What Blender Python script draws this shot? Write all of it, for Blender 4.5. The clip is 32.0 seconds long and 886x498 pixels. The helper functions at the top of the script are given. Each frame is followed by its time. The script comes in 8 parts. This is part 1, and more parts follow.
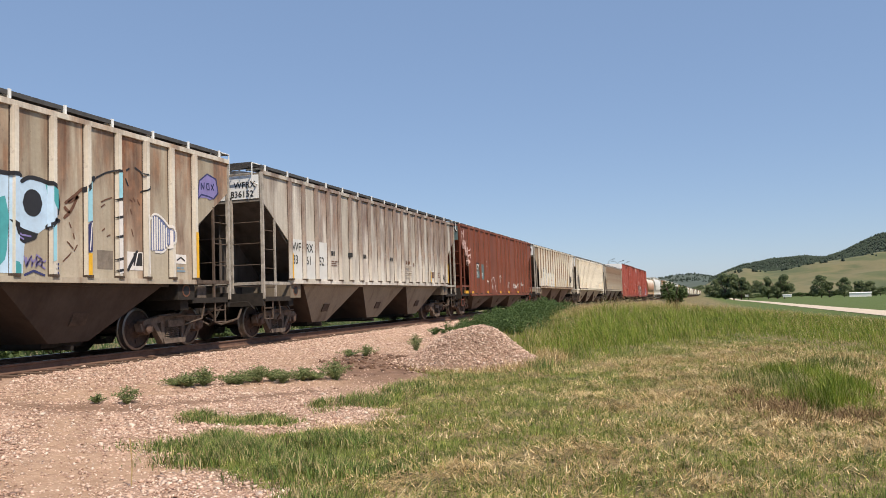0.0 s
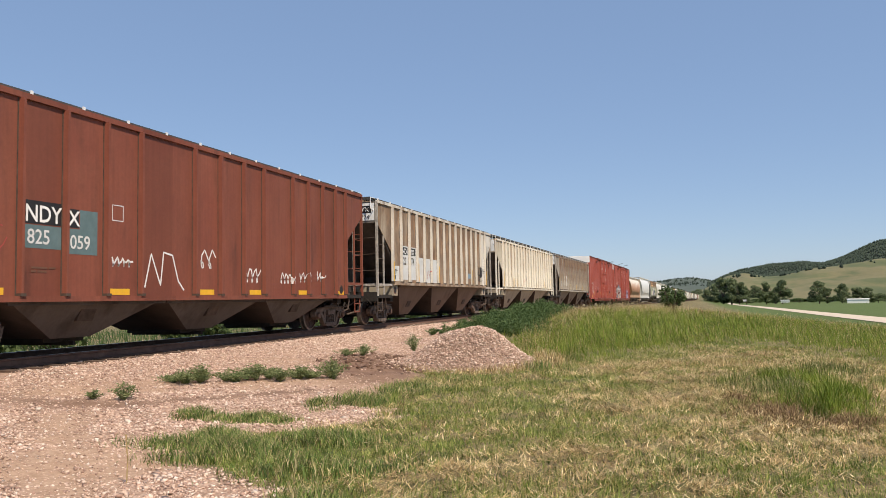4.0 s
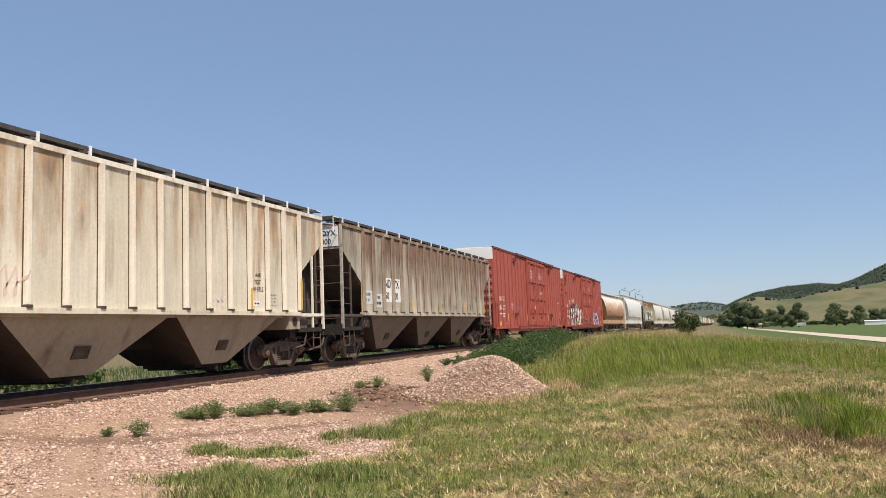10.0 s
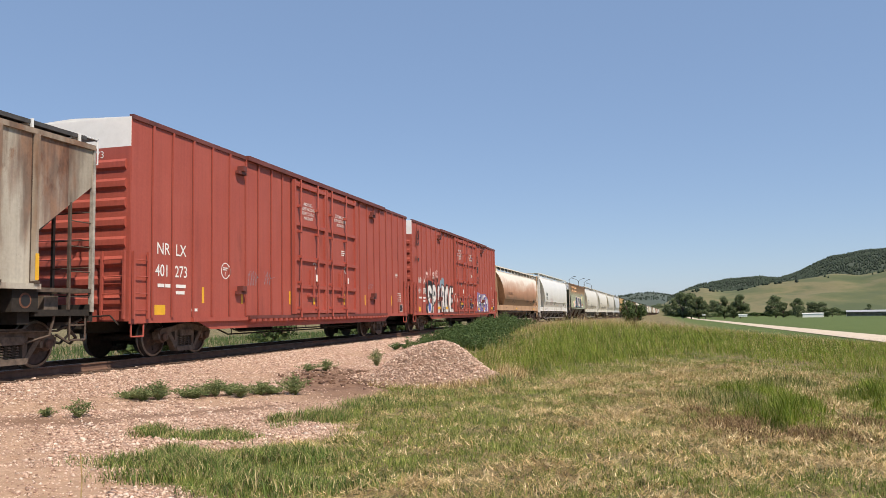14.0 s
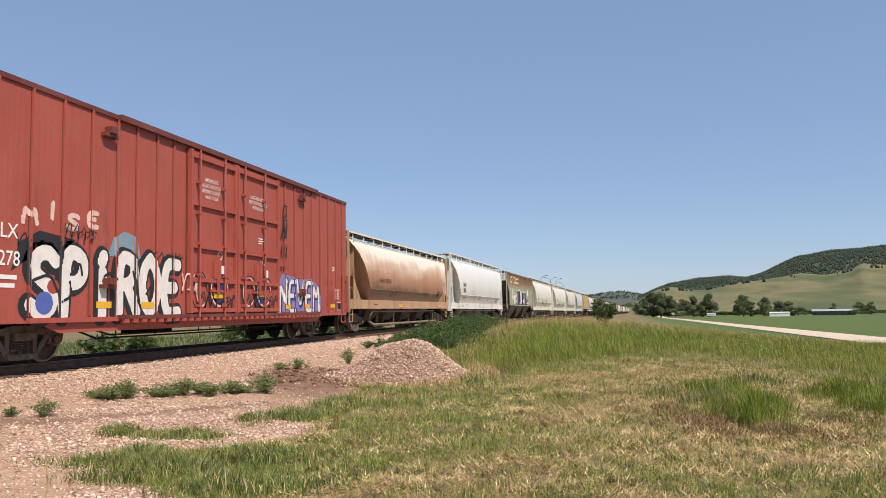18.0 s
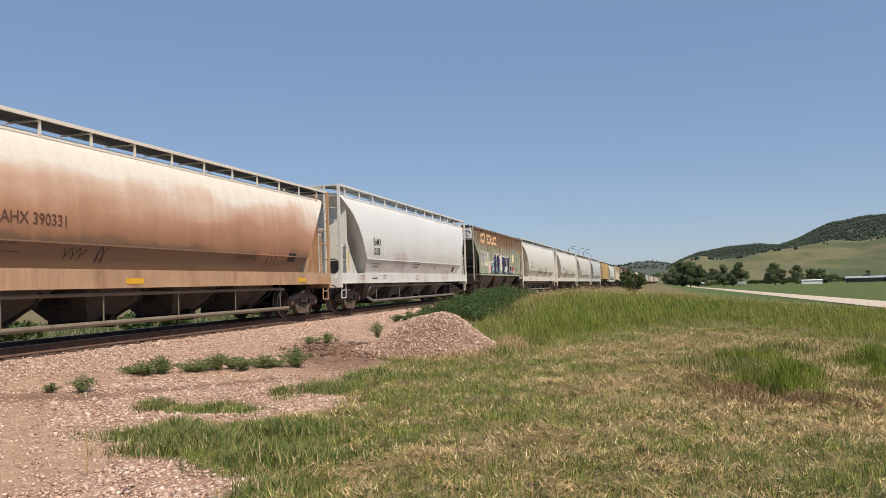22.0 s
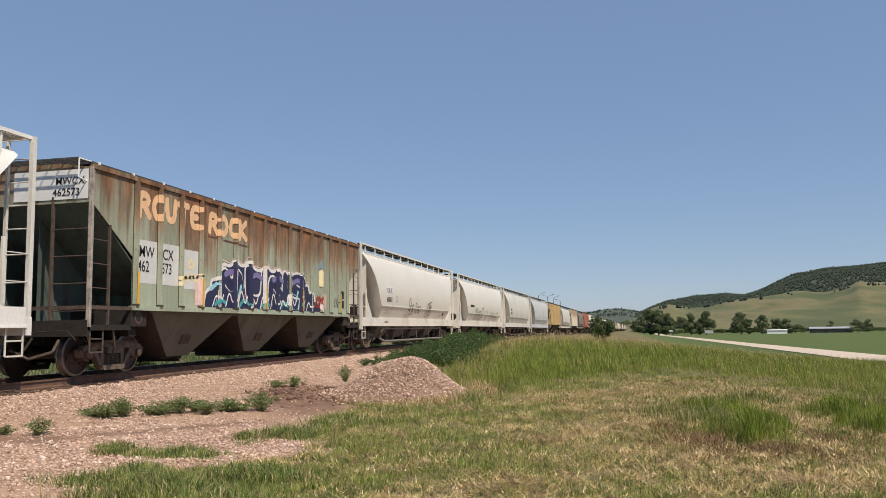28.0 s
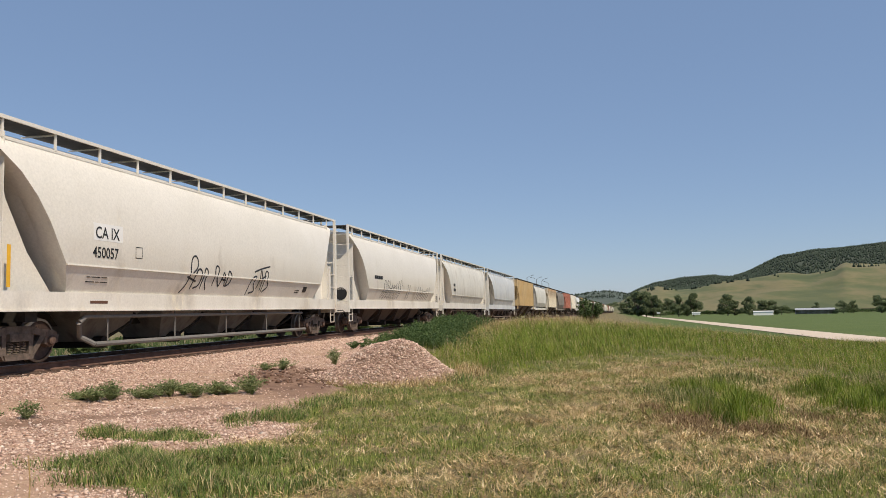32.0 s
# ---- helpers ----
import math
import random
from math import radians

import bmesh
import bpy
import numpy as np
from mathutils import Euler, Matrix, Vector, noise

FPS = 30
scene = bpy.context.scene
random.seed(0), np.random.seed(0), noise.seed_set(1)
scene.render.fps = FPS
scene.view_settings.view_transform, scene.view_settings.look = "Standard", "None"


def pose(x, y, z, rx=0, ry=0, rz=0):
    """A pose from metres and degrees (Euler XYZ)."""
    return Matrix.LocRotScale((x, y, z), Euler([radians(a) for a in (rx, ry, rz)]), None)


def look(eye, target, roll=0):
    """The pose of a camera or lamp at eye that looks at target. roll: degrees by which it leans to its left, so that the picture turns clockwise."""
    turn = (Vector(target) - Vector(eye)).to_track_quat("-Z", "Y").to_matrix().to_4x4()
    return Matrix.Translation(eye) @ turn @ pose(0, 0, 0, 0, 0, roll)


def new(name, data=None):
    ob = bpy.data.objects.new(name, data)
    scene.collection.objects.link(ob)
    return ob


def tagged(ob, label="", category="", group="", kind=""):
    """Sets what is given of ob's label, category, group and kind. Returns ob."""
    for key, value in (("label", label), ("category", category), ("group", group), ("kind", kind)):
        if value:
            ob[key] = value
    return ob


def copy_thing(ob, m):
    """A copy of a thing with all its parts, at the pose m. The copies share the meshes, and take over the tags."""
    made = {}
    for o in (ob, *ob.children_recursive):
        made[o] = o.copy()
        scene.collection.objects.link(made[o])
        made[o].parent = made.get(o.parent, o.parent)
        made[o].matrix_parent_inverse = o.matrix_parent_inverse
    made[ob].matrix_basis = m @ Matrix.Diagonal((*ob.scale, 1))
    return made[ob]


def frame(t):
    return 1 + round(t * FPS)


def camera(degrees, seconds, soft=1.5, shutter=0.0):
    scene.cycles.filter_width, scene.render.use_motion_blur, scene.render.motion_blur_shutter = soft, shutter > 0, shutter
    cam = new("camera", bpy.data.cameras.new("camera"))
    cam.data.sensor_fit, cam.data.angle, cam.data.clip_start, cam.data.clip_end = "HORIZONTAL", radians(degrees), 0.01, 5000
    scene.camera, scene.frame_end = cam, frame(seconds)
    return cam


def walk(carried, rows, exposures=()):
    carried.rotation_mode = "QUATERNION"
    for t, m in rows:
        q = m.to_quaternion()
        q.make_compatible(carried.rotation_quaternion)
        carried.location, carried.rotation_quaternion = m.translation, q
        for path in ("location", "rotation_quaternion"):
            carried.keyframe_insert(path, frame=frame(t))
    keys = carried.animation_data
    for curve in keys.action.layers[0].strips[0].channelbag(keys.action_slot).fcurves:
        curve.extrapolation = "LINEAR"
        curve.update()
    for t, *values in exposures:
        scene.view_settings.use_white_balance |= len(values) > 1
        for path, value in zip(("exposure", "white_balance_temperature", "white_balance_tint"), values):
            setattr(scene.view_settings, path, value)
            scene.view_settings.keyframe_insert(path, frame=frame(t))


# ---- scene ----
cam = camera(59.3, 32.0, 0.6)
PATH = [
    (0, pose(0, 0, 1.6, 93.63, 1.90, 17.69)),
    (0.5, pose(0, 0, 1.6, 93.47, 1.60, 18.65)),
    (1, pose(0, 0, 1.6, 93.55, 1.31, 19.76)),
    (1.5, pose(0, 0, 1.6, 93.73, 1.16, 20.19)),
    (2, pose(0, 0, 1.6, 93.91, 1.15, 19.96)),
    (2.5, pose(0, 0, 1.6, 94.07, 1.11, 19.37)),
    (3, pose(0, 0, 1.6, 94.07, 1.09, 18.63)),
    (3.5, pose(0, 0, 1.6, 93.93, 1.08, 18.06)),
    (5.5, pose(0, 0, 1.6, 92.81, 1.10, 16.58)),
    (6, pose(0, 0, 1.6, 92.75, 1.08, 16.54)),
    (6.5, pose(0, 0, 1.6, 92.90, 1.03, 16.57)),
    (7, pose(0, 0, 1.6, 93.24, 1.09, 16.56)),
    (7.5, pose(0, 0, 1.6, 93.68, 1.20, 16.56)),
    (8, pose(0, 0, 1.6, 94.14, 1.47, 16.67)),
    (8.5, pose(0, 0, 1.6, 94.66, 1.75, 17.07)),
    (9, pose(0, 0, 1.6, 95.25, 2.20, 17.74)),
    (9.5, pose(0, 0, 1.6, 95.78, 2.48, 18.33)),
    (10, pose(0, 0, 1.6, 95.89, 2.24, 18.50)),
    (10.5, pose(0, 0, 1.6, 95.64, 1.71, 18.14)),
    (11, pose(0, 0, 1.6, 95.15, 1.25, 17.44)),
    (11.5, pose(0, 0, 1.6, 94.63, 1.16, 16.64)),
    (12, pose(0, 0, 1.6, 94.43, 1.37, 16.03)),
    (12.5, pose(0, 0, 1.6, 94.47, 1.57, 15.69)),
    (13, pose(0, 0, 1.6, 94.59, 1.61, 15.50)),
    (13.5, pose(0, 0, 1.6, 94.68, 1.46, 15.26)),
    (14, pose(0, 0, 1.6, 94.68, 1.13, 14.87)),
    (14.5, pose(0, 0, 1.6, 94.58, 0.81, 14.24)),
    (15, pose(0, 0, 1.6, 94.38, 0.62, 13.53)),
    (15.5, pose(0, 0, 1.6, 94.12, 0.50, 12.96)),
    (17.5, pose(0, 0, 1.6, 94.13, 0.93, 12.81)),
    (18, pose(0, 0, 1.6, 94.53, 1.03, 12.84)),
    (18.5, pose(0, 0, 1.6, 94.99, 1.12, 12.86)),
    (19, pose(0, 0, 1.6, 95.34, 1.23, 12.91)),
    (19.5, pose(0, 0, 1.6, 95.42, 1.43, 13.04)),
    (20, pose(0, 0, 1.6, 95.08, 1.50, 13.32)),
    (20.5, pose(0, 0, 1.6, 94.35, 1.64, 13.81)),
    (21, pose(0, 0, 1.6, 93.51, 1.72, 14.37)),
    (21.5, pose(0, 0, 1.6, 92.85, 1.77, 14.83)),
    (22, pose(0, 0, 1.6, 92.59, 1.88, 14.87)),
    (22.5, pose(0, 0, 1.6, 92.69, 1.84, 14.67)),
    (23, pose(0, 0, 1.6, 92.97, 1.77, 14.40)),
    (23.5, pose(0, 0, 1.6, 93.28, 1.64, 14.19)),
    (24, pose(0, 0, 1.6, 93.54, 1.50, 14.12)),
    (24.5, pose(0, 0, 1.6, 93.80, 1.37, 14.00)),
    (25, pose(0, 0, 1.6, 94.08, 1.17, 13.78)),
    (25.5, pose(0, 0, 1.6, 94.40, 0.99, 13.48)),
    (27.5, pose(0, 0, 1.6, 95.58, 0.88, 12.77)),
    (28, pose(0, 0, 1.6, 95.80, 1.01, 12.64)),
    (28.5, pose(0, 0, 1.6, 95.95, 1.06, 12.40)),
    (29, pose(0, 0, 1.6, 96.10, 1.17, 12.08)),
    (29.5, pose(0, 0, 1.6, 96.16, 1.16, 11.94)),
    (30, pose(0, 0, 1.6, 95.97, 1.03, 11.97)),
    (30.5, pose(0, 0, 1.6, 95.56, 0.78, 12.18)),
    (31, pose(0, 0, 1.6, 95.07, 0.66, 12.26)),
    (31.5, pose(0, 0, 1.6, 94.68, 0.81, 12.09)),
    (32, pose(0, 0, 1.6, 94.50, 1.19, 11.83)),
]
walk(cam, PATH, [(0, -0.04, 6900, 10), (9, -0.05, 6900, 10), (13, -0.02, 6900, 10), (19, -0.04, 6900, 10), (22, -0.26, 6900, 10), (32, -0.27, 6900, 10)])

# ---- sky and sun ----
SUN_DIR = Vector((0.46, -0.37, 0.81)).normalized()
world = bpy.data.worlds.new("sky")
scene.world = world
world.use_nodes = True
wn = world.node_tree.nodes
sky = wn.new("ShaderNodeTexSky")
sky.sky_type = "NISHITA"
sky.sun_disc = False
sky.sun_elevation = math.asin(SUN_DIR.z)
sky.sun_rotation = math.atan2(SUN_DIR.x, SUN_DIR.y)
sky.altitude = 1200
sky.air_density, sky.dust_density, sky.ozone_density = 1.0, 0.9, 1.6
wn["Background"].inputs[1].default_value = 0.142
haze = wn.new("ShaderNodeMix")
haze.data_type = "RGBA"
haze.inputs[0].default_value = 0.58
haze.inputs[7].default_value = (1.78, 2.82, 4.95, 1)
world.node_tree.links.new(sky.outputs[0], haze.inputs[6])
world.node_tree.links.new(haze.outputs[2], wn["Background"].inputs[0])
sun = new("sun", bpy.data.lights.new("sun", "SUN"))
sun.data.energy, sun.data.angle, sun.data.color = 5.6, radians(0.5), (1.0, 0.89, 0.76)
sun.matrix_world = look(SUN_DIR * 100, (0, 0, 0))
scene.view_settings.exposure = 0.0

# ---- materials ----
MATS = {}


def material(name):
    m = bpy.data.materials.new(name)
    m.use_nodes = True
    return m, m.node_tree.nodes, m.node_tree.links, m.node_tree.nodes["Principled BSDF"]


def coords(n, l, scale=(1, 1, 1), source="Object"):
    tc, mp = n.new("ShaderNodeTexCoord"), n.new("ShaderNodeMapping")
    mp.inputs["Scale"].default_value = scale
    l.new(tc.outputs[source], mp.inputs[0])
    return mp.outputs[0]


def noise_node(n, l, vec, scale, detail=5.0, rough=0.6):
    t = n.new("ShaderNodeTexNoise")
    t.inputs["Scale"].default_value, t.inputs["Detail"].default_value, t.inputs["Roughness"].default_value = scale, detail, rough
    if vec is not None:
        l.new(vec, t.inputs["Vector"])
    return t.outputs["Fac"]


def ramp(n, l, fac, stops):
    r = n.new("ShaderNodeValToRGB")
    while len(r.color_ramp.elements) < len(stops):
        r.color_ramp.elements.new(0.5)
    for e, (p, c) in zip(r.color_ramp.elements, stops):
        e.position = p
        e.color = (*c, 1) if len(c) == 3 else c
    l.new(fac, r.inputs[0])
    return r.outputs["Color"]


def mix(n, l, fac, a, b):
    m = n.new("ShaderNodeMix")
    m.data_type = "RGBA"
    for sock, v in ((m.inputs[0], fac), (m.inputs[6], a), (m.inputs[7], b)):
        if isinstance(v, (int, float)):
            sock.default_value = v
        elif isinstance(v, tuple):
            sock.default_value = (*v, 1)
        else:
            l.new(v, sock)
    return m.outputs[2]


def bump(n, l, b, height, strength=0.3, dist=0.02):
    bp = n.new("ShaderNodeBump")
    bp.inputs["Strength"].default_value, bp.inputs["Distance"].default_value = strength, dist
    l.new(height, bp.inputs["Height"])
    l.new(bp.outputs[0], b.inputs["Normal"])


def blend(n, l, mode, fac, a, b):
    m = n.new("ShaderNodeMix")
    m.data_type, m.blend_type = "RGBA", mode
    for sock, v in ((m.inputs[0], fac), (m.inputs[6], a), (m.inputs[7], b)):
        if isinstance(v, (int, float)):
            sock.default_value = v
        elif isinstance(v, tuple):
            sock.default_value = (*v, 1)
        else:
            l.new(v, sock)
    return m.outputs[2]


def math_node(n, l, op, a, b):
    m = n.new("ShaderNodeMath")
    m.operation = op
    for sock, v in zip(m.inputs, (a, b)):
        if isinstance(v, (int, float)):
            sock.default_value = v
        else:
            l.new(v, sock)
    return m.outputs[0]


def grey(v):
    return (v, v, v)


def paint(name, base, rust=(0.16, 0.06, 0.03), amount=0.4, faded=None, rough=0.6, streak=1.4, blotch=0.8, dirt=0.25, seed=0.0, top=0.0, panels=None, zones=None, along=None, mid=0.0, crisp=0.0, relief=0.12):
    """Weathered paint on steel: faded clouds, soft brown stain, thin runs of rust, scabs of bare rust and fine grain."""
    m, n, l, b = material(name)
    shift = n.new("ShaderNodeVectorMath")
    shift.inputs[1].default_value = (seed * 1.7, seed * 3.1, seed * 0.3)
    v = coords(n, l)
    l.new(v, shift.inputs[0])
    vec = shift.outputs[0]

    def stretched(sx, sz):
        mp = n.new("ShaderNodeMapping")
        mp.inputs["Scale"].default_value = (sx, sx, sz)
        l.new(vec, mp.inputs[0])
        return mp.outputs[0]

    sep, rise = n.new("ShaderNodeSeparateXYZ"), n.new("ShaderNodeMapRange")
    l.new(v, sep.inputs[0])
    l.new(sep.outputs[2], rise.inputs[0])
    for q, val in zip(range(1, 5), (1.7, 4.4, -0.5 * top, 1.0 * top)):
        rise.inputs[q].default_value = val
    high = rise.outputs[0]
    if zones:
        # heights, as fifths of five metres, at which more or less dirt has stuck
        high = math_node(n, l, "ADD", ramp(n, l, math_node(n, l, "DIVIDE", sep.outputs[2], 5.0), [(p, grey(q)) for p, q in zones]), -0.3)
    if along:
        # one end of the car is dirtier than the other
        grow = n.new("ShaderNodeMapRange")
        l.new(sep.outputs[1], grow.inputs[0])
        for q, val in zip(range(1, 5), (along[0], along[1], 0.0, along[2])):
            grow.inputs[q].default_value = val
        high = math_node(n, l, "ADD", high, grow.outputs[0])
    if panels:
        each = n.new("ShaderNodeTexWhiteNoise")
        each.noise_dimensions = "1D"
        l.new(math_node(n, l, "FLOOR", math_node(n, l, "DIVIDE", math_node(n, l, "ADD", sep.outputs[1], -panels[1]), panels[0]), 0.0), each.inputs["W"])
        own = math_node(n, l, "MULTIPLY", math_node(n, l, "SUBTRACT", each.outputs["Value"], 0.55), 0.2 if crisp else 0.1)
        high = math_node(n, l, "ADD", high, own)
    if panels and mid:
        # dirt gathers along the ribs (negative) or in the middle of each sheet (positive)
        across = math_node(n, l, "FRACT", math_node(n, l, "DIVIDE", math_node(n, l, "ADD", sep.outputs[1], 60 * panels[0] - panels[1]), panels[0]), 0.0)
        edge = math_node(n, l, "MULTIPLY", math_node(n, l, "ABSOLUTE", math_node(n, l, "SUBTRACT", across, 0.5), 0.0), 2.0)
        edge = math_node(n, l, "POWER", edge, 2.5)
        high = math_node(n, l, "ADD", high, math_node(n, l, "MULTIPLY", math_node(n, l, "SUBTRACT", 0.4, edge), mid))
    cloud = noise_node(n, l, vec, blotch, 4, 0.6)
    soft = noise_node(n, l, stretched(1.0, 0.34), 1.5, 6, 0.6)
    run = noise_node(n, l, stretched(streak, 0.24), 1.7, 5, 0.55)
    hair = noise_node(n, l, stretched(9.0, 0.3), 1.7, 3, 0.5)
    scab = noise_node(n, l, stretched(1.0, 0.6), 2.3, 9, 0.68)
    fine = noise_node(n, l, vec, 16, 6, 0.7)
    col = mix(n, l, ramp(n, l, cloud, [(0.35, grey(0)), (0.7, grey(1))]), base, faded or tuple(min(1, c * 1.18 + 0.02) for c in base))
    wash = tuple(0.45 * c + 0.55 * r for c, r in zip(base, rust))
    lo = 0.78 - 0.34 * amount
    aged = ramp(n, l, noise_node(n, l, stretched(1.6, 0.7), 2.2, 6, 0.65), [(0.36, tuple(0.55 * c for c in rust)), (0.5, rust), (0.64, (min(1, 1.7 * rust[0]), 1.75 * rust[1], 1.5 * rust[2]))])
    col = mix(n, l, ramp(n, l, math_node(n, l, "ADD", soft, high), [(max(0.0, lo - 0.2), grey(0)), (lo, grey(0.22)), (lo + 0.2, grey(0.7))]), col, wash)
    col = mix(n, l, ramp(n, l, math_node(n, l, "ADD", math_node(n, l, "ADD", run, math_node(n, l, "MULTIPLY", soft, 0.35)), high), [(lo + 0.08, grey(0)), (lo + 0.3, grey(0.7))]), col, aged)
    col = mix(n, l, ramp(n, l, math_node(n, l, "ADD", scab, high), [(lo + 0.14, grey(0)), (lo + 0.26, grey(0.7))]), col, aged)
    if crisp:
        # narrow dark runs that start high on the sheet
        thin = noise_node(n, l, stretched(4.5, 0.2), 1.7, 6, 0.6)
        tall = math_node(n, l, "ADD", thin, math_node(n, l, "MULTIPLY", high, 0.8))
        col = mix(n, l, ramp(n, l, tall, [(0.58, grey(0)), (0.66, grey(0.3)), (0.8, grey(0.65))]), col, aged)
    if streak > 0.6:
        col = blend(n, l, "MULTIPLY", 1, col, ramp(n, l, hair, [(0.3, grey(0.9)), (0.6, grey(1.02))]))
    col = mix(n, l, ramp(n, l, noise_node(n, l, vec, 5.5, 8, 0.75), [(0.62, grey(0)), (0.74, grey(dirt))]), col, tuple(0.35 * c for c in rust))
    col = blend(n, l, "MULTIPLY", 1, col, ramp(n, l, fine, [(0.3, grey(0.88)), (0.7, grey(1.06))]))
    if panels:
        # each sheet between two ribs has weathered on its own
        col = blend(n, l, "MULTIPLY", 1, col, ramp(n, l, each.outputs["Value"], [(0.0, (0.8, 0.78, 0.75)), (0.5, (0.97, 0.97, 0.96)), (1.0, (1.12, 1.12, 1.13))]))
    l.new(col, b.inputs["Base Color"])
    b.inputs["Roughness"].default_value = rough
    bump(n, l, b, fine, relief, 0.01)
    return m


def plain(name, color, rough=0.7, metal=0.0, vary=0.25, scale=6.0):
    m, n, l, b = material(name)
    v = coords(n, l)
    f = noise_node(n, l, v, scale, 6, 0.65)
    dark = tuple(c * (1 - vary) for c in color)
    light = tuple(min(1, c * (1 + vary)) for c in color)
    l.new(ramp(n, l, f, [(0.3, dark), (0.7, light)]), b.inputs["Base Color"])
    b.inputs["Roughness"].default_value, b.inputs["Metallic"].default_value = rough, metal
    bump(n, l, b, f, 0.15, 0.01)
    return m


def island(name, stops, rough=0.8, sheen=0.0, noise_scale=0.0):
    """Colour picked piece by piece, for grass, stones and leaves joined in one mesh."""
    m, n, l, b = material(name)
    g = n.new("ShaderNodeNewGeometry")
    col = ramp(n, l, g.outputs["Random Per Island"], stops)
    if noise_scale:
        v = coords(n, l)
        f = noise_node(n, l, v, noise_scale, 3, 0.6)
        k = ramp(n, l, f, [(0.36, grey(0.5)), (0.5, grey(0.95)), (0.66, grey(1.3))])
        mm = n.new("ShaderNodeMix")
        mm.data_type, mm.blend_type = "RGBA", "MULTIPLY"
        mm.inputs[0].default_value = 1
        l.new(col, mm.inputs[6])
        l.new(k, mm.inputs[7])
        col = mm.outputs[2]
    l.new(col, b.inputs["Base Color"])
    b.inputs["Roughness"].default_value = rough
    if sheen:
        # thin leaves let light through
        tr, ms = n.new("ShaderNodeBsdfTranslucent"), n.new("ShaderNodeMixShader")
        l.new(col, tr.inputs["Color"])
        ms.inputs[0].default_value = sheen
        l.new(b.outputs[0], ms.inputs[1])
        l.new(tr.outputs[0], ms.inputs[2])
        l.new(ms.outputs[0], n["Material Output"].inputs["Surface"])
    return m


STEEL = plain("dirty_steel", (0.019, 0.015, 0.012), 0.92, 0.0, 0.5, 9)
WHEEL = plain("wheel_steel", (0.075, 0.048, 0.038), 0.65, 0.3, 0.4, 12)
TREAD = plain("polished_tread", (0.2, 0.175, 0.155), 0.4, 0.7, 0.25)
FRAME = plain("truck_grime", (0.125, 0.095, 0.075), 0.9, 0.0, 0.5, 7)
CAP = plain("bearing_rust", (0.11, 0.068, 0.05), 0.8, 0.1, 0.4, 10)
RUSTY = plain("rust_brown", (0.14, 0.062, 0.038), 0.85, 0.1, 0.5, 8)
BLACK = plain("black_paint", (0.015, 0.015, 0.016), 0.6, 0, 0.3)
WHITE = plain("white_paint", (0.78, 0.78, 0.76), 0.6, 0, 0.06, 4)
YELLOW = plain("yellow_reflector", (0.75, 0.42, 0.03), 0.4, 0, 0.1)
GRAYP = plain("grey_stencil", (0.72, 0.74, 0.74), 0.6, 0, 0.08, 3)
RAILM = plain("rail_steel", (0.15, 0.085, 0.06), 0.85, 0.1, 0.35, 5)
RAILTOP = plain("rail_head", (0.3, 0.27, 0.25), 0.35, 0.9, 0.2, 3)
# dark brown: painted shade beside ribs, also rib feet and chute cover plates
SHADE_BROWN = plain("dark_brown_rib_shade", (0.07, 0.048, 0.035), 0.9, 0, 0.5, 5)
POST = plain("worn_galvanised_post", (0.36, 0.33, 0.29), 0.7, 0.1, 0.45, 6)
RUNG = plain("rusty_rung", (0.09, 0.065, 0.05), 0.8, 0.1, 0.45, 8)
TIE = plain("creosote_wood", (0.11, 0.07, 0.05), 0.9, 0, 0.5, 11)
GALV = plain("galvanised_grating", (0.07, 0.068, 0.068), 0.7, 0.2, 0.3)


# ---- mesh helpers ----
def mesh_of(bm, mat, name="mesh", smooth=False):
    me = bpy.data.meshes.new(name)
    bm.to_mesh(me)
    bm.free()
    for q in (mat if isinstance(mat, (list, tuple)) else [mat]):
        me.materials.append(q)
    if smooth:
        me.polygons.foreach_set("use_smooth", [True] * len(me.polygons))
    return me


def part(name, bm, mat, parent, label="", at=None, smooth=False):
    me = bm if isinstance(bm, bpy.types.Mesh) else mesh_of(bm, mat, name, smooth)
    ob = new(name, me)
    ob.parent = parent
    if at is not None:
        ob.matrix_basis = at
    if label:
        tagged(ob, label)
    return ob


def thing(name, label, category, m=None, group="", kind=""):
    ob = new(name)
    ob.empty_display_size = 0.2
    if m is not None:
        ob.matrix_basis = m
    return tagged(ob, label, category, group, kind)


def box(bm, x0, x1, y0, y1, z0, z1, mat=0):
    vs = [bm.verts.new(p) for p in ((x0, y0, z0), (x1, y0, z0), (x1, y1, z0), (x0, y1, z0), (x0, y0, z1), (x1, y0, z1), (x1, y1, z1), (x0, y1, z1))]
    for f in ((0, 3, 2, 1), (4, 5, 6, 7), (0, 1, 5, 4), (1, 2, 6, 5), (2, 3, 7, 6), (3, 0, 4, 7)):
        bm.faces.new([vs[i] for i in f]).material_index = mat
    return vs


def boxes(*specs):
    bm = bmesh.new()
    for s in specs:
        box(bm, *s)
    return bm


def hexa(bm, low, high, mat=0):
    """A solid between two quads of four corners each, both counter-clockwise from above."""
    a = [bm.verts.new(p) for p in low]
    b = [bm.verts.new(p) for p in high]
    bm.faces.new(a[::-1]).material_index = mat
    bm.faces.new(b).material_index = mat
    for i in range(4):
        j = (i + 1) % 4
        bm.faces.new((a[i], a[j], b[j], b[i])).material_index = mat


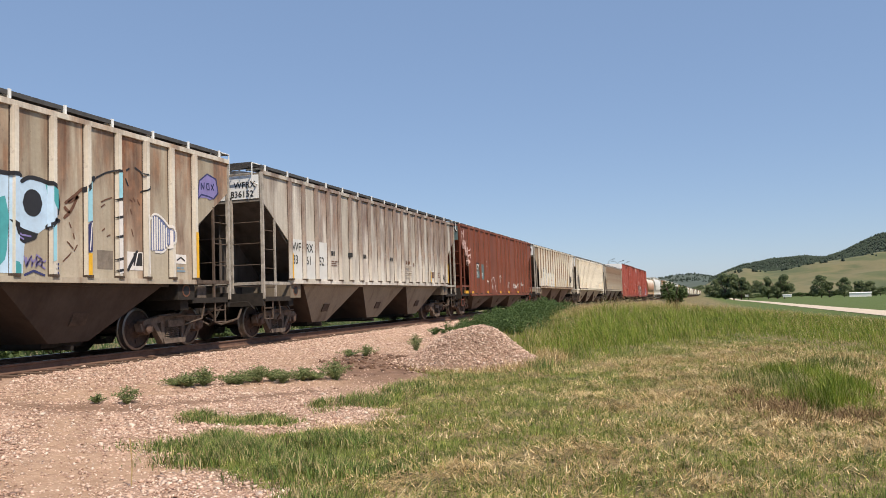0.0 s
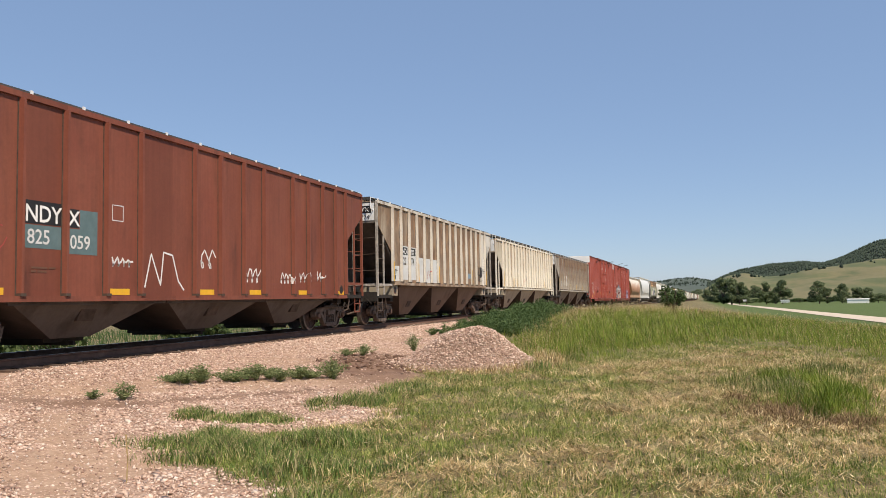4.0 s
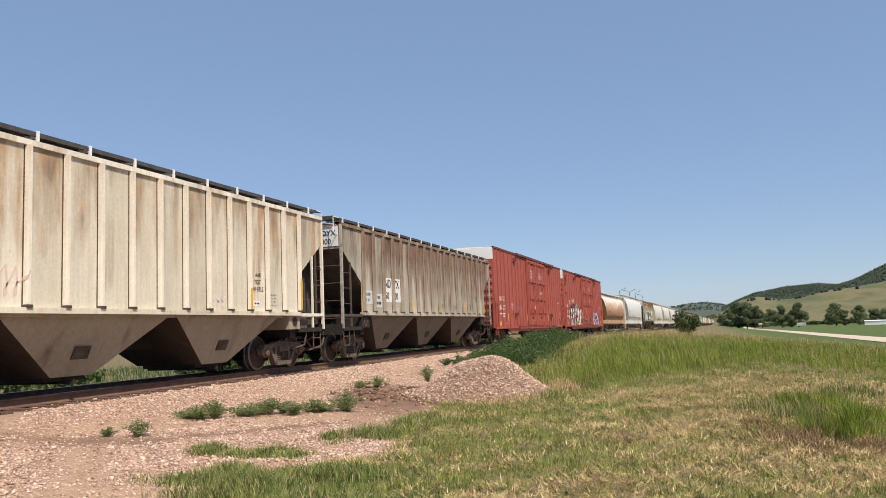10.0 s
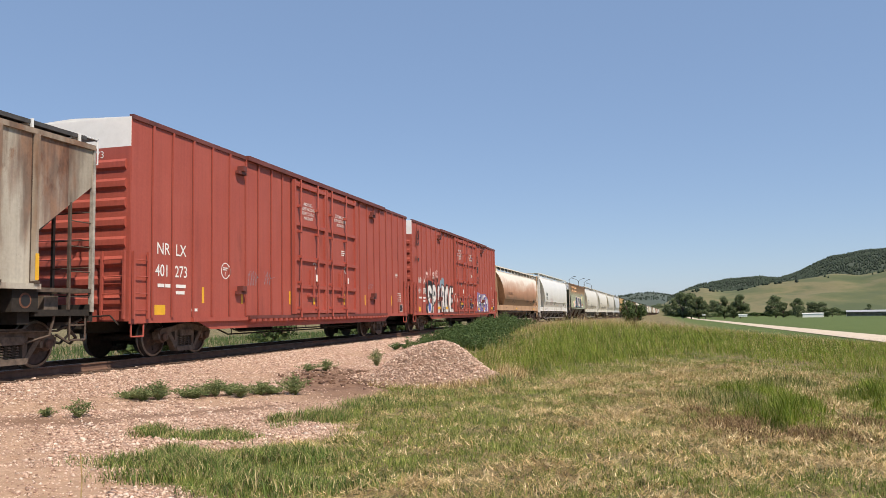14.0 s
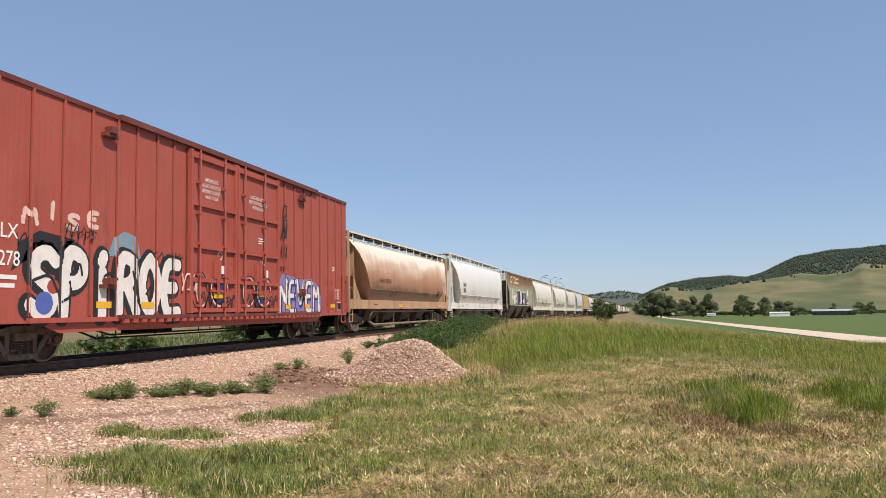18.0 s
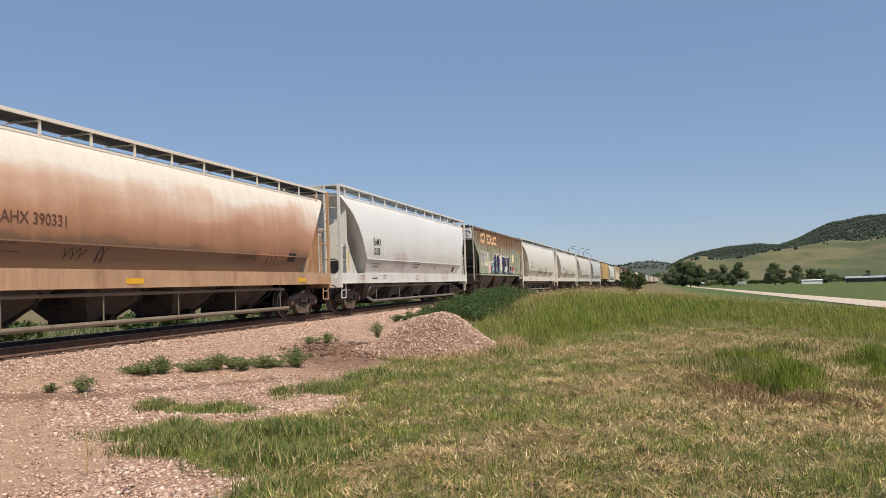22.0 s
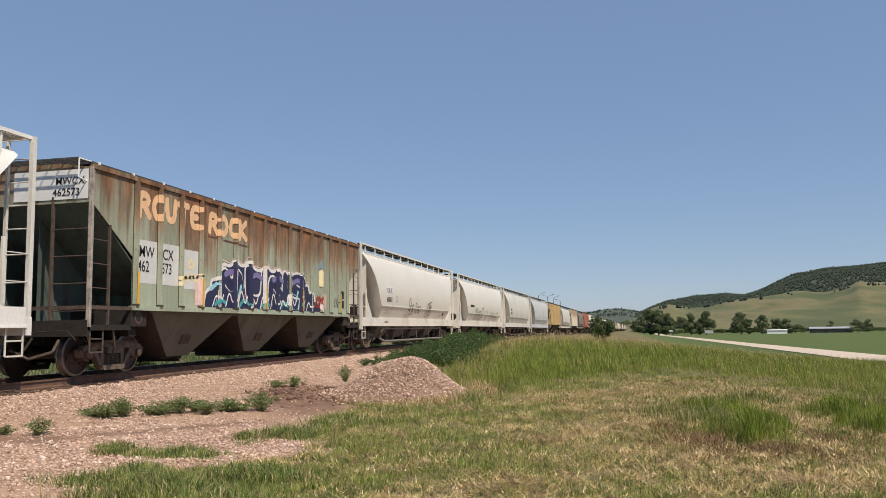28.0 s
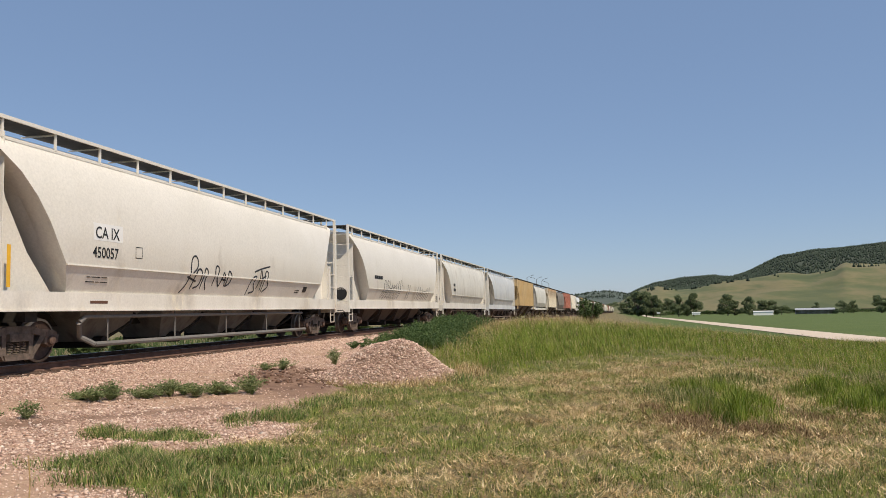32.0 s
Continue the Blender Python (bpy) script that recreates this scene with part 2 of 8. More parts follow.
def rod(bm, p, q, r, sides=6, mat=0):
    p, q = Vector(p), Vector(q)
    d = (q - p).normalized()
    u = d.orthogonal().normalized()
    w = d.cross(u)
    ring = []
    for c in (p, q):
        ring.append([bm.verts.new(c + r * (math.cos(2 * math.pi * i / sides) * u + math.sin(2 * math.pi * i / sides) * w)) for i in range(sides)])
    for i in range(sides):
        j = (i + 1) % sides
        bm.faces.new((ring[0][i], ring[0][j], ring[1][j], ring[1][i])).material_index = mat
    bm.faces.new(ring[0][::-1]).material_index = mat
    bm.faces.new(ring[1]).material_index = mat


def path_rod(bm, pts, r, sides=6, mat=0):
    for a, b in zip(pts, pts[1:]):
        rod(bm, a, b, r, sides, mat)


def prism_x(bm, poly, x0, x1, mat=0):
    """A plate of thickness x0..x1 whose outline is given as (y, z)."""
    a = [bm.verts.new((x0, y, z)) for y, z in poly]
    b = [bm.verts.new((x1, y, z)) for y, z in poly]
    fs = [bm.faces.new(a), bm.faces.new(b[::-1])]
    k = len(poly)
    for i in range(k):
        j = (i + 1) % k
        fs.append(bm.faces.new((a[j], a[i], b[i], b[j])))
    for f in fs:
        f.material_index = mat


def prism_y(bm, poly, y0, y1, mat=0):
    a = [bm.verts.new((x, y0, z)) for x, z in poly]
    b = [bm.verts.new((x, y1, z)) for x, z in poly]
    bm.faces.new(a).material_index = mat
    bm.faces.new(b[::-1]).material_index = mat
    k = len(poly)
    for i in range(k):
        j = (i + 1) % k
        bm.faces.new((a[j], a[i], b[i], b[j])).material_index = mat


def lathe_x(bm, profile, sides=28, mat=0):
    """Turned about the x axis; profile of (x, radius)."""
    rings = []
    for x, r in profile:
        rings.append([bm.verts.new((x, r * math.cos(2 * math.pi * i / sides), r * math.sin(2 * math.pi * i / sides))) for i in range(sides)])
    for a, b, k in zip(rings, rings[1:], range(len(rings))):
        for i in range(sides):
            j = (i + 1) % sides
            bm.faces.new((a[i], a[j], b[j], b[i])).material_index = mat[k] if isinstance(mat, (list, tuple)) else mat
    bm.faces.new(rings[0][::-1])
    bm.faces.new(rings[-1])


def raw(name, verts, faces, mat, kind="", label="", category="", smooth=False, parent=None):
    me = bpy.data.meshes.new(name)
    verts = np.asarray(verts, dtype=np.float32)
    faces = np.asarray(faces, dtype=np.int32)
    k = faces.shape[1]
    me.vertices.add(len(verts))
    me.vertices.foreach_set("co", verts.ravel())
    me.loops.add(faces.size)
    me.loops.foreach_set("vertex_index", faces.ravel())
    me.polygons.add(len(faces))
    me.polygons.foreach_set("loop_start", np.arange(0, faces.size, k, dtype=np.int32))
    me.polygons.foreach_set("loop_total", np.full(len(faces), k, dtype=np.int32))
    if smooth:
        me.polygons.foreach_set("use_smooth", np.ones(len(faces), dtype=bool))
    me.update(calc_edges=True)
    for q in (mat if isinstance(mat, (list, tuple)) else [mat]):
        me.materials.append(q)
    ob = new(name, me)
    if parent:
        ob.parent = parent
    return tagged(ob, label, category, "", kind)


# ---- the lie of the land ----
RAIL_Z = 0.70
TRACK_X = -12.2


def smooth01(a, b, v):
    k = np.clip((np.asarray(v, dtype=float) - a) / (b - a), 0, 1)
    return k * k * (3 - 2 * k)


def bend(y):
    """Integral of a slope that grows from 0 to 1 between y = 34 and 70."""
    y = np.asarray(y, dtype=float)
    u = np.clip(y - 34, 0, 36)
    return u * u / 72 + np.clip(y - 70, 0, None)


def track_x(y):
    return TRACK_X + 0.0275 * bend(y)


def track_z(y):
    return RAIL_Z - 0.0065 * bend(y)


def ground_z(x, y):
    x, y = np.asarray(x, dtype=float), np.asarray(y, dtype=float)
    tx, tz = track_x(y), track_z(y)
    d = x - tx
    near = np.interp(d, [-400, -60, -7, -4, -1.9, 1.9, 4.2, 7.2, 400], [-1.2, -0.9, -0.75, -0.62, -0.2, -0.2, -0.45, -0.65, -0.7]) + tz
    plainz = np.interp(y, [-500, 28, 55, 142, 500, 700, 6000], [0, 0, -1.0, -2.0, -5.2, -5.6, -5.6])
    w = smooth01(6.5, 24, d)
    z = near * (1 - w) + plainz * w
    z = z + 0.72 * np.exp(-((y - 36) / 12.0) ** 2) * (1 - smooth01(0, 10, x)) * smooth01(-10.2, -6, x)
    return z

# ---- running gear ----
R_WHEEL = 0.457


def make_wheelset_mesh(sides=30):
    bm = bmesh.new()
    for s in (-1, 1):
        prof = [(0.66, 0.10), (0.68, 0.36), (0.675, 0.405), (0.66, 0.482), (0.69, 0.482), (0.70, 0.457), (0.80, 0.45), (0.81, 0.40), (0.775, 0.385), (0.765, 0.2), (0.80, 0.15), (0.83, 0.13), (0.83, 0.02)]
        mats = [0, 0, 0, 1, 1, 1, 1, 0, 0, 0, 0, 0]
        sub = bmesh.new()
        lathe_x(sub, prof, sides, mats)
        for v in sub.verts:
            v.co.x *= s
        me = bpy.data.meshes.new("tmp")
        sub.to_mesh(me)
        sub.free()
        bm.from_mesh(me)
        bpy.data.meshes.remove(me)
    rod(bm, (-1.0, 0, 0), (1.0, 0, 0), 0.08, 12)
    for s in (-1, 1):
        for k in range(3):
            a = 2 * math.pi * k / 3
            rod(bm, (s * 0.77, 0.27 * math.cos(a), 0.27 * math.sin(a)), (s * 0.79, 0.27 * math.cos(a), 0.27 * math.sin(a)), 0.045, 8)
    bmesh.ops.recalc_face_normals(bm, faces=bm.faces)
    return mesh_of(bm, [WHEEL, TREAD], "wheelset")


def make_side_frame_mesh():
    bm = bmesh.new()
    # arched top member, sloping tension members, pedestal jaws
    top = [(-1.05, 0.54), (-0.98, 0.66), (-0.55, 0.70), (-0.3, 0.76), (0.3, 0.76), (0.55, 0.70), (0.98, 0.66), (1.05, 0.54), (0.75, 0.54), (0.55, 0.57), (0.3, 0.62), (-0.3, 0.62), (-0.55, 0.57), (-0.75, 0.54)]
    prism_x(bm, top, -0.09, 0.09)
    for s in (-1, 1):
        prism_x(bm, [(s * 0.74, 0.56), (s * 0.60, 0.58), (s * 0.30, 0.17), (s * 0.38, 0.12)][::s], -0.075, 0.075)
        prism_x(bm, [(s * 0.30, 0.63), (s * 0.42, 0.60), (s * 0.40, 0.22), (s * 0.30, 0.18)][::s], -0.06, 0.06)
        prism_x(bm, [(s * 1.05, 0.55), (s * 1.02, 0.42), (s * 1.08, 0.40), (s * 1.12, 0.58)][::s], -0.08, 0.08)
        prism_x(bm, [(s * 0.72, 0.56), (s * 0.70, 0.40), (s * 0.76, 0.38), (s * 0.79, 0.55)][::s], -0.08, 0.08)
    prism_x(bm, [(-0.40, 0.22), (-0.36, 0.11), (0.36, 0.11), (0.40, 0.22)], -0.11, 0.11)
    bmesh.ops.recalc_face_normals(bm, faces=bm.faces)
    return mesh_of(bm, FRAME, "side_frame")


def make_spring_mesh():
    bm = bmesh.new()
    for k in range(3):
        y0 = -0.17 + 0.17 * k
        pts = [(0.06 * math.sin(a), y0 + 0.065 * math.cos(a), 0.22 + 0.24 * a / (2 * math.pi * 5)) for a in np.linspace(0, 2 * math.pi * 5, 46)]
        path_rod(bm, pts, 0.017, 4)
    box(bm, -0.12, 0.12, -0.27, 0.27, 0.47, 0.62)
    return mesh_of(bm, FRAME, "spring_nest")


def make_bolster_mesh():
    bm = boxes((-1.02, 1.02, -0.2, 0.2, 0.46, 0.68), (-0.3, 0.3, -0.28, 0.28, 0.62, 0.86))
    for s in (-1, 1):
        box(bm, -0.75, 0.75, s * 0.36 - 0.05, s * 0.36 + 0.05, 0.30, 0.40)
        box(bm, -0.80, -0.64, s * 0.40 - 0.06, s * 0.40 + 0.06, 0.24, 0.52)
        box(bm, 0.64, 0.80, s * 0.40 - 0.06, s * 0.40 + 0.06, 0.24, 0.52)
    return mesh_of(bm, STEEL, "truck")


def make_cap_mesh():
    bm = bmesh.new()
    lathe_x(bm, [(-0.12, 0.13), (0.03, 0.135), (0.05, 0.10), (0.10, 0.095), (0.115, 0.06)], 14)
    box(bm, -0.1, 0.06, -0.16, 0.16, 0.06, 0.17)
    bmesh.ops.recalc_face_normals(bm, faces=bm.faces)
    return mesh_of(bm, CAP, "bearing_cap")


WHEELSET, SIDE_FRAME, SPRINGS, BOLSTER, BEARING = make_wheelset_mesh(), make_side_frame_mesh(), make_spring_mesh(), make_bolster_mesh(), make_cap_mesh()
FAR_WHEELSET = make_wheelset_mesh(12)
WHEELS_TO_ROLL = []


def add_truck(car, y, roll=True):
    t = part("truck", BOLSTER, None, car, "grimy cast steel truck", pose(0, y, 0))
    for s in (-1, 1):
        part("side_frame", SIDE_FRAME, None, t, "", pose(s * 1.0, 0, 0))
        part("spring_nest", SPRINGS, None, t, "", pose(s * 1.0, 0, 0))
        w = part("wheelset", WHEELSET, None, t, "worn wheelset with bright treads", pose(0, s * 0.89, R_WHEEL))
        if roll:
            WHEELS_TO_ROLL.append((w, s * 0.89))
        for q in (-1, 1):
            part("bearing_cap", BEARING, None, t, "", pose(q * 1.03, s * 0.89, R_WHEEL, 0, 0, 0 if q > 0 else 180))
    return t


def make_coupler_mesh():
    bm = boxes((-0.07, 0.07, -0.62, 0.4, 0.78, 0.93), (-0.14, 0.16, -0.80, -0.58, 0.72, 0.99), (-0.26, 0.26, 0.3, 0.6, 0.68, 1.05))
    path_rod(bm, [(0.3, -0.1, 0.85), (0.34, -0.35, 0.62), (0.3, -0.6, 0.42), (0.2, -0.8, 0.5)], 0.028, 6)
    path_rod(bm, [(-1.25, -0.12, 0.95), (-0.3, -0.16, 0.95), (-0.1, -0.5, 1.02)], 0.018, 5)
    path_rod(bm, [(1.35, -0.12, 0.78), (1.15, -0.14, 0.98), (0.3, -0.16, 0.95), (0.1, -0.5, 1.02)], 0.018, 5)
    return mesh_of(bm, STEEL, "coupler")


COUPLER = make_coupler_mesh()


def ladder(car, x0, y0, x1, y1, z0, z1, n, mat, name="ladder", stiles=True):
    holder = car
    if stiles:
        bm = bmesh.new()
        box(bm, x0 - 0.025, x0 + 0.025, y0 - 0.03, y0 + 0.03, z0, z1)
        holder = part(name, bm, mat, car)
        part("stile", boxes((x1 - 0.025, x1 + 0.025, y1 - 0.03, y1 + 0.03, z0, z1)), mat, holder)
    bm = bmesh.new()
    rod(bm, (x0, y0, 0), (x1, y1, 0), 0.0125, 6)
    rung = mesh_of(bm, mat, "rung")
    for k in range(n):
        part("rung", rung, None, holder, "", pose(0, 0, z0 + (z1 - z0) * (k + 0.5) / n))
    return holder


def stirrup(car, y, s, mat, w=0.42):
    bm = bmesh.new()
    path_rod(bm, [(s * 1.5, y - w / 2, 1.1), (s * 1.5, y - w / 2, 0.52), (s * 1.5, y + w / 2, 0.52), (s * 1.5, y + w / 2, 1.1)], 0.02, 5)
    rod(bm, (s * 1.5, y - w / 2, 0.8), (s * 1.5, y + w / 2, 0.8), 0.018, 5)
    part("step", bm, mat, car)


# ---- ribbed covered hopper ----
RIB = 0.105


def hopper_car(label, length, paint_mat, under, ribs, z_side=1.55, z_top=4.38, chutes=3, inset=1.45, end_mat=None, rib_mat=None, walk_raised=0.0, dark_end=None, detail=True, rib_w=0.085, end_panel=None, post_mat=None, ladder_mat=None, web_mat=None, group="freight cars of the train"):
    car = thing("hopper_car", label, "freight car", None, group)
    h = length / 2
    end_mat, rib_mat, dark_end = end_mat or paint_mat, rib_mat or paint_mat, dark_end or GRIMY_SHADED_DARK
    post_mat, ladder_mat = post_mat or POST, ladder_mat or RUNG
    X = 1.54
    # sides with the slanted cut under each end
    for s in (1, -1):
        bm = bmesh.new()
        poly = [(-h, z_top), (-h, z_top - 0.74), (-h + inset, z_top - 1.78), (-h + inset, z_side), (h - inset, z_side), (h - inset, z_top - 1.78), (h, z_top - 0.74), (h, z_top)]
        prism_x(bm, poly, s * X - 0.012, s * X + 0.012)
        bmesh.ops.recalc_face_normals(bm, faces=bm.faces)
        part("side_sheet", bm, paint_mat, car)
        part("top_chord", boxes((s * X - 0.05, s * X + 0.06, -h, h, z_top - 0.03, z_top + 0.07)), rib_mat, car)
        part("side_sill", boxes((s * X - 0.06, s * X + 0.11, -h + inset - 0.02, h - inset + 0.02, z_side - 0.1, z_side)), paint_mat, car)
    bmr = bmesh.new()
    hexa(bmr, [(-0.0, -rib_w / 2, z_side), (RIB, -rib_w / 2 + 0.015, z_side), (RIB, rib_w / 2 - 0.015, z_side), (0.0, rib_w / 2, z_side)], [(-0.0, -rib_w / 2, z_top - 0.03), (RIB, -rib_w / 2 + 0.015, z_top - 0.03), (RIB, rib_w / 2 - 0.015, z_top - 0.03), (0.0, rib_w / 2, z_top - 0.03)])
    # thin dark strips on both sides put the shade beside each rib into colour
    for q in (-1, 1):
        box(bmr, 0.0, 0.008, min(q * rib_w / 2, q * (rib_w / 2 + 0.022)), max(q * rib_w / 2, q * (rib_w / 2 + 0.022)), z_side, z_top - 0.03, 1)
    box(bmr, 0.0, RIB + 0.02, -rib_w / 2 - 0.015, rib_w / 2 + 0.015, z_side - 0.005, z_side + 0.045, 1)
    rib = mesh_of(bmr, [rib_mat, SHADE_BROWN], "rib")
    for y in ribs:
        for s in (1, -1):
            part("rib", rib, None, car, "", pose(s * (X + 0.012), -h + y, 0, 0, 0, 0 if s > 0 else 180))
    # roof, hatches and running board
    bm = bmesh.new()
    prism_y(bm, [(-X, z_top), (-0.8, z_top + 0.12), (0.8, z_top + 0.12), (X, z_top), (X, z_top - 0.03), (-X, z_top - 0.03)], -h, h)
    bmesh.ops.recalc_face_normals(bm, faces=bm.faces)
    part("roof", bm, paint_mat, car)
    part("hatch_cover", boxes((-0.3, 0.3, -h + 1.2, h - 1.2, z_top + 0.1, z_top + 0.24)), paint_mat, car)
    zw = z_top + 0.10 + walk_raised
    for s in (1, -1):
        bm = boxes((s * 1.15 - 0.3, s * 1.15 + 0.3, -h + 0.1, h - 0.1, zw, zw + 0.035), (s * 1.45 - 0.012, s * 1.45 + 0.012, -h + 0.1, h - 0.1, zw - 0.03, zw + 0.05))
        part("running_board", bm, GALV, car, "steel grating walkway along the roof edge")
        bm = boxes((s * 1.47 - 0.02, s * 1.47 + 0.02, -0.025, 0.025, z_top + 0.04, zw + 0.07), (min(s * 0.9, s * 1.45), max(s * 0.9, s * 1.45), -0.025, 0.025, zw - 0.05, zw))
        post = mesh_of(bm, GRAYP, "board_post")
        for y in np.arange(-h + 0.3, h - 0.2, 1.22):
            part("board_post", post, None, car, "", pose(0, float(y), 0))
    for e in (-1, 1):
        ye = e * h
        # end sheet above, slope sheet below
        part("end_sheet", boxes((-X, X, ye - 0.012, ye + 0.012, z_top - 0.74, z_top + 0.02)), end_mat, car)
        bm = bmesh.new()
        for k in range(9):
            y = ye + e * (0.28 - 0.1 * k)
            box(bm, -1.42, 1.42, y - 0.012, y + 0.012, zw + 0.04, zw + 0.07)
        for x in np.linspace(-1.4, 1.4, 11):
            box(bm, x - 0.01, x + 0.01, min(ye + e * 0.29, ye - e * 0.54), max(ye + e * 0.29, ye - e * 0.54), zw + 0.02, zw + 0.04)
        part("end_walkway", bm, GALV, car, "open steel grating across the end of the roof")
        for s in (1, -1):
            bm = bmesh.new()
            path_rod(bm, [(s * 1.42, ye + e * 0.27, z_top - 0.25), (s * 1.42, ye + e * 0.27, zw + 0.05), (s * 1.42, ye - e * 0.5, zw + 0.05), (s * 1.42, ye - e * 0.5, z_top)], 0.016, 5)
            rod(bm, (s * 1.42, ye + e * 0.27, z_top - 0.25), (s * 1.42, ye, z_top - 0.3), 0.016, 5)
            part("handhold", bm, GRAYP, car)
        if end_panel and e < 0:
            part("end_panel", boxes((-0.35, X - 0.08, ye - 0.03, ye - 0.012, z_top - 0.66, z_top - 0.03)), end_panel, car)
        bm = bmesh.new()
        a, b = (ye, z_top - 0.72), (ye - e * 2.65, 1.02 + (z_top - 1.74) * 0.65 / 3.3)
        prism_x(bm, [a, b, (b[0] - e * 0.02, b[1] + 0.03), (a[0] - e * 0.02, a[1] + 0.03)], -X + 0.03, X - 0.03)
        bmesh.ops.recalc_face_normals(bm, faces=bm.faces)
        # dark_end is mostly a dark colour with the shade under the ends put in
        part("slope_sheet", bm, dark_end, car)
        zs = z_top - 0.72
        bm = bmesh.new()
        prism_x(bm, [(ye - e * 0.35, 1.05), (ye - e * 0.35, zs - 0.3), (ye - e * 3.15, 1.05)], -0.015, 0.015)
        bmesh.ops.recalc_face_normals(bm, faces=bm.faces)
        support = mesh_of(bm, dark_end, "slope_support")
        for x in (-1.25, 0):
            part("slope_support", support, None, car, "", pose(x, 0, 0))
        # vertical bulkhead behind the truck space
        part("end_bulkhead", boxes((-1.2, 1.2, ye - e * 2.35 - 0.02, ye - e * 2.35 + 0.02, 1.35, 1.8)), dark_end, car)
        part("end_platform", boxes((-X, X, min(ye, ye - e * inset), max(ye, ye - e * inset), 0.98, 1.1), (-X, X, ye - 0.05, ye + 0.05, 0.86, 1.2)), STEEL, car)
        part("bolster_web", boxes((-1.45, 1.45, ye - e * 1.62 - 0.14, ye - e * 1.62 + 0.14, 0.84, 1.5)), STEEL, car)
        part("end_web", boxes((-1.56, 1.56, min(ye - e * (inset - 0.05), ye - e * (inset + 0.55)), max(ye - e * (inset - 0.05), ye - e * (inset + 0.55)), 1.06, z_side - 0.11)), web_mat or STEEL, car)
        for s in (1, -1):
            # a black disc puts the dark of a round hole into colour, ringed with rust
            for rad, mt, out in ((0.14, RUSTY, 0.004), (0.105, BLACK, 0.008)):
                bm = bmesh.new()
                lathe_x(bm, [(s * 1.545, rad), (s * (1.56 + out), rad)], 18)
                bmesh.ops.recalc_face_normals(bm, faces=bm.faces)
                part("web_hole_disc", bm, mt, car, "", pose(0, ye - e * (inset + 0.25), 1.26))
        part("end_rail", boxes((-X, X, ye - e * 0.03 - 0.03, ye - e * 0.03 + 0.03, 1.42, 1.5), *[(s * X - 0.03, s * X + 0.03, min(ye, ye - e * inset), max(ye, ye - e * inset), 1.42, 1.5) for s in (-1, 1)]), ladder_mat, car)
        for s in (1, -1):
            part("corner_post", boxes((s * X - 0.04, s * X + 0.04, ye - 0.035, ye + 0.035, 1.05, z_top + 0.02)), post_mat, car)
            ladder(car, s * (X - 0.02), ye - e * 0.62, s * (X - 0.02), ye, 1.1, z_top - 1.25, 4, RUNG if ladder_mat is not P_OXIDE else P_OXIDE, "side_ladder", False)
            part("ladder_post", boxes((s * X - 0.025, s * X + 0.025, ye - e * 0.62 - 0.025, ye - e * 0.62 + 0.025, 1.1, z_top - 1.15)), ladder_mat, car)
            stirrup(car, ye - e * 0.32, s, RUNG if ladder_mat is not P_OXIDE else P_OXIDE)
        ladder(car, 0.62, ye - e * 0.02, X - 0.05, ye - e * 0.02, 1.1, z_top - 1.0, 4, RUNG if ladder_mat is not P_OXIDE else P_OXIDE, "end_ladder", False)
        part("ladder_post", boxes((0.595, 0.645, ye - 0.03, ye + 0.03, 1.05, z_top - 0.6)), ladder_mat, car)
        part("coupler", COUPLER, None, car, "", pose(0, ye, 0, 0, 0, 0 if e < 0 else 180))
        # air pipes and rods under the end
        bm = bmesh.new()
        path_rod(bm, [(1.42, ye - e * 0.1, 0.92), (1.2, ye - e * 0.5, 0.7), (1.2, ye - e * 2.2, 0.72)], 0.022, 5)
        path_rod(bm, [(0.9, ye + e * 0.05, 0.8), (0.95, ye + e * 0.3, 0.55), (0.6, ye + e * 0.55, 0.42), (0.2, ye + e * 0.6, 0.6)], 0.03, 6)
        path_rod(bm, [(1.48, ye - e * 0.9, 1.0), (1.46, ye - e * 1.0, 0.62), (1.2, ye - e * 1.3, 0.5)], 0.025, 5)
        part("brake_rigging", bm, RUNG, car)
    bm = bmesh.new()
    lathe_x(bm, [(-0.42, 0.05), (-0.36, 0.17), (0.36, 0.17), (0.42, 0.05)], 14)
    box(bm, -0.3, -0.24, -0.2, 0.2, -0.19, 0.3)
    box(bm, 0.24, 0.3, -0.2, 0.2, -0.19, 0.3)
    part("air_tank", bm, FRAME, car, "grimy air tank on the end platform", pose(0.4, h - 0.8, 1.3))
    bm = boxes((1.0, 1.42, h - 1.1, h - 0.75, 1.1, 1.36), (1.1, 1.3, h - 1.25, h - 1.1, 1.14, 1.28))
    part("brake_valve", bm, FRAME, car)
    bm = bmesh.new()
    lathe_x(bm, [(-0.012, 0.27), (0.012, 0.27)], 20)
    for v in bm.verts:
        v.co = Vector((v.co.y, v.co.x, v.co.z))
    bmesh.ops.recalc_face_normals(bm, faces=bm.faces)
    part("brake_wheel", bm, STEEL, car, "", pose(-0.7, h + 0.05, 2.4))
    # chutes under the body
    span = (length - 2 * 2.25) / chutes
    for k in range(chutes):
        y0 = -h + 2.25 + k * span
        y1, ym = y0 + span, y0 + span / 2
        bm = bmesh.new()
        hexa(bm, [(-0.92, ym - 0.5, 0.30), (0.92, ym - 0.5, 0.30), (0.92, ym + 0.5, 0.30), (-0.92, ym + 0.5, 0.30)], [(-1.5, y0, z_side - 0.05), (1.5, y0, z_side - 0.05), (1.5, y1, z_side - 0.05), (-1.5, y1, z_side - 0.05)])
        # the sloping sheets get a dark rust colour with their shade painted in
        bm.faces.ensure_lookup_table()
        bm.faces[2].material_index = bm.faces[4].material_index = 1
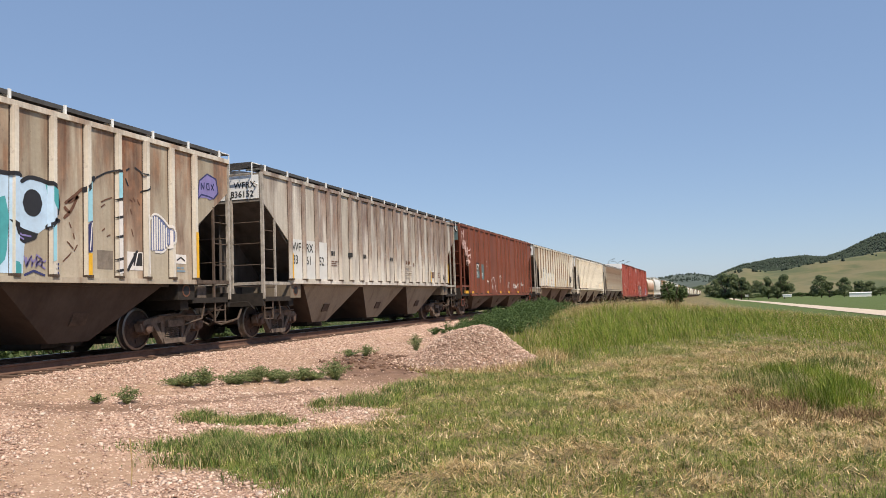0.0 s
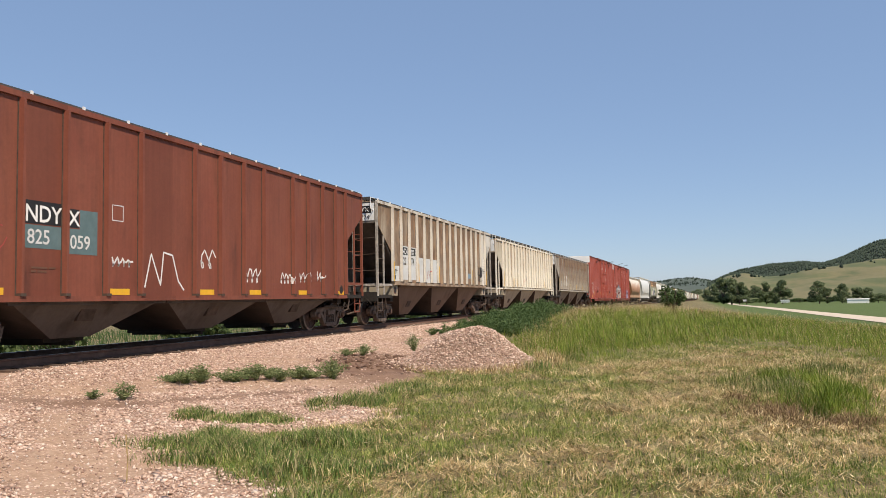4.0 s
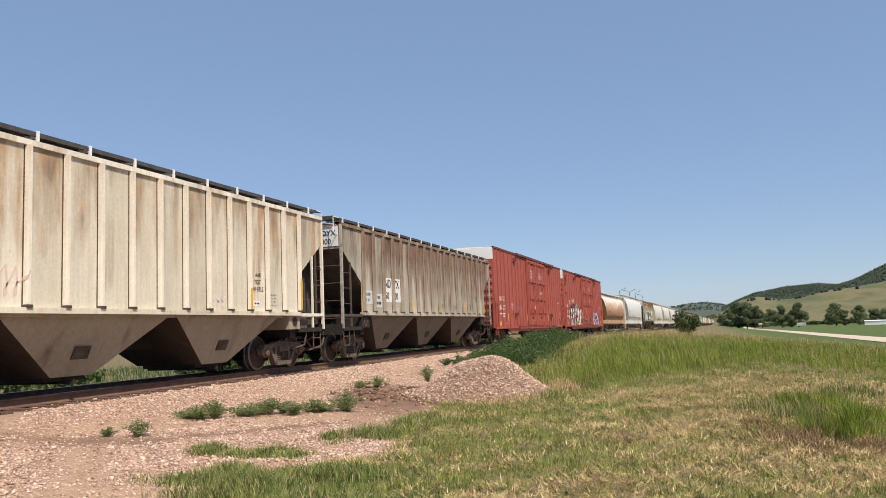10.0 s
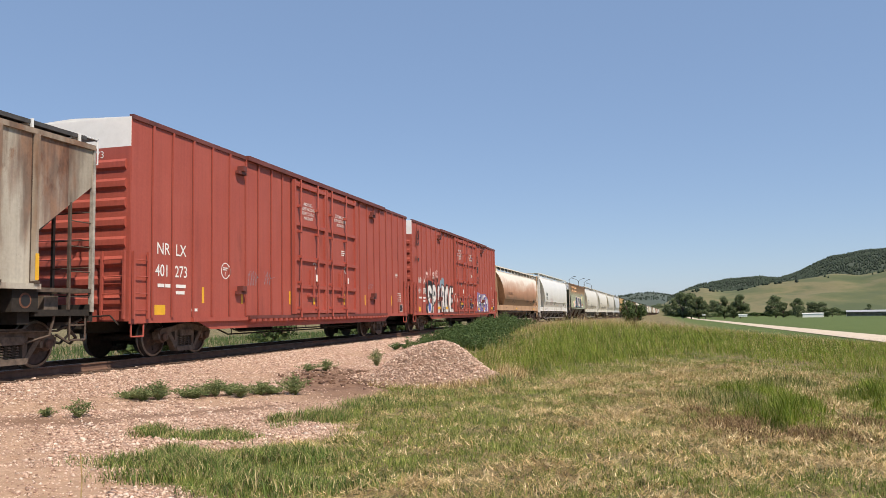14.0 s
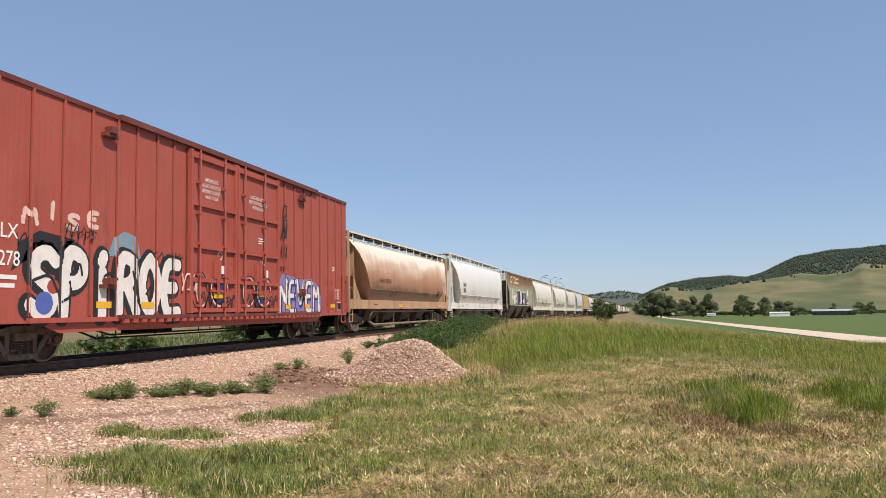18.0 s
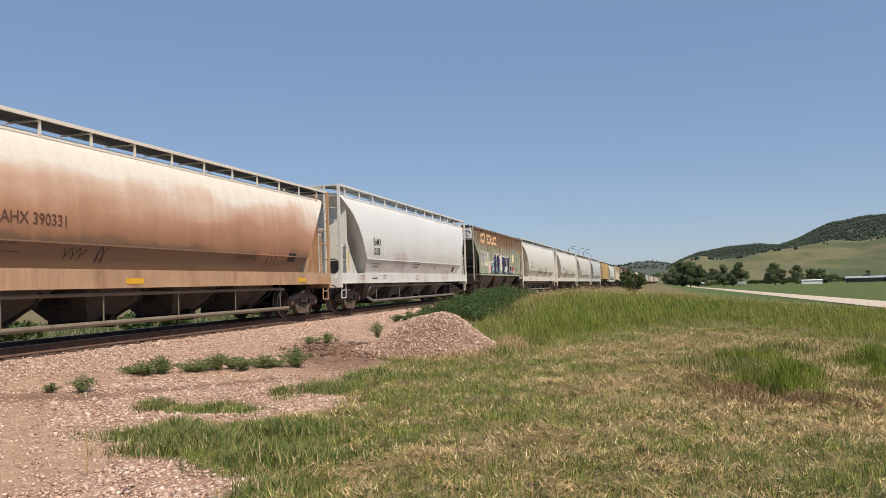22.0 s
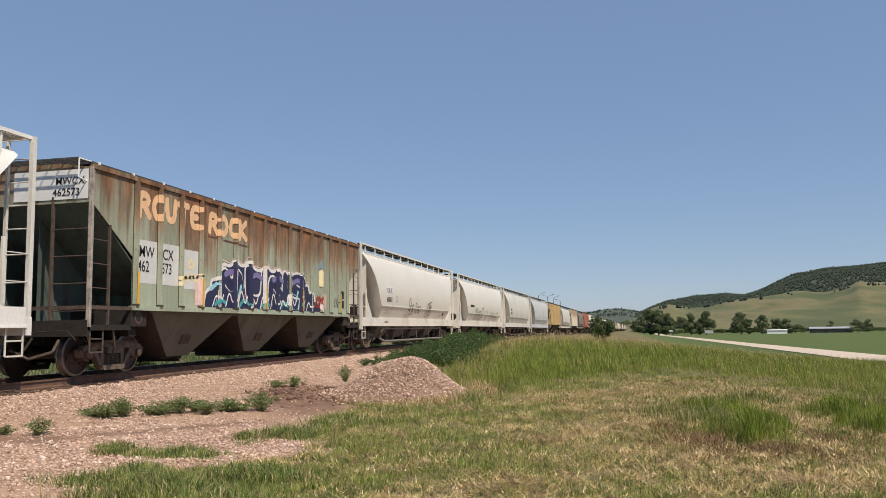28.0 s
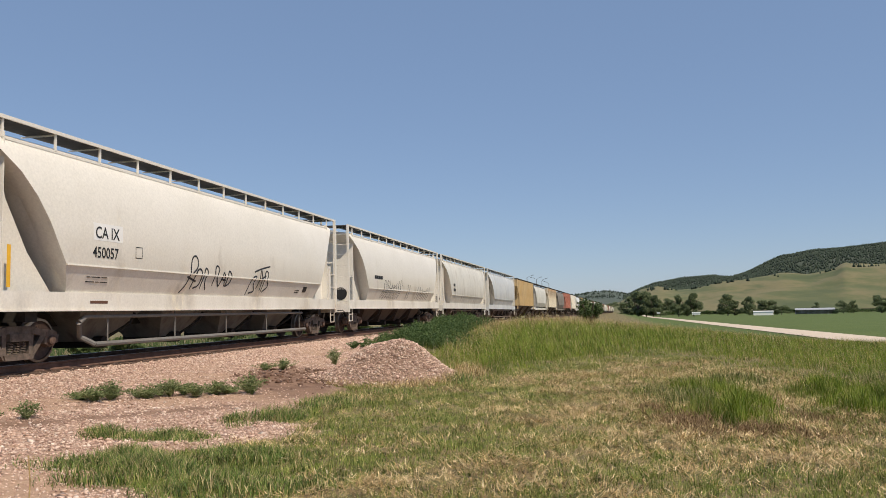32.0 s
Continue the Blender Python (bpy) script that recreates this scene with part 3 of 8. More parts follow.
        ch = part("chute", bm, [under, CHUTE_SHADED_RUST], car)
        for q in (-1, 1):
            part("chute_lip", boxes((q * 1.5 - 0.02, q * 1.5 + 0.035, y0 + 0.02, y1 - 0.02, z_side - 0.16, z_side - 0.1)), under, ch)
        for q in (-1, 1):
            # bolted cover plate low on the side sheet
            bmp = bmesh.new()
            px_, pz_ = 1.5 - 0.58 * (z_side - 0.05 - 0.75) / (z_side - 0.35), 0.75
            hexa(bmp, [(q * (px_ - 0.1), ym - 0.2, pz_ - 0.14), (q * (px_ - 0.035), ym - 0.2, pz_ - 0.14), (q * (px_ - 0.035), ym + 0.2, pz_ - 0.14), (q * (px_ - 0.1), ym + 0.2, pz_ - 0.14)], [(q * (px_ - 0.05), ym - 0.2, pz_ + 0.1), (q * (px_ + 0.075), ym - 0.2, pz_ + 0.1), (q * (px_ + 0.075), ym + 0.2, pz_ + 0.1), (q * (px_ - 0.05), ym + 0.2, pz_ + 0.1)])
            bmesh.ops.recalc_face_normals(bmp, faces=bmp.faces)
            part("cover_plate", bmp, SHADE_BROWN, ch)
        part("gate", boxes((-0.75, 0.75, ym - 0.5, ym + 0.5, 0.22, 0.31), (-1.0, 1.0, ym - 0.03, ym + 0.03, 0.16, 0.24)), STEEL, ch)
    part("centre_sill", boxes((-0.18, 0.18, -h + 0.2, h - 0.2, 0.72, 1.0)), STEEL, car)
    for e in (-1, 1):
        add_truck(car, e * (h - 1.5), detail)
    return car


# ---- rounded covered hopper ----
BELLY = [(0.0, 4.46), (0.7, 4.44), (1.18, 4.38), (1.29, 4.28), (1.40, 4.02), (1.50, 3.68), (1.57, 3.25), (1.6, 2.8), (1.6, 2.0), (1.36, 1.42), (1.2, 1.36)]


def round_car(label, length, paint_mat, under, end_mat=None, sill_mat=None, slope=2.2, detail=True, walk_mat=None, pipe=True, group="freight cars of the train", seam_mat=None, low=0.0, pipe_mat=None):
    car = thing("hopper_car", label, "freight car", None, group)
    h = length / 2
    end_mat, sill_mat = end_mat or paint_mat, sill_mat or paint_mat
    squeeze = lambda z: 1.4 + (z - 1.4) * (1 - low) if z > 1.4 else z
    prof = [(x, squeeze(z)) for x, z in BELLY]
    prof = prof + [(-x, z) for x, z in prof[:0:-1]]
    zt, zs = squeeze(4.15), squeeze(2.0)

    def y_end(z):
        return h - 0.3 - slope * min(1.0, max(0.0, (zt - z) / (zt - 1.4))) ** 0.62

    bm = bmesh.new()
    rings = []
    for k in range(15):
        u = -1 + 2 * k / 14
        rings.append([bm.verts.new((x, u * y_end(z), z)) for x, z in prof])
    for a, b in zip(rings, rings[1:]):
        for i in range(len(prof)):
            j = (i + 1) % len(prof)
            bm.faces.new((a[i], a[j], b[j], b[i]))
    bmesh.ops.recalc_face_normals(bm, faces=bm.faces)
    body = part("body", bm, paint_mat, car)
    for f in body.data.polygons:
        f.use_smooth = f.center.z > zs
    for e in (-1, 1):
        # the sloping end sheet, set back between the end plates
        bm = bmesh.new()
        ring = [bm.verts.new((x, e * y_end(z), z)) for x, z in prof]
        inner = []
        for x, z in prof:
            bulge = max(0.0, math.sin(math.pi * min(1.0, max(0.0, (z - 1.4) / (zt - 1.4))))) ** 0.7
            inner.append(bm.verts.new((max(-1.08, min(1.08, x * (0.97 - 0.17 * bulge))), e * (y_end(z) - 0.1 * bulge), z)))
        for i in range(len(prof)):
            j = (i + 1) % len(prof)
            bm.faces.new((ring[i], ring[j], inner[j], inner[i]))
        bm.faces.new(inner)
        bmesh.ops.recalc_face_normals(bm, faces=bm.faces)
        part("slope_sheet", bm, end_mat, car)
    for s in (1, -1):
        part("seam", boxes((s * 1.6 - 0.012, s * 1.6 + 0.014, -y_end(zs) + 0.02, y_end(zs) - 0.02, zs - 0.03, zs)), seam_mat or paint_mat, car)
        part("side_sill", boxes((s * 1.38 - 0.03, s * 1.38 + 0.03, -h + 0.1, h - 0.1, 1.06, 1.43), (s * 1.38 - 0.06, s * 1.38 + 0.06, -h + 0.1, h - 0.1, 1.04, 1.07)), sill_mat, car)
        for e in (-1, 1):
            bm = bmesh.new()
            poly = [(e * (h - 0.75), 1.4), (e * (h - 0.75), zt), (e * (h - 0.9), zt), (e * (h - 1.1), squeeze(3.2)), (e * (h - 1.7), squeeze(2.2)), (e * (h - 2.4), 1.4)]
            prism_x(bm, poly, s * 1.08 - 0.012, s * 1.08 + 0.012)
            bmesh.ops.recalc_face_normals(bm, faces=bm.faces)
            part("shear_plate", bm, end_mat, car)
    zw = squeeze(4.66)
    for s in (1, -1):
        part("running_board", boxes((s * 0.95 - 0.37, s * 0.95 + 0.37, -h + 0.1, h - 0.1, zw, zw + 0.03)), walk_mat or GALV, car, "steel grating walkway along the roof")
        part("running_board_rail", boxes((s * 1.34 - 0.02, s * 1.34 + 0.02, -h, h, zw - 0.02, zw + 0.05)), paint_mat, car)
        part("eave_strip", boxes((s * 1.29 - 0.02, s * 1.29 + 0.02, -h + 0.75, h - 0.75, squeeze(4.26), squeeze(4.31))), paint_mat, car)
        bm = boxes((s * 1.3 - 0.02, s * 1.3 + 0.02, -0.022, 0.022, squeeze(4.3), zw))
        rod(bm, (s * 0.5, 0, zw - 0.03), (s * 1.3, 0, zw - 0.03), 0.02, 4)
        post = mesh_of(bm, paint_mat, "board_post")
        for y in np.linspace(-h + 0.75, h - 0.75, 13):
            part("board_post", post, None, car, "", pose(0, float(y), 0))
    part("hatch_cover", boxes((-0.28, 0.28, -h + 1.4, h - 1.4, squeeze(4.42), squeeze(4.6))), paint_mat, car)
    for e in (-1, 1):
        ye = e * h
        yb = e * (h - 0.78)
        bm = bmesh.new()
        # end sheet with two round openings cut as dark discs set back
        box(bm, -1.33, 1.33, yb - 0.012, yb + 0.012, 1.1, squeeze(4.4))
        part("end_sheet", bm, end_mat, car)
        for q in (-0.75, 0.75):
            bm = bmesh.new()
            lathe_x(bm, [(-0.015, 0.28), (0.015, 0.28)], 24)
            for v in bm.verts:
                v.co = Vector((v.co.y + q, v.co.x + yb - 0.01 * (1 if e > 0 else -1) * -1 + (0.012 * e), v.co.z + 1.72))
            bmesh.ops.recalc_face_normals(bm, faces=bm.faces)
            part("end_opening", bm, BLACK, car, "round dark opening")
        bm = bmesh.new()
        for k in range(9):
            y = ye - e * (0.02 + 0.085 * k)
            box(bm, -1.3, 1.3, y - 0.016, y + 0.016, zw - 0.02, zw + 0.02)
        for x in (-1.3, -0.65, 0, 0.65, 1.3):
            box(bm, x - 0.015, x + 0.015, min(ye, ye - e * 0.75), max(ye, ye - e * 0.75), zw - 0.03, zw + 0.015)
        part("end_grating", bm, walk_mat or GALV, car)
        part("end_platform", boxes((-1.4, 1.4, min(ye, yb), max(ye, yb), 1.04, 1.1), (-1.42, 1.42, ye - 0.05, ye + 0.05, 0.9, 1.25)), sill_mat, car)
        part("bolster_web", boxes((-1.3, 1.3, ye - e * 1.6 - 0.16, ye - e * 1.6 + 0.16, 0.84, 1.3)), STEEL, car)
        for s in (1, -1):
            part("corner_post", boxes((s * 1.36 - 0.045, s * 1.36 + 0.045, ye - 0.045, ye + 0.045, 1.05, zw + 0.04)), end_mat, car)
            part("ladder_post", boxes((s * 0.8 - 0.03, s * 0.8 + 0.03, ye - 0.03, ye + 0.03, 1.05, zw)), end_mat, car)
            ladder(car, s * 1.36, ye, s * 1.36, yb + e * 0.12, 1.1, 2.7, 3, end_mat, "side_ladder")
            ladder(car, s * 0.8, ye, s * 1.36, ye, 1.1, 2.7, 3, end_mat, "end_ladder", False)
            ladder(car, s * 0.8, ye, s * 1.36, ye, 2.7, squeeze(4.5), 4, end_mat, "end_ladder", False)
            stirrup(car, ye - e * 0.3, s * 0.9, end_mat)
        part("coupler", COUPLER, None, car, "", pose(0, ye, 0, 0, 0, 0 if e < 0 else 180))
    bm = bmesh.new()
    for k in range(20):
        a, b = 2 * math.pi * k / 20, 2 * math.pi * (k + 1) / 20
        rod(bm, (0.27 * math.cos(a), 0, 0.27 * math.sin(a)), (0.27 * math.cos(b), 0, 0.27 * math.sin(b)), 0.014, 5)
    for a in (0.4, 1.97, 3.54, 5.11):
        rod(bm, (0, 0, 0), (0.27 * math.cos(a), 0, 0.27 * math.sin(a)), 0.012, 5)
    rod(bm, (0, -0.3, 0), (0, 0.04, 0), 0.03, 6)
    part("brake_wheel", bm, STEEL, car, "dark spoked brake wheel", pose(0.75, h - 0.4, 2.35))
    span = (length - 2 * 3.0) / 4
    for k in range(4):
        y0 = -h + 3.0 + k * span
        ym = y0 + span / 2
        bm = bmesh.new()
        hexa(bm, [(-0.5, ym - 0.45, 0.36), (0.5, ym - 0.45, 0.36), (0.5, ym + 0.45, 0.36), (-0.5, ym + 0.45, 0.36)], [(-1.25, y0 + 0.1, 1.4), (1.25, y0 + 0.1, 1.4), (1.25, y0 + span - 0.1, 1.4), (-1.25, y0 + span - 0.1, 1.4)])
        ch = part("chute", bm, under, car)
        bm = bmesh.new()
        rod(bm, (-0.8, ym, 0.34), (0.8, ym, 0.34), 0.14, 10)
        path_rod(bm, [(0.7, ym, 0.36), (1.2, ym + 0.35, 0.75), (1.3, ym + 0.4, 1.0)], 0.035, 5)
        part("outlet", bm, STEEL, ch)
    if pipe:
        bm = bmesh.new()
        path_rod(bm, [(1.3, -h + 3.2, 0.92), (1.3, h - 3.4, 0.92)], 0.04, 8)
        path_rod(bm, [(1.25, -h + 3.6, 0.32), (1.25, h - 3.0, 0.32)], 0.055, 8)
        path_rod(bm, [(1.3, -h + 3.2, 0.92), (1.3, -h + 3.0, 0.8), (1.08, -h + 3.3, 0.5), (1.25, -h + 3.6, 0.32)], 0.06, 8)
        for y in np.linspace(-h + 4.0, h - 3.6, 5):
            rod(bm, (1.28, y, 0.32), (1.28, y, 1.06), 0.018, 5)
        part("discharge_pipe", bm, pipe_mat or FRAME, car, "pair of grimy pipes below the sill")
    part("centre_sill", boxes((-0.18, 0.18, -h + 0.2, h - 0.2, 0.72, 1.0)), STEEL, car)
    for e in (-1, 1):
        add_truck(car, e * (h - 1.55), detail)
    return car


# ---- tall boxcar ----
def box_car(label, length, red, dark, ribs, group="freight cars of the train"):
    car = thing("box_car", label, "freight car", None, group)
    h = length / 2
    X, zt, zb = 1.52, 5.27, 0.98
    for s in (1, -1):
        bm = bmesh.new()
        poly = [(-h, zt), (-h, 0.8), (-h + 2.6, 0.8), (-h + 3.2, 0.6), (h - 3.2, 0.6), (h - 2.6, 0.8), (h, 0.8), (h, zt)]
        prism_x(bm, poly, s * X - 0.012, s * X + 0.012)
        bmesh.ops.recalc_face_normals(bm, faces=bm.faces)
        part("side_wall", bm, red, car)
        part("roof_rail", boxes((s * X - 0.05, s * X + 0.05, -h, h, zt - 0.05, zt + 0.05), (s * X, s * X + s * 0.12, -h + 4.9, h - 3.2, zt - 0.06, zt + 0.07)) if s > 0 else boxes((s * X - 0.05, s * X + 0.05, -h, h, zt - 0.05, zt + 0.05)), dark, car)
        part("floor_sill", boxes((min(s * X, s * (X + 0.09)), max(s * X, s * (X + 0.09)), -h + 2.3, h - 2.3, 0.80, 0.90)), red, car)
    bm = boxes((0, 0.04, -0.03, 0.03, 0.92, zt - 0.05))
    # dark red strips put the shade beside each boxcar rib into colour
    for q in (-1, 1):
        box(bm, 0, 0.006, min(q * 0.03, q * 0.048), max(q * 0.03, q * 0.048), 0.92, zt - 0.05, 1)
    rib = mesh_of(bm, [red, dark], "rib")
    for y in ribs:
        for s in (1, -1):
            part("rib", rib, None, car, "", pose(s * (X + 0.012), -h + y, 0, 0, 0, 0 if s > 0 else 180))
    bm = bmesh.new()
    prism_y(bm, [(-X, zt), (0, zt + 0.07), (X, zt), (X, zt - 0.04), (-X, zt - 0.04)], -h, h)
    bmesh.ops.recalc_face_normals(bm, faces=bm.faces)
    part("roof", bm, WHITE, car)
    part("underframe", boxes((-1.3, 1.3, -h + 0.3, h - 0.3, 0.86, 1.0), (-0.2, 0.2, -h + 0.2, h - 0.2, 0.6, 0.86)), STEEL, car)
    for e in (-1, 1):
        ye = e * h
        part("end_wall", boxes((-X, X, ye - 0.015, ye + 0.015, 0.85, 4.62)), red, car)
        part("white_end_panel", boxes((-X, X, ye - 0.016, ye + 0.016, 4.62, zt)), WHITE, car, "white-painted upper end")
        bm = bmesh.new()
        for k in range(8):
            z = 1.15 + 0.42 * k
            prism_x(bm, [(ye, z), (ye + e * 0.07, z + 0.08), (ye + e * 0.07, z + 0.2), (ye, z + 0.28)], -X + 0.1, X - 0.1)
        bmesh.ops.recalc_face_normals(bm, faces=bm.faces)
        part("end_corrugation", bm, red, car)
        for s in (1, -1):
            ladder(car, s * (X + 0.07), ye - e * 0.05, s * (X + 0.07), ye - e * 0.55, 0.9, 2.35, 4, red, "side_ladder")
            ladder(car, s * (X - 0.05), ye + e * 0.12, s * (X - 0.6), ye + e * 0.12, 0.9, 2.35, 4, red, "end_ladder")
            stirrup(car, ye - e * 0.3, s, red)
        part("coupler", COUPLER, None, car, "", pose(0, ye, 0, 0, 0, 0 if e < 0 else 180))
        part("draft_sill", boxes((-0.3, 0.3, min(ye, ye - e * 2.6), max(ye, ye - e * 2.6), 0.7, 1.0), (-1.4, 1.4, ye - e * 2.4 - 0.15, ye - e * 2.4 + 0.15, 0.78, 0.98)), STEEL, car)
        add_truck(car, e * (h - 2.75))
    bm = bmesh.new()
    for x, z in ((1.05, 0.5), (0.7, 0.42)):
        path_rod(bm, [(x, -h + 4.3, 0.74), (x, -h + 5.4, z), (x, h - 5.4, z), (x, h - 4.3, 0.74)], 0.022, 5)
        for y in np.linspace(-h + 5.6, h - 5.6, 5):
            rod(bm, (x, float(y), z), (x, float(y), 0.87), 0.014, 4)
    part("brake_rod", bm, STEEL, car, "thin rods hung below the floor")
    part("air_tank", boxes((-0.9, -0.5, -1.2, 0.6, 0.45, 0.8)), STEEL, car)
    # pair of sliding doors
    for s in (1, -1):
        f = lambda a, b: (min(s * a, s * b), max(s * a, s * b))
        for y0, y1 in ((7.72, 10.15), (10.2, 12.95)):
            a, b = -h + y0, -h + y1
            d = part("door", boxes((*f(X + 0.02, X + 0.075), a, b, 0.95, zt - 0.12)), red, car)
            part("door_gap", boxes((*f(X + 0.021, X + 0.04), a - 0.05, a - 0.001, 0.93, zt - 0.1), (*f(X + 0.021, X + 0.04), b + 0.001, b + 0.05, 0.93, zt - 0.1)), dark, d)
            part("door_frame", boxes((*f(X + 0.075, X + 0.15), a, a + 0.1, 0.95, zt - 0.12), (*f(X + 0.075, X + 0.15), b - 0.1, b, 0.95, zt - 0.12), *[(*f(X + 0.075, X + 0.145), a + 0.005, b - 0.005, z, z + 0.11) for z in (0.97, 1.75, 2.62, 3.72, 4.95)]), red, d)
            bm = bmesh.new()
            for y in (a + 0.36, a + 1.66):
                rod(bm, (s * (X + 0.19), y, 0.85), (s * (X + 0.19), y, zt - 0.1), 0.028, 6)
                for z in (1.1, 1.9, 2.7, 3.5, 4.3):
                    box(bm, *f(X + 0.075, X + 0.22), y - 0.055, y + 0.055, z, z + 0.08)
            part("locking_bar", bm, red, d)
            bm = boxes((*f(X + 0.08, X + 0.16), a + 1.15, a + 1.5, 1.85, 2.35), (*f(X + 0.16, X + 0.2), a + 1.28, a + 1.36, 1.45, 2.5), (*f(X + 0.08, X + 0.17), a + 1.0, a + 1.65, 1.5, 1.56))
            part("door_lock", bm, red, d)
        part("door_rail", boxes((*f(X + 0.02, X + 0.16), -h + 4.9, h - 3.2, 0.84, 0.93)), dark, car)
        bm = bmesh.new()
        for y in np.arange(-h + 5.0, h - 3.3, 0.33):
            box(bm, *f(X + 0.06, X + 0.19), float(y), float(y) + 0.16, 0.76, 0.835)
        part("rail_bracket", bm, red, car, "row of small brackets under the door rail")
        for y, z in ((4.55, 4.75), (4.55, 1.5), (14.9, 4.75), (14.9, 1.5)):
            part("door_stop", boxes((*f(X + 0.02, X + 0.14), -h + y - 0.22, -h + y + 0.22, z, z + 0.08), (*f(X + 0.02, X + 0.2), -h + y - 0.1, -h + y + 0.1, z + 0.08, z + 0.22)), dark, car)
    return car

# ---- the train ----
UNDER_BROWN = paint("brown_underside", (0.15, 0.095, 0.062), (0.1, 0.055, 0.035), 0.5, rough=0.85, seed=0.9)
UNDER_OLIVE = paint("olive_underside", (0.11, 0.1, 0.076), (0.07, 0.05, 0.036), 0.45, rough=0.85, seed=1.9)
# grime deepened to put the shade under the cars into the colour
GRIMY_SHADED = paint("grimy_shaded_underside", (0.05, 0.033, 0.024), (0.03, 0.018, 0.013), 0.6, rough=0.85)
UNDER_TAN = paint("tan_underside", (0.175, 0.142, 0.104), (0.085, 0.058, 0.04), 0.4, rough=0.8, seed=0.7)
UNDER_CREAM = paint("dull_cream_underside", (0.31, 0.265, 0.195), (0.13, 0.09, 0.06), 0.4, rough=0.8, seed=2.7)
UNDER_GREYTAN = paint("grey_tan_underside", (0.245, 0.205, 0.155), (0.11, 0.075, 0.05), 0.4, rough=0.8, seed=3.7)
# rust red taken near black, as painted shade on the chute slopes
CHUTE_SHADED_RUST = paint("shaded_rusty_slope_sheet", (0.042, 0.025, 0.018), (0.025, 0.014, 0.01), 0.5, rough=0.9, seed=0.3)
# grime darkened for the shade under car bodies and ends
GRIMY_SHADED_DARK = paint("grimy_dark_shaded_underside", (0.08, 0.064, 0.054), (0.03, 0.018, 0.014), 0.5, rough=0.85)
UNDER_PALE = paint("dull_white_pipe_paint", (0.15, 0.145, 0.135), (0.16, 0.13, 0.1), 0.5, rough=0.7, seed=2.2)
UNDER_GREY = paint("grey_underside", (0.14, 0.13, 0.115), (0.05, 0.036, 0.03), 0.5, rough=0.8)
P_TANGREY = paint("rusted_beige_paint", (0.42, 0.37, 0.29), (0.17, 0.07, 0.035), 0.62, (0.53, 0.48, 0.39), rough=0.7, dirt=0.7, seed=1, top=0.14, panels=(0.822, -7.4), mid=-0.05, crisp=1)
P_OFFWHITE = paint("streaked_offwhite_paint", (0.58, 0.545, 0.49), (0.15, 0.085, 0.068), 0.66, (0.72, 0.69, 0.63), rough=0.7, seed=2, top=0.13, panels=(0.808, -7.275), along=(-5.0, 6.5, 0.08), mid=-0.09, dirt=0.5, crisp=1)
P_OXIDE = paint("oxide_red_paint", (0.2, 0.055, 0.031), (0.1, 0.034, 0.022), 0.4, (0.225, 0.07, 0.04), 0.65, seed=3, panels=(1.02, -6.975))
P_BROWNWHITE = paint("brown_stained_white_paint", (0.5, 0.42, 0.32), (0.19, 0.1, 0.05), 0.98, (0.6, 0.52, 0.41), 0.7, 1.0, 0.5, 0.15, seed=4, top=0.09, panels=(0.927, -6.95), along=(-8.0, -3.5, 0.07), mid=0.06)
P_CREAM = paint("cream_paint", (0.64, 0.59, 0.475), (0.3, 0.16, 0.07), 0.38, (0.72, 0.675, 0.56), 0.65, 1.8, seed=5, top=0.17, panels=(0.839, -7.55), dirt=0.35, mid=0.04)
P_RUSTGREY = paint("rust_stained_grey_paint", (0.44, 0.41, 0.345), (0.14, 0.06, 0.034), 0.84, (0.58, 0.55, 0.48), 0.75, 1.5, dirt=0.75, seed=6, top=0.17, panels=(0.859, -7.3), mid=-0.1, crisp=1)
P_BOXRED = paint("boxcar_red_paint", (0.37, 0.078, 0.055), (0.2, 0.05, 0.036), 0.2, (0.4, 0.094, 0.068), 0.6, 0.9, seed=7)
P_BOXDARK = paint("boxcar_dark_red", (0.14, 0.033, 0.025), (0.07, 0.024, 0.018), 0.4, rough=0.6, seed=8)


def washed(name):
    """Cream paint under a smooth wash of orange rust, palest along the top and dull below the seam."""
    m, n, l, b = material(name)
    v = coords(n, l)
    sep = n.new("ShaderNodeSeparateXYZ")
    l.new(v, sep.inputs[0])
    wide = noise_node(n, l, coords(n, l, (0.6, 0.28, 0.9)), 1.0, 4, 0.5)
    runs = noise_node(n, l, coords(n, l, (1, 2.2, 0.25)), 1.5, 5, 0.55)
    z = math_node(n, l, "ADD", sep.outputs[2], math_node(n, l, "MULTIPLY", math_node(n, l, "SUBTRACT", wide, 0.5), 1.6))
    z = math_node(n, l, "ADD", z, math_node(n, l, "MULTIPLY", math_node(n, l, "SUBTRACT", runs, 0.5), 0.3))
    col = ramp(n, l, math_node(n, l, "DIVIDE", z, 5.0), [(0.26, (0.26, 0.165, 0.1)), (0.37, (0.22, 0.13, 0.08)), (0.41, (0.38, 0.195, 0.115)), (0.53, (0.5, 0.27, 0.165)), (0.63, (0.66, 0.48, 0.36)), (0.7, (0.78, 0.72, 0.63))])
    fine = noise_node(n, l, v, 14, 6, 0.7)
    col = blend(n, l, "MULTIPLY", 1, col, ramp(n, l, fine, [(0.3, grey(0.9)), (0.7, grey(1.05))]))
    col = blend(n, l, "MULTIPLY", 1, col, ramp(n, l, runs, [(0.3, grey(0.94)), (0.65, grey(1.03))]))
    l.new(col, b.inputs["Base Color"])
    b.inputs["Roughness"].default_value = 0.5
    bump(n, l, b, fine, 0.06, 0.01)
    return m


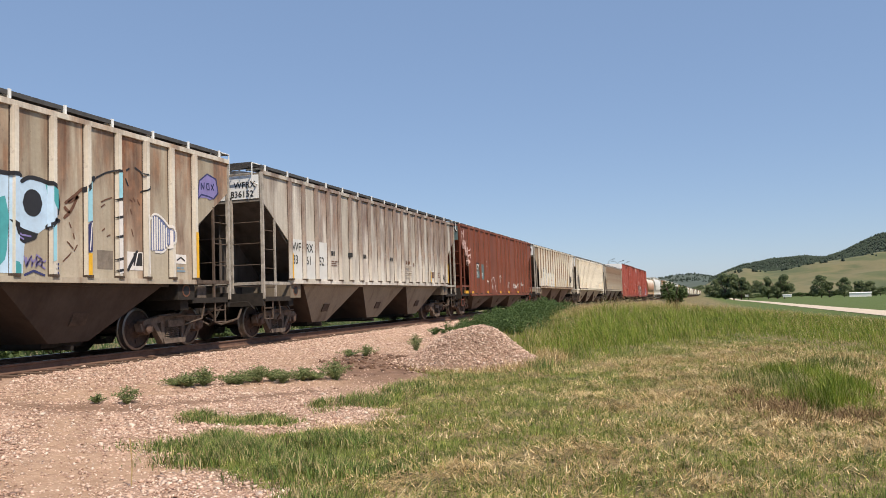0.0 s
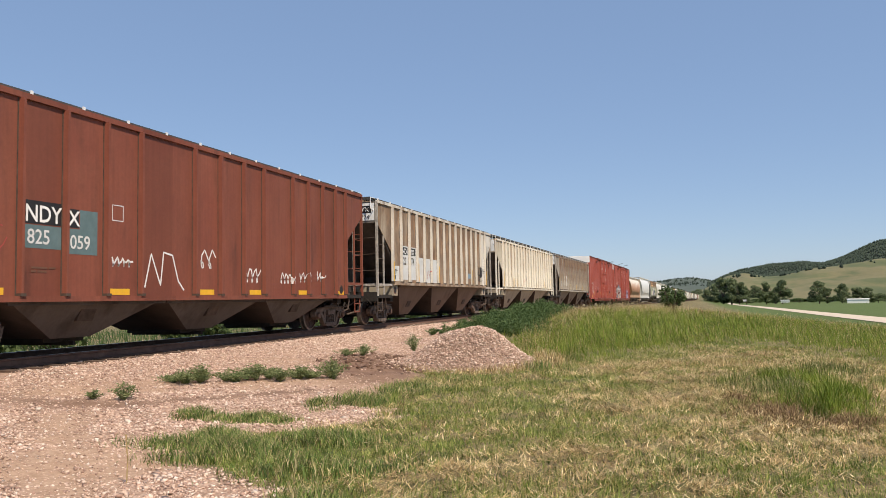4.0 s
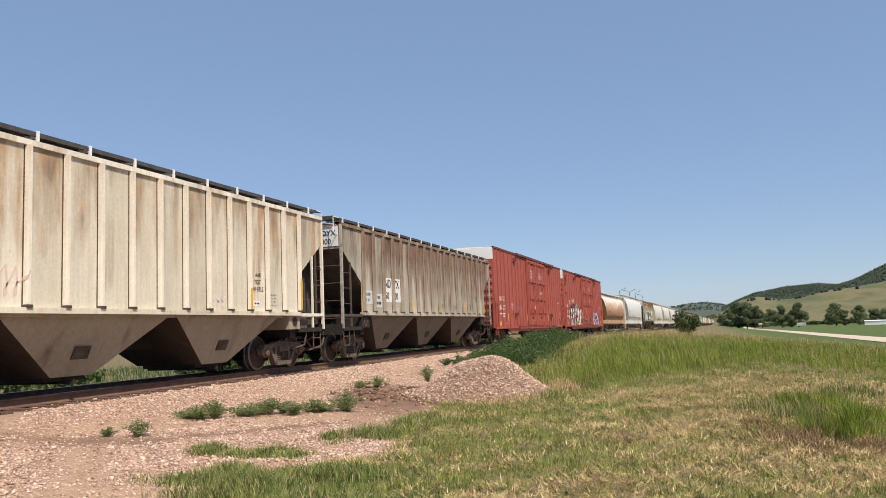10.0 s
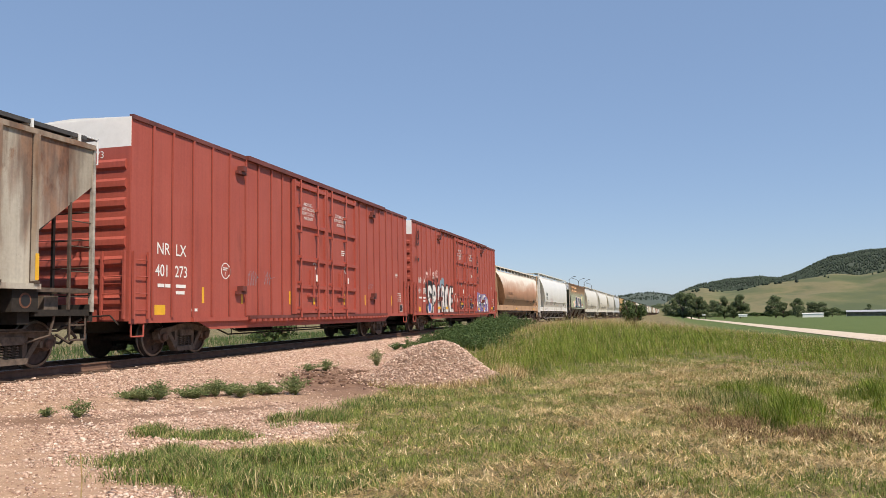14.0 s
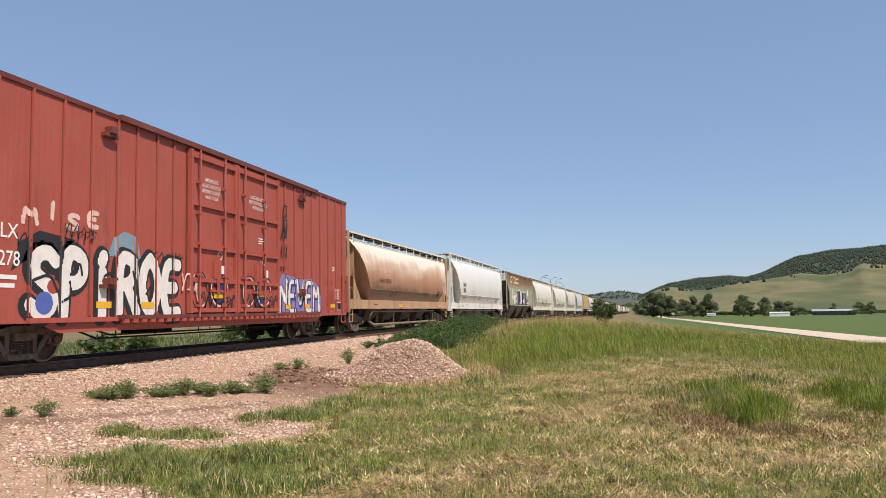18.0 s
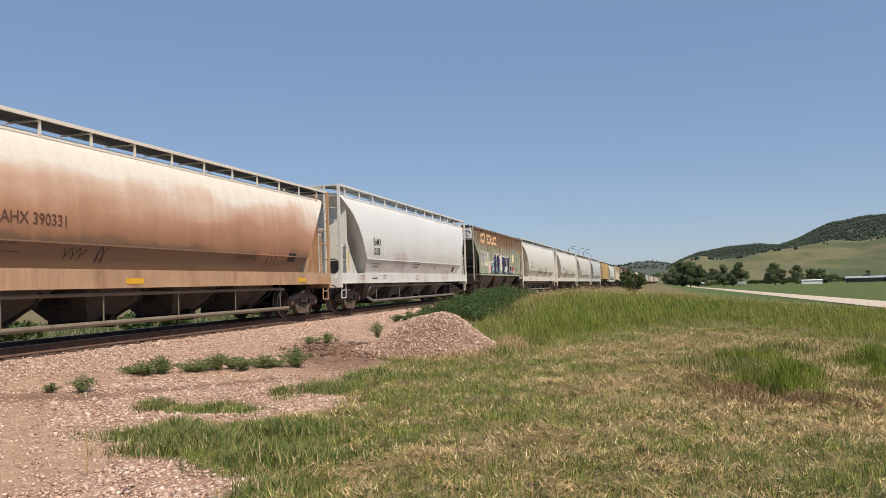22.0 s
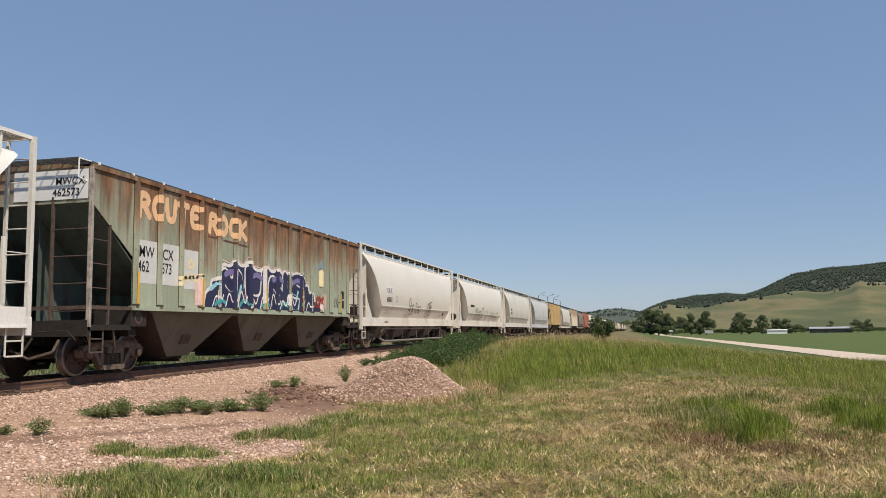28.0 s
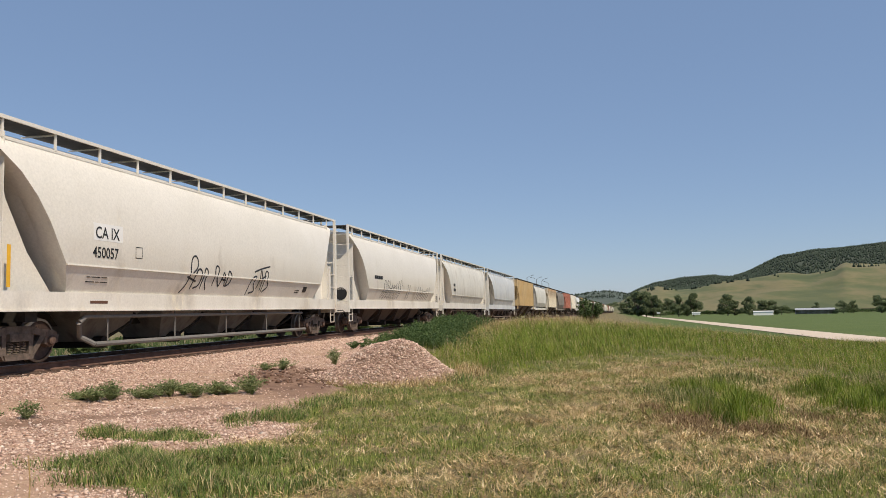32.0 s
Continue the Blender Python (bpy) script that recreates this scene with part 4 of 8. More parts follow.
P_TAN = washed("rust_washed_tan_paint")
P_TANEND = paint("tan_end_paint", (0.44, 0.28, 0.17), (0.26, 0.13, 0.07), 0.5, rough=0.65, seed=9.5)
P_WHITE = paint("white_car_paint", (0.74, 0.74, 0.72), (0.48, 0.44, 0.38), 0.25, (0.8, 0.8, 0.78), 0.38, 0.4, 0.5, 0.06, seed=10, relief=0.02, zones=((0.27, 0.4), (0.4, 0.3), (0.6, 0.26), (0.8, 0.2)))
P_WHITEEND = paint("pale_grey_end_paint", (0.62, 0.62, 0.58), (0.36, 0.32, 0.27), 0.3, rough=0.6, seed=10.5)
P_GREEN = paint("rusted_pale_green_paint", (0.35, 0.41, 0.32), (0.19, 0.075, 0.032), 0.52, (0.4, 0.44, 0.34), 0.75, 1.6, 0.6, dirt=0.5, seed=11, top=0.3, panels=(0.947, -7.1), crisp=1, mid=-0.05)
P_GREENDARK = paint("dark_green_end_paint", (0.07, 0.1, 0.085), (0.06, 0.04, 0.03), 0.5, rough=0.8, seed=11.5)
P_IVORY = paint("ivory_paint", (0.74, 0.71, 0.635), (0.5, 0.43, 0.34), 0.26, (0.8, 0.77, 0.7), 0.38, 0.4, 0.5, 0.08, seed=12, relief=0.02, zones=((0.27, 0.4), (0.4, 0.32), (0.6, 0.26), (0.8, 0.2)))
P_LIGHTGREY = paint("light_grey_paint", (0.6, 0.59, 0.54), (0.38, 0.34, 0.28), 0.4, rough=0.55, seed=13)
P_BLUEGREY = paint("blue_grey_paint", (0.5, 0.53, 0.55), (0.36, 0.34, 0.31), 0.35, (0.62, 0.64, 0.64), 0.55, seed=14)
P_YELLOWTAN = paint("yellowish_tan_paint", (0.5, 0.37, 0.19), (0.26, 0.15, 0.07), 0.55, rough=0.65, seed=15)
P_PINK = paint("faded_pinkish_red_paint", (0.42, 0.17, 0.12), (0.22, 0.1, 0.07), 0.5, rough=0.7, seed=16)
P_DULLEND = paint("dull_end_paint", (0.2, 0.18, 0.155), (0.09, 0.06, 0.045), 0.5, rough=0.75, seed=17)

P_RIBPALE = paint("pale_rib_paint", (0.62, 0.58, 0.5), (0.2, 0.1, 0.055), 0.4, (0.72, 0.68, 0.6), rough=0.7, dirt=0.5, seed=18, top=0.1)
P_RIBCREAM = paint("cream_rib_paint", (0.74, 0.7, 0.61), (0.36, 0.22, 0.11), 0.3, rough=0.7, seed=19, top=0.12)
P_RIBGREY = paint("grey_rib_paint", (0.36, 0.32, 0.26), (0.16, 0.07, 0.035), 0.75, rough=0.75, seed=21, top=0.1)


CARS = []


def couple(car, front, rear):
    CARS.append((car, (front + rear) / 2))
    return car


def spread(a, b, n):
    return list(np.linspace(a, b, n))


car0 = couple(hopper_car("rusted beige covered hopper car with blue graffiti", 17.6, P_TANGREY, GRIMY_SHADED, spread(1.4, 16.2, 19), 1.5, 4.38, walk_raised=0.1, rib_mat=P_RIBPALE, rib_w=0.11), -1.2, 16.4)
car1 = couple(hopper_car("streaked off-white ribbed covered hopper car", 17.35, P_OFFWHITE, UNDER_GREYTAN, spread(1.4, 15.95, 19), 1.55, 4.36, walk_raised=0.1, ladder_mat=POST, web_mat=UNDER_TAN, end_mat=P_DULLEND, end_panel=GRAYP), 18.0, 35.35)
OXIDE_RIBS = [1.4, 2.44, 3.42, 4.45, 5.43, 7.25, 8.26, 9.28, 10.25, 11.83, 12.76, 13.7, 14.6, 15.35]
car2 = couple(hopper_car("oxide red covered hopper car with white scrawls", 16.75, P_OXIDE, GRIMY_SHADED_DARK, OXIDE_RIBS, 1.08, 4.46, end_mat=P_OXIDE, web_mat=P_OXIDE, dark_end=P_OXIDE, post_mat=P_OXIDE, ladder_mat=P_OXIDE), 36.5, 53.25)
car3 = couple(hopper_car("brown-stained white covered hopper car with grey patches", 16.7, P_BROWNWHITE, UNDER_BROWN, spread(1.4, 15.3, 16), 1.56, 4.44, ladder_mat=POST, web_mat=UNDER_CREAM, rib_mat=P_RIBPALE, end_mat=P_DULLEND, dark_end=GRIMY_SHADED_DARK, end_panel=GRAYP), 54.65, 71.35)
car4 = couple(hopper_car("cream ribbed covered hopper car with rust streaks", 18.0, P_CREAM, UNDER_CREAM, spread(1.45, 16.55, 19), 1.53, 4.3, walk_raised=0.12, rib_mat=P_RIBCREAM, post_mat=P_RIBCREAM, ladder_mat=P_RIBCREAM, web_mat=UNDER_CREAM, end_mat=P_CREAM, dark_end=GRIMY_SHADED_DARK, end_panel=GRAYP), 72.75, 90.75)
car5 = couple(hopper_car("rust-stained grey ribbed covered hopper car", 17.7, P_RUSTGREY, UNDER_TAN, spread(1.55, 16.15, 18), 1.56, 4.3, walk_raised=0.1, rib_mat=P_RIBGREY, dark_end=GRIMY_SHADED_DARK, end_panel=GRAYP), 92.1, 109.8)
BOX_RIBS = [0.75, 1.5, 2.35, 3.2, 4.05, 4.9, 5.6, 6.4, 7.1, 13.6, 14.4, 15.2, 15.9, 16.7, 17.5, 18.3]
car6 = couple(box_car("tall red double-door boxcar with white end", 19.6, P_BOXRED, P_BOXDARK, BOX_RIBS + [19.1]), 111.0, 130.6)
car7 = couple(box_car("tall red double-door boxcar covered in graffiti", 19.5, P_BOXRED, P_BOXDARK, BOX_RIBS + [19.0]), 131.6, 151.1)
car8 = couple(round_car("rust-washed tan rounded covered hopper car", 18.2, P_TAN, GRIMY_SHADED_DARK, P_TANEND, P_TANEND, low=0.13, pipe_mat=UNDER_TAN), 151.9, 170.1)
car9 = couple(round_car("clean white rounded covered hopper car", 19.8, P_WHITE, UNDER_GREY, P_WHITEEND, P_WHITE, walk_mat=P_WHITEEND, pipe_mat=UNDER_PALE), 171.2, 191.0)
car10 = couple(hopper_car("rusted pale green covered hopper car with graffiti", 17.2, P_GREEN, UNDER_OLIVE, spread(1.5, 15.7, 16), 1.52, 4.4, dark_end=P_GREENDARK, end_panel=GRAYP), 192.5, 209.7)
car11 = couple(round_car("ivory rounded covered hopper car with black scribbles", 18.7, P_IVORY, UNDER_GREY, P_IVORY, P_IVORY, pipe_mat=UNDER_PALE), 210.7, 229.4)
car12 = couple(round_car("cream rounded covered hopper car with black scribbles", 17.9, P_IVORY, GRIMY_SHADED, P_IVORY, P_IVORY, pipe=False), 231.2, 249.1)
car13 = couple(round_car("light grey rounded covered hopper car", 16.9, P_LIGHTGREY, GRIMY_SHADED, P_IVORY, P_LIGHTGREY), 250.2, 267.1)
car14 = couple(round_car("blue-grey rounded covered hopper car", 16.6, P_BLUEGREY, GRIMY_SHADED, P_LIGHTGREY, P_BLUEGREY), 268.4, 285.0)


def far_hopper(label, mat, ribbed=True, tall=4.4):
    """A car that stays far down the line: the same form with fewer pieces."""
    car = thing("hopper_car", label, "freight car", None, "freight cars of the train")
    h = 7.6
    if ribbed:
        bm = bmesh.new()
        poly = [(-h, tall), (-h, tall - 0.74), (-h + 1.4, tall - 1.8), (-h + 1.4, 1.5), (h - 1.4, 1.5), (h - 1.4, tall - 1.8), (h, tall - 0.74), (h, tall)]
        prism_x(bm, poly, -1.54, 1.54)
        rib = mesh_of(boxes((1.54, 1.61, -0.06, 0.06, 1.5, tall)), mat, "rib")
        for y in np.linspace(-h + 1.4, h - 1.4, 13):
            part("rib", rib, None, car, "", pose(0, float(y), 0))
    else:
        bm = bmesh.new()
        prof = BELLY + [(-x, z) for x, z in BELLY[:0:-1]]
        for a, b in ((-h + 0.6, h - 0.6),):
            ra = [bm.verts.new((x, a + 1.6 * (4.4 - z) / 3, z)) for x, z in prof]
            rb = [bm.verts.new((x, b - 1.6 * (4.4 - z) / 3, z)) for x, z in prof]
            for i in range(len(prof)):
                j = (i + 1) % len(prof)
                bm.faces.new((ra[i], ra[j], rb[j], rb[i]))
            bm.faces.new(ra)
            bm.faces.new(rb[::-1])
        part("side_sill", boxes((-1.4, 1.4, -h, h, 1.05, 1.395)), mat, car)
    bmesh.ops.recalc_face_normals(bm, faces=bm.faces)
    part("body", bm, mat, car)
    for s in (1, -1):
        part("running_board", boxes((s * 1.2 - 0.3, s * 1.2 + 0.3, -h, h, tall + 0.12, tall + 0.17)), GALV, car)
    for e in (-1, 1):
        part("end_platform", boxes((-1.5, 1.5, e * h - 0.6, e * h + 0.05, 1.0, 1.12), (-0.2, 0.2, e * h - 0.5, e * h + 0.5, 0.75, 0.95)), STEEL, car)
        ladder(car, 1.5, e * h, 1.5, e * (h - 0.6), 1.1, tall - 1.2, 5, mat)
        t = part("truck", BOLSTER, None, car, "", pose(0, e * (h - 1.5), 0))
        part("side_frame", SIDE_FRAME, None, t, "", pose(1.0, 0, 0))
        part("side_frame", SIDE_FRAME, None, t, "", pose(-1.0, 0, 0))
        for s in (-1, 1):
            part("wheelset", FAR_WHEELSET, None, t, "", pose(0, s * 0.89, R_WHEEL))
    bm = bmesh.new()
    for k in range(3):
        ym = -h + 2.6 + 5.0 * k
        hexa(bm, [(-0.6, ym - 0.6, 0.3), (0.6, ym - 0.6, 0.3), (0.6, ym + 0.6, 0.3), (-0.6, ym + 0.6, 0.3)], [(-1.5, ym - 1.9, 1.48), (1.5, ym - 1.9, 1.48), (1.5, ym + 1.9, 1.48), (-1.5, ym + 1.9, 1.48)])
    part("chute", bm, GRIMY_SHADED, car)
    return car


FAR_KINDS = [
    far_hopper("yellowish tan ribbed covered hopper car", P_YELLOWTAN),
    far_hopper("light grey rounded covered hopper car", P_LIGHTGREY, False),
    far_hopper("pale cream ribbed covered hopper car", P_CREAM),
    far_hopper("dull grey rounded covered hopper car", P_DULLEND, False),
    far_hopper("faded pinkish red covered hopper car", P_PINK),
    far_hopper("white rounded covered hopper car", P_WHITE, False),
    far_hopper("ivory ribbed covered hopper car", P_IVORY),
    far_hopper("rusty brown ribbed covered hopper car", P_RUSTGREY),
]
order = [0, 1, 2, 3, 4, 6, 5, 2, 5, 6, 1, 7, 5, 2, 6, 5, 3, 2, 7, 6, 5, 1, 2, 7, 4, 5, 6, 7, 2, 5, 3, 6, 7, 5]
used = set()
for k, kind in enumerate(order):
    front = 286.2 + 16.6 * k
    c = FAR_KINDS[kind] if kind not in used else copy_thing(FAR_KINDS[kind], Matrix.Identity(4))
    used.add(kind)
    couple(c, front, front + 15.2)


# ---- ground ----
def axis(parts):
    return np.unique(np.concatenate([np.arange(a, b, s) for a, b, s in parts]))


GX = axis([(-4000, -400, 300), (-400, -60, 20), (-60, -18, 2), (-18, -13, 0.5), (-13, 12, 0.22), (12, 40, 1.0), (40, 200, 8), (200, 600, 40), (600, 4001, 200)])
GY = axis([(-400, -40, 30), (-40, 0, 2), (0, 42, 0.24), (42, 90, 1.0), (90, 300, 6), (300, 900, 25), (900, 4801, 150)])
gx, gy = np.meshgrid(GX, GY)
gz = ground_z(gx, gy)


def lumps(x, y, s, seed=0.0):
    """Soft wave noise for large arrays."""
    return (np.sin(x * s + 1.3 + seed) * np.cos(y * s * 1.17 + seed * 2) + 0.5 * np.sin(x * s * 2.3 - y * s * 1.9 + seed) + 0.3 * np.cos(x * s * 4.1 + y * s * 3.7 + 2 * seed)) / 1.8


def gravel_amount(x, y):
    """1 on the stones beside the track, 0 in the grass."""
    edge = np.interp(y, [-30, 4, 5.75, 6.15, 6.7, 7.4, 8.0, 8.6, 8.9, 9.5, 10.1, 10.6, 12.5, 14.6, 16, 18, 30, 60], [-2.2, -2.3, -3.2, -3.9, -4.75, -5.1, -5.0, -4.6, -4.1, -3.7, -4.0, -4.7, -5.0, -5.1, -5.4, -6.0, -7.6, -8.6]) + 0.2 * lumps(x, y, 2.3) + 0.2 * lumps(x, y, 6.1, 3)
    far_edge = track_x(y) - 3.6
    return (1 - smooth01(-0.25, 0.25, x - edge)) * smooth01(-0.6, 0.6, x - far_edge)


def dirt_amount(x, y):
    """Fine brown dirt where few stones lie."""
    return 0.7 * smooth01(-0.02, 0.45, -lumps(x, y, 0.8, 5) + 0.35 * lumps(x, y, 2.7, 3)) * smooth01(-10.2, -8.6, x)


def mud_amount(x, y):
    """The bare brown earth beside the mound, and a thin band of silt on the stones."""
    du, dv = x + 6.55 + 0.15 * lumps(x, y, 2.0, 2), y - 15.7 + 0.2 * lumps(x, y, 2.6, 1)
    a = np.exp(-(((0.9 * du + 0.42 * dv) / 1.3) ** 2 + ((0.9 * dv - 0.42 * du) / 2.9) ** 2) ** 3)
    line = np.interp(x, [-13, -11, -9.1, -7.3, -6.5, -5.8], [6.6, 7.5, 8.3, 9.2, 11.0, 12.2])
    b = 0.95 * np.exp(-((y - line - 0.3 * lumps(x, y, 1.1)) / 0.5) ** 2) * smooth01(-13, -11, x) * (1 - smooth01(-6.1, -5.2, x)) * np.clip(0.75 + 0.5 * lumps(x, y, 1.6, 7), 0.2, 1)
    return np.clip(a + b, 0, 1)


gz = gz + np.where((np.abs(gx) < 20) & (gy < 60) & (gy > -20), 0.035 * lumps(gx, gy, 1.7) * (gx > -9) + 0.012 * lumps(gx, gy, 7, 1), 0)
nx, ny = len(GX), len(GY)
idx = np.arange(nx * ny).reshape(ny, nx)
gf = np.stack([idx[:-1, :-1], idx[:-1, 1:], idx[1:, 1:], idx[1:, :-1]], -1).reshape(-1, 4)


def ground_material():
    m, n, l, b = material("ground_cover")
    v = coords(n, l)

    def attr(name):
        a = n.new("ShaderNodeAttribute")
        a.attribute_name = name
        return a.outputs["Fac"]

    big = noise_node(n, l, v, 0.35, 5, 0.6)
    mid = noise_node(n, l, v, 2.5, 6, 0.65)
    fine = noise_node(n, l, v, 38, 6, 0.75)
    vor = n.new("ShaderNodeTexVoronoi")
    vor.inputs["Scale"].default_value = 34
    l.new(v, vor.inputs["Vector"])
    stone = ramp(n, l, vor.outputs["Color"], [(0.1, (0.22, 0.135, 0.095)), (0.5, (0.37, 0.245, 0.18)), (0.9, (0.54, 0.385, 0.295))])
    earth = ramp(n, l, mid, [(0.3, (0.13, 0.07, 0.044)), (0.7, (0.24, 0.145, 0.095))])
    turf = ramp(n, l, fine, [(0.36, (0.05, 0.036, 0.014)), (0.5, (0.21, 0.155, 0.07)), (0.66, (0.46, 0.36, 0.19))])
    greenf = ramp(n, l, mid, [(0.25, (0.045, 0.058, 0.012)), (0.75, (0.15, 0.155, 0.042))])
    field = ramp(n, l, big, [(0.3, (0.058, 0.094, 0.012)), (0.7, (0.09, 0.125, 0.02))])
    straw = ramp(n, l, noise_node(n, l, coords(n, l, (1, 1, 1)), 1.3, 7, 0.7), [(0.44, grey(1)), (0.56, grey(0))])
    greenf = mix(n, l, straw, turf, greenf)
    gaps = ramp(n, l, noise_node(n, l, v, 7.0, 7, 0.75), [(0.38, grey(0.42)), (0.52, grey(1.0)), (0.7, grey(1.2))])
    turf = blend(n, l, "MULTIPLY", 1, turf, gaps)
    greenf = blend(n, l, "MULTIPLY", 1, greenf, gaps)
    grass = mix(n, l, ramp(n, l, big, [(0.36, grey(0.25)), (0.6, grey(1))]), turf, greenf)
    c = mix(n, l, attr("far"), grass, field)
    stony = mix(n, l, ramp(n, l, mid, [(0.5, (0, 0, 0)), (0.75, (0.8, 0.8, 0.8))]), stone, (0.4, 0.265, 0.18))
    stony = mix(n, l, attr("dirt"), stony, ramp(n, l, noise_node(n, l, v, 6, 7, 0.7), [(0.3, (0.27, 0.165, 0.1)), (0.7, (0.5, 0.345, 0.235))]))
    c = mix(n, l, attr("gravel"), c, stony)
    c = mix(n, l, attr("mud"), c, earth)
    l.new(c, b.inputs["Base Color"])
    b.inputs["Roughness"].default_value = 0.95
    bump(n, l, b, fine, 0.5, 0.03)
    return m


ground = raw("ground", np.stack([gx, gy, gz], -1).reshape(-1, 3), gf, ground_material(), "structure", "wide ground of gravel, dry grass and green field", "ground", True)
for name, val in (("gravel", gravel_amount(gx, gy)), ("dirt", dirt_amount(gx, gy)), ("mud", mud_amount(gx, gy) * (gravel_amount(gx, gy) > 0.3)), ("far", smooth01(44, 70, gy + 1.2 * gx) * smooth01(4, 12, gx))):
    at = ground.data.attributes.new(name, "FLOAT", "POINT")
    at.data.foreach_set("value", np.asarray(val, dtype=np.float32).ravel())

# ---- track ----
track = thing("track", "single railway track on timber ties", "railway track", None, "", "structure")
RAIL_PROF = [(-0.068, -0.17), (0.068, -0.17), (0.068, -0.155), (0.012, -0.13), (0.01, -0.045), (0.037, -0.035), (0.037, -0.004), (0.028, 0.0), (-0.028, 0.0), (-0.037, -0.004), (-0.037, -0.035), (-0.01, -0.045), (-0.012, -0.13), (-0.068, -0.155)]
ry = np.concatenate([np.arange(-60, 130, 2.0), np.arange(130, 900, 10.0)])
for s in (-0.755, 0.755):
    bm = bmesh.new()
    rings = [[bm.verts.new((float(track_x(y)) + s + px, y, float(track_z(y)) + pz)) for px, pz in RAIL_PROF] for y in ry]
    for a, b in zip(rings, rings[1:]):
        for i in range(len(RAIL_PROF)):
            j = (i + 1) % len(RAIL_PROF)
            f = bm.faces.new((a[i], a[j], b[j], b[i]))
            f.material_index = 1 if 6 <= i <= 8 else 0
    bmesh.ops.recalc_face_normals(bm, faces=bm.faces)
    part("rail", bm, [RAILM, RAILTOP], track, "rusty rail with a worn bright head")


# ---- hills ----
def polar_hill(name, az_el, r0, r1, base_el, mat, label, rough_m, seed, steps=26, back=1.25):
    az = np.linspace(az_el[0][0], az_el[-1][0], 160)
    el = np.interp(az, [p[0] for p in az_el], [p[1] for p in az_el])
    u = np.linspace(0, 1, steps)
    A, U = np.meshgrid(np.radians(az), u)
    E = np.meshgrid(np.radians(el), u)[0]
    R = r0 + (r1 - r0) * np.where(U < 0.8, U / 0.8, 1 + (U - 0.8) * back)
    shape = np.where(U < 0.8, np.sin(np.clip(U / 0.8, 0, 1) * math.pi / 2) ** 1.15, np.cos((U - 0.8) / 0.2 * 1.2))
    zb = 1.6 + r0 * math.tan(radians(base_el))
    zt = 1.6 + r1 * np.tan(E)
    Z = zb + (zt - zb) * shape
    x, y = -R * np.sin(A), R * np.cos(A)
    Z = Z + rough_m * lumps(x, y, 0.012, seed) * np.sin(np.clip(U / 0.8, 0, 1) * math.pi) + 0.35 * rough_m * lumps(x, y, 0.04, seed) * (U > 0.05)
    k = np.arange(A.size).reshape(A.shape)
    f = np.stack([k[:-1, :-1], k[1:, :-1], k[1:, 1:], k[:-1, 1:]], -1).reshape(-1, 4)
    return raw(name, np.stack([x, y, Z], -1).reshape(-1, 3), f, mat, "structure", label, "hill", True), (x, y, Z, U)


def hill_material(name, stops, scale):
    m, n, l, b = material(name)
    v = coords(n, l)
    l.new(ramp(n, l, noise_node(n, l, coords(n, l, (1, 0.35, 3)), scale, 6, 0.6), stops), b.inputs["Base Color"])
    b.inputs["Roughness"].default_value = 1.0
    return m


HILLGRASS = hill_material("hill_grass", [(0.35, (0.065, 0.085, 0.03)), (0.46, (0.1, 0.112, 0.042)), (0.56, (0.165, 0.145, 0.068)), (0.66, (0.085, 0.1, 0.038))], 0.016)
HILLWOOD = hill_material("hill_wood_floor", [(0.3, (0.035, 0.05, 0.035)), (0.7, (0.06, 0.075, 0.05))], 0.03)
# slightly paler and bluer: the haze of distance is put into this colour
FARWOOD_HAZED = hill_material("hazed_far_ridge_wood", [(0.3, (0.05, 0.072, 0.06)), (0.7, (0.08, 0.1, 0.08))], 0.01)
grass_hill, gh = polar_hill("grass_hill", [(-48, 1.9), (-30, 2.0), (-22, 2.3), (-17.8, 2.3), (-16, 2.36), (-15.5, 2.5), (-15.05, 2.16), (-13.6, 1.78), (-11.8, 1.9), (-10.2, 1.66), (-9.1, 1.5), (-8.0, 1.5), (-6.55, 1.2), (-5.05, 1.03), (-3.55, 1.32), (-2.5, 1.1), (-1, 0.3), (1, -0.3)], 620, 1250, -0.45, HILLGRASS, "broad green and straw-coloured grassy hillside", 4, 1.0)
wood_hill, wh = polar_hill("wooded_hill", [(-50, 3.0), (-40, 3.8), (-30, 3.9), (-22, 3.7), (-17.95, 3.45), (-16, 3.36), (-14.2, 3.32), (-13.6, 3.27), (-12.5, 3.02), (-11.75, 2.93), (-10.6, 2.48), (-9.6, 2.02), (-8.5, 1.73), (-7.2, 1.87), (-5.2, 1.72), (-3.8, 1.43), (-2.5, 1.05), (-1.2, 0.4)], 1150, 2100, 0.4, HILLWOOD, "steep dark hill covered in pine forest", 8, 2.0)
far_ridge, fr = polar_hill("far_ridge", [(-2.6, 0.4), (-1.5, 0.83), (-0.24, 1.07), (0.9, 1.05), (2, 0.9), (4, 0.7), (8, 0.9), (14, 0.8), (30, 1.2), (60, 1.5)], 2600, 3600, -0.2, FARWOOD_HAZED, "hazy blue-green wooded ridge far away", 10, 3.0)

# ---- stones ----
rng = np.random.default_rng(7)
OCTA = np.array([(1, 0, 0), (-0.5, 0.87, 0), (-0.5, -0.87, 0), (0, 0, 1), (0, 0, -1)], dtype=float)
OCTF = np.array([(0, 1, 3), (1, 2, 3), (2, 0, 3), (1, 0, 4), (2, 1, 4), (0, 2, 4)])


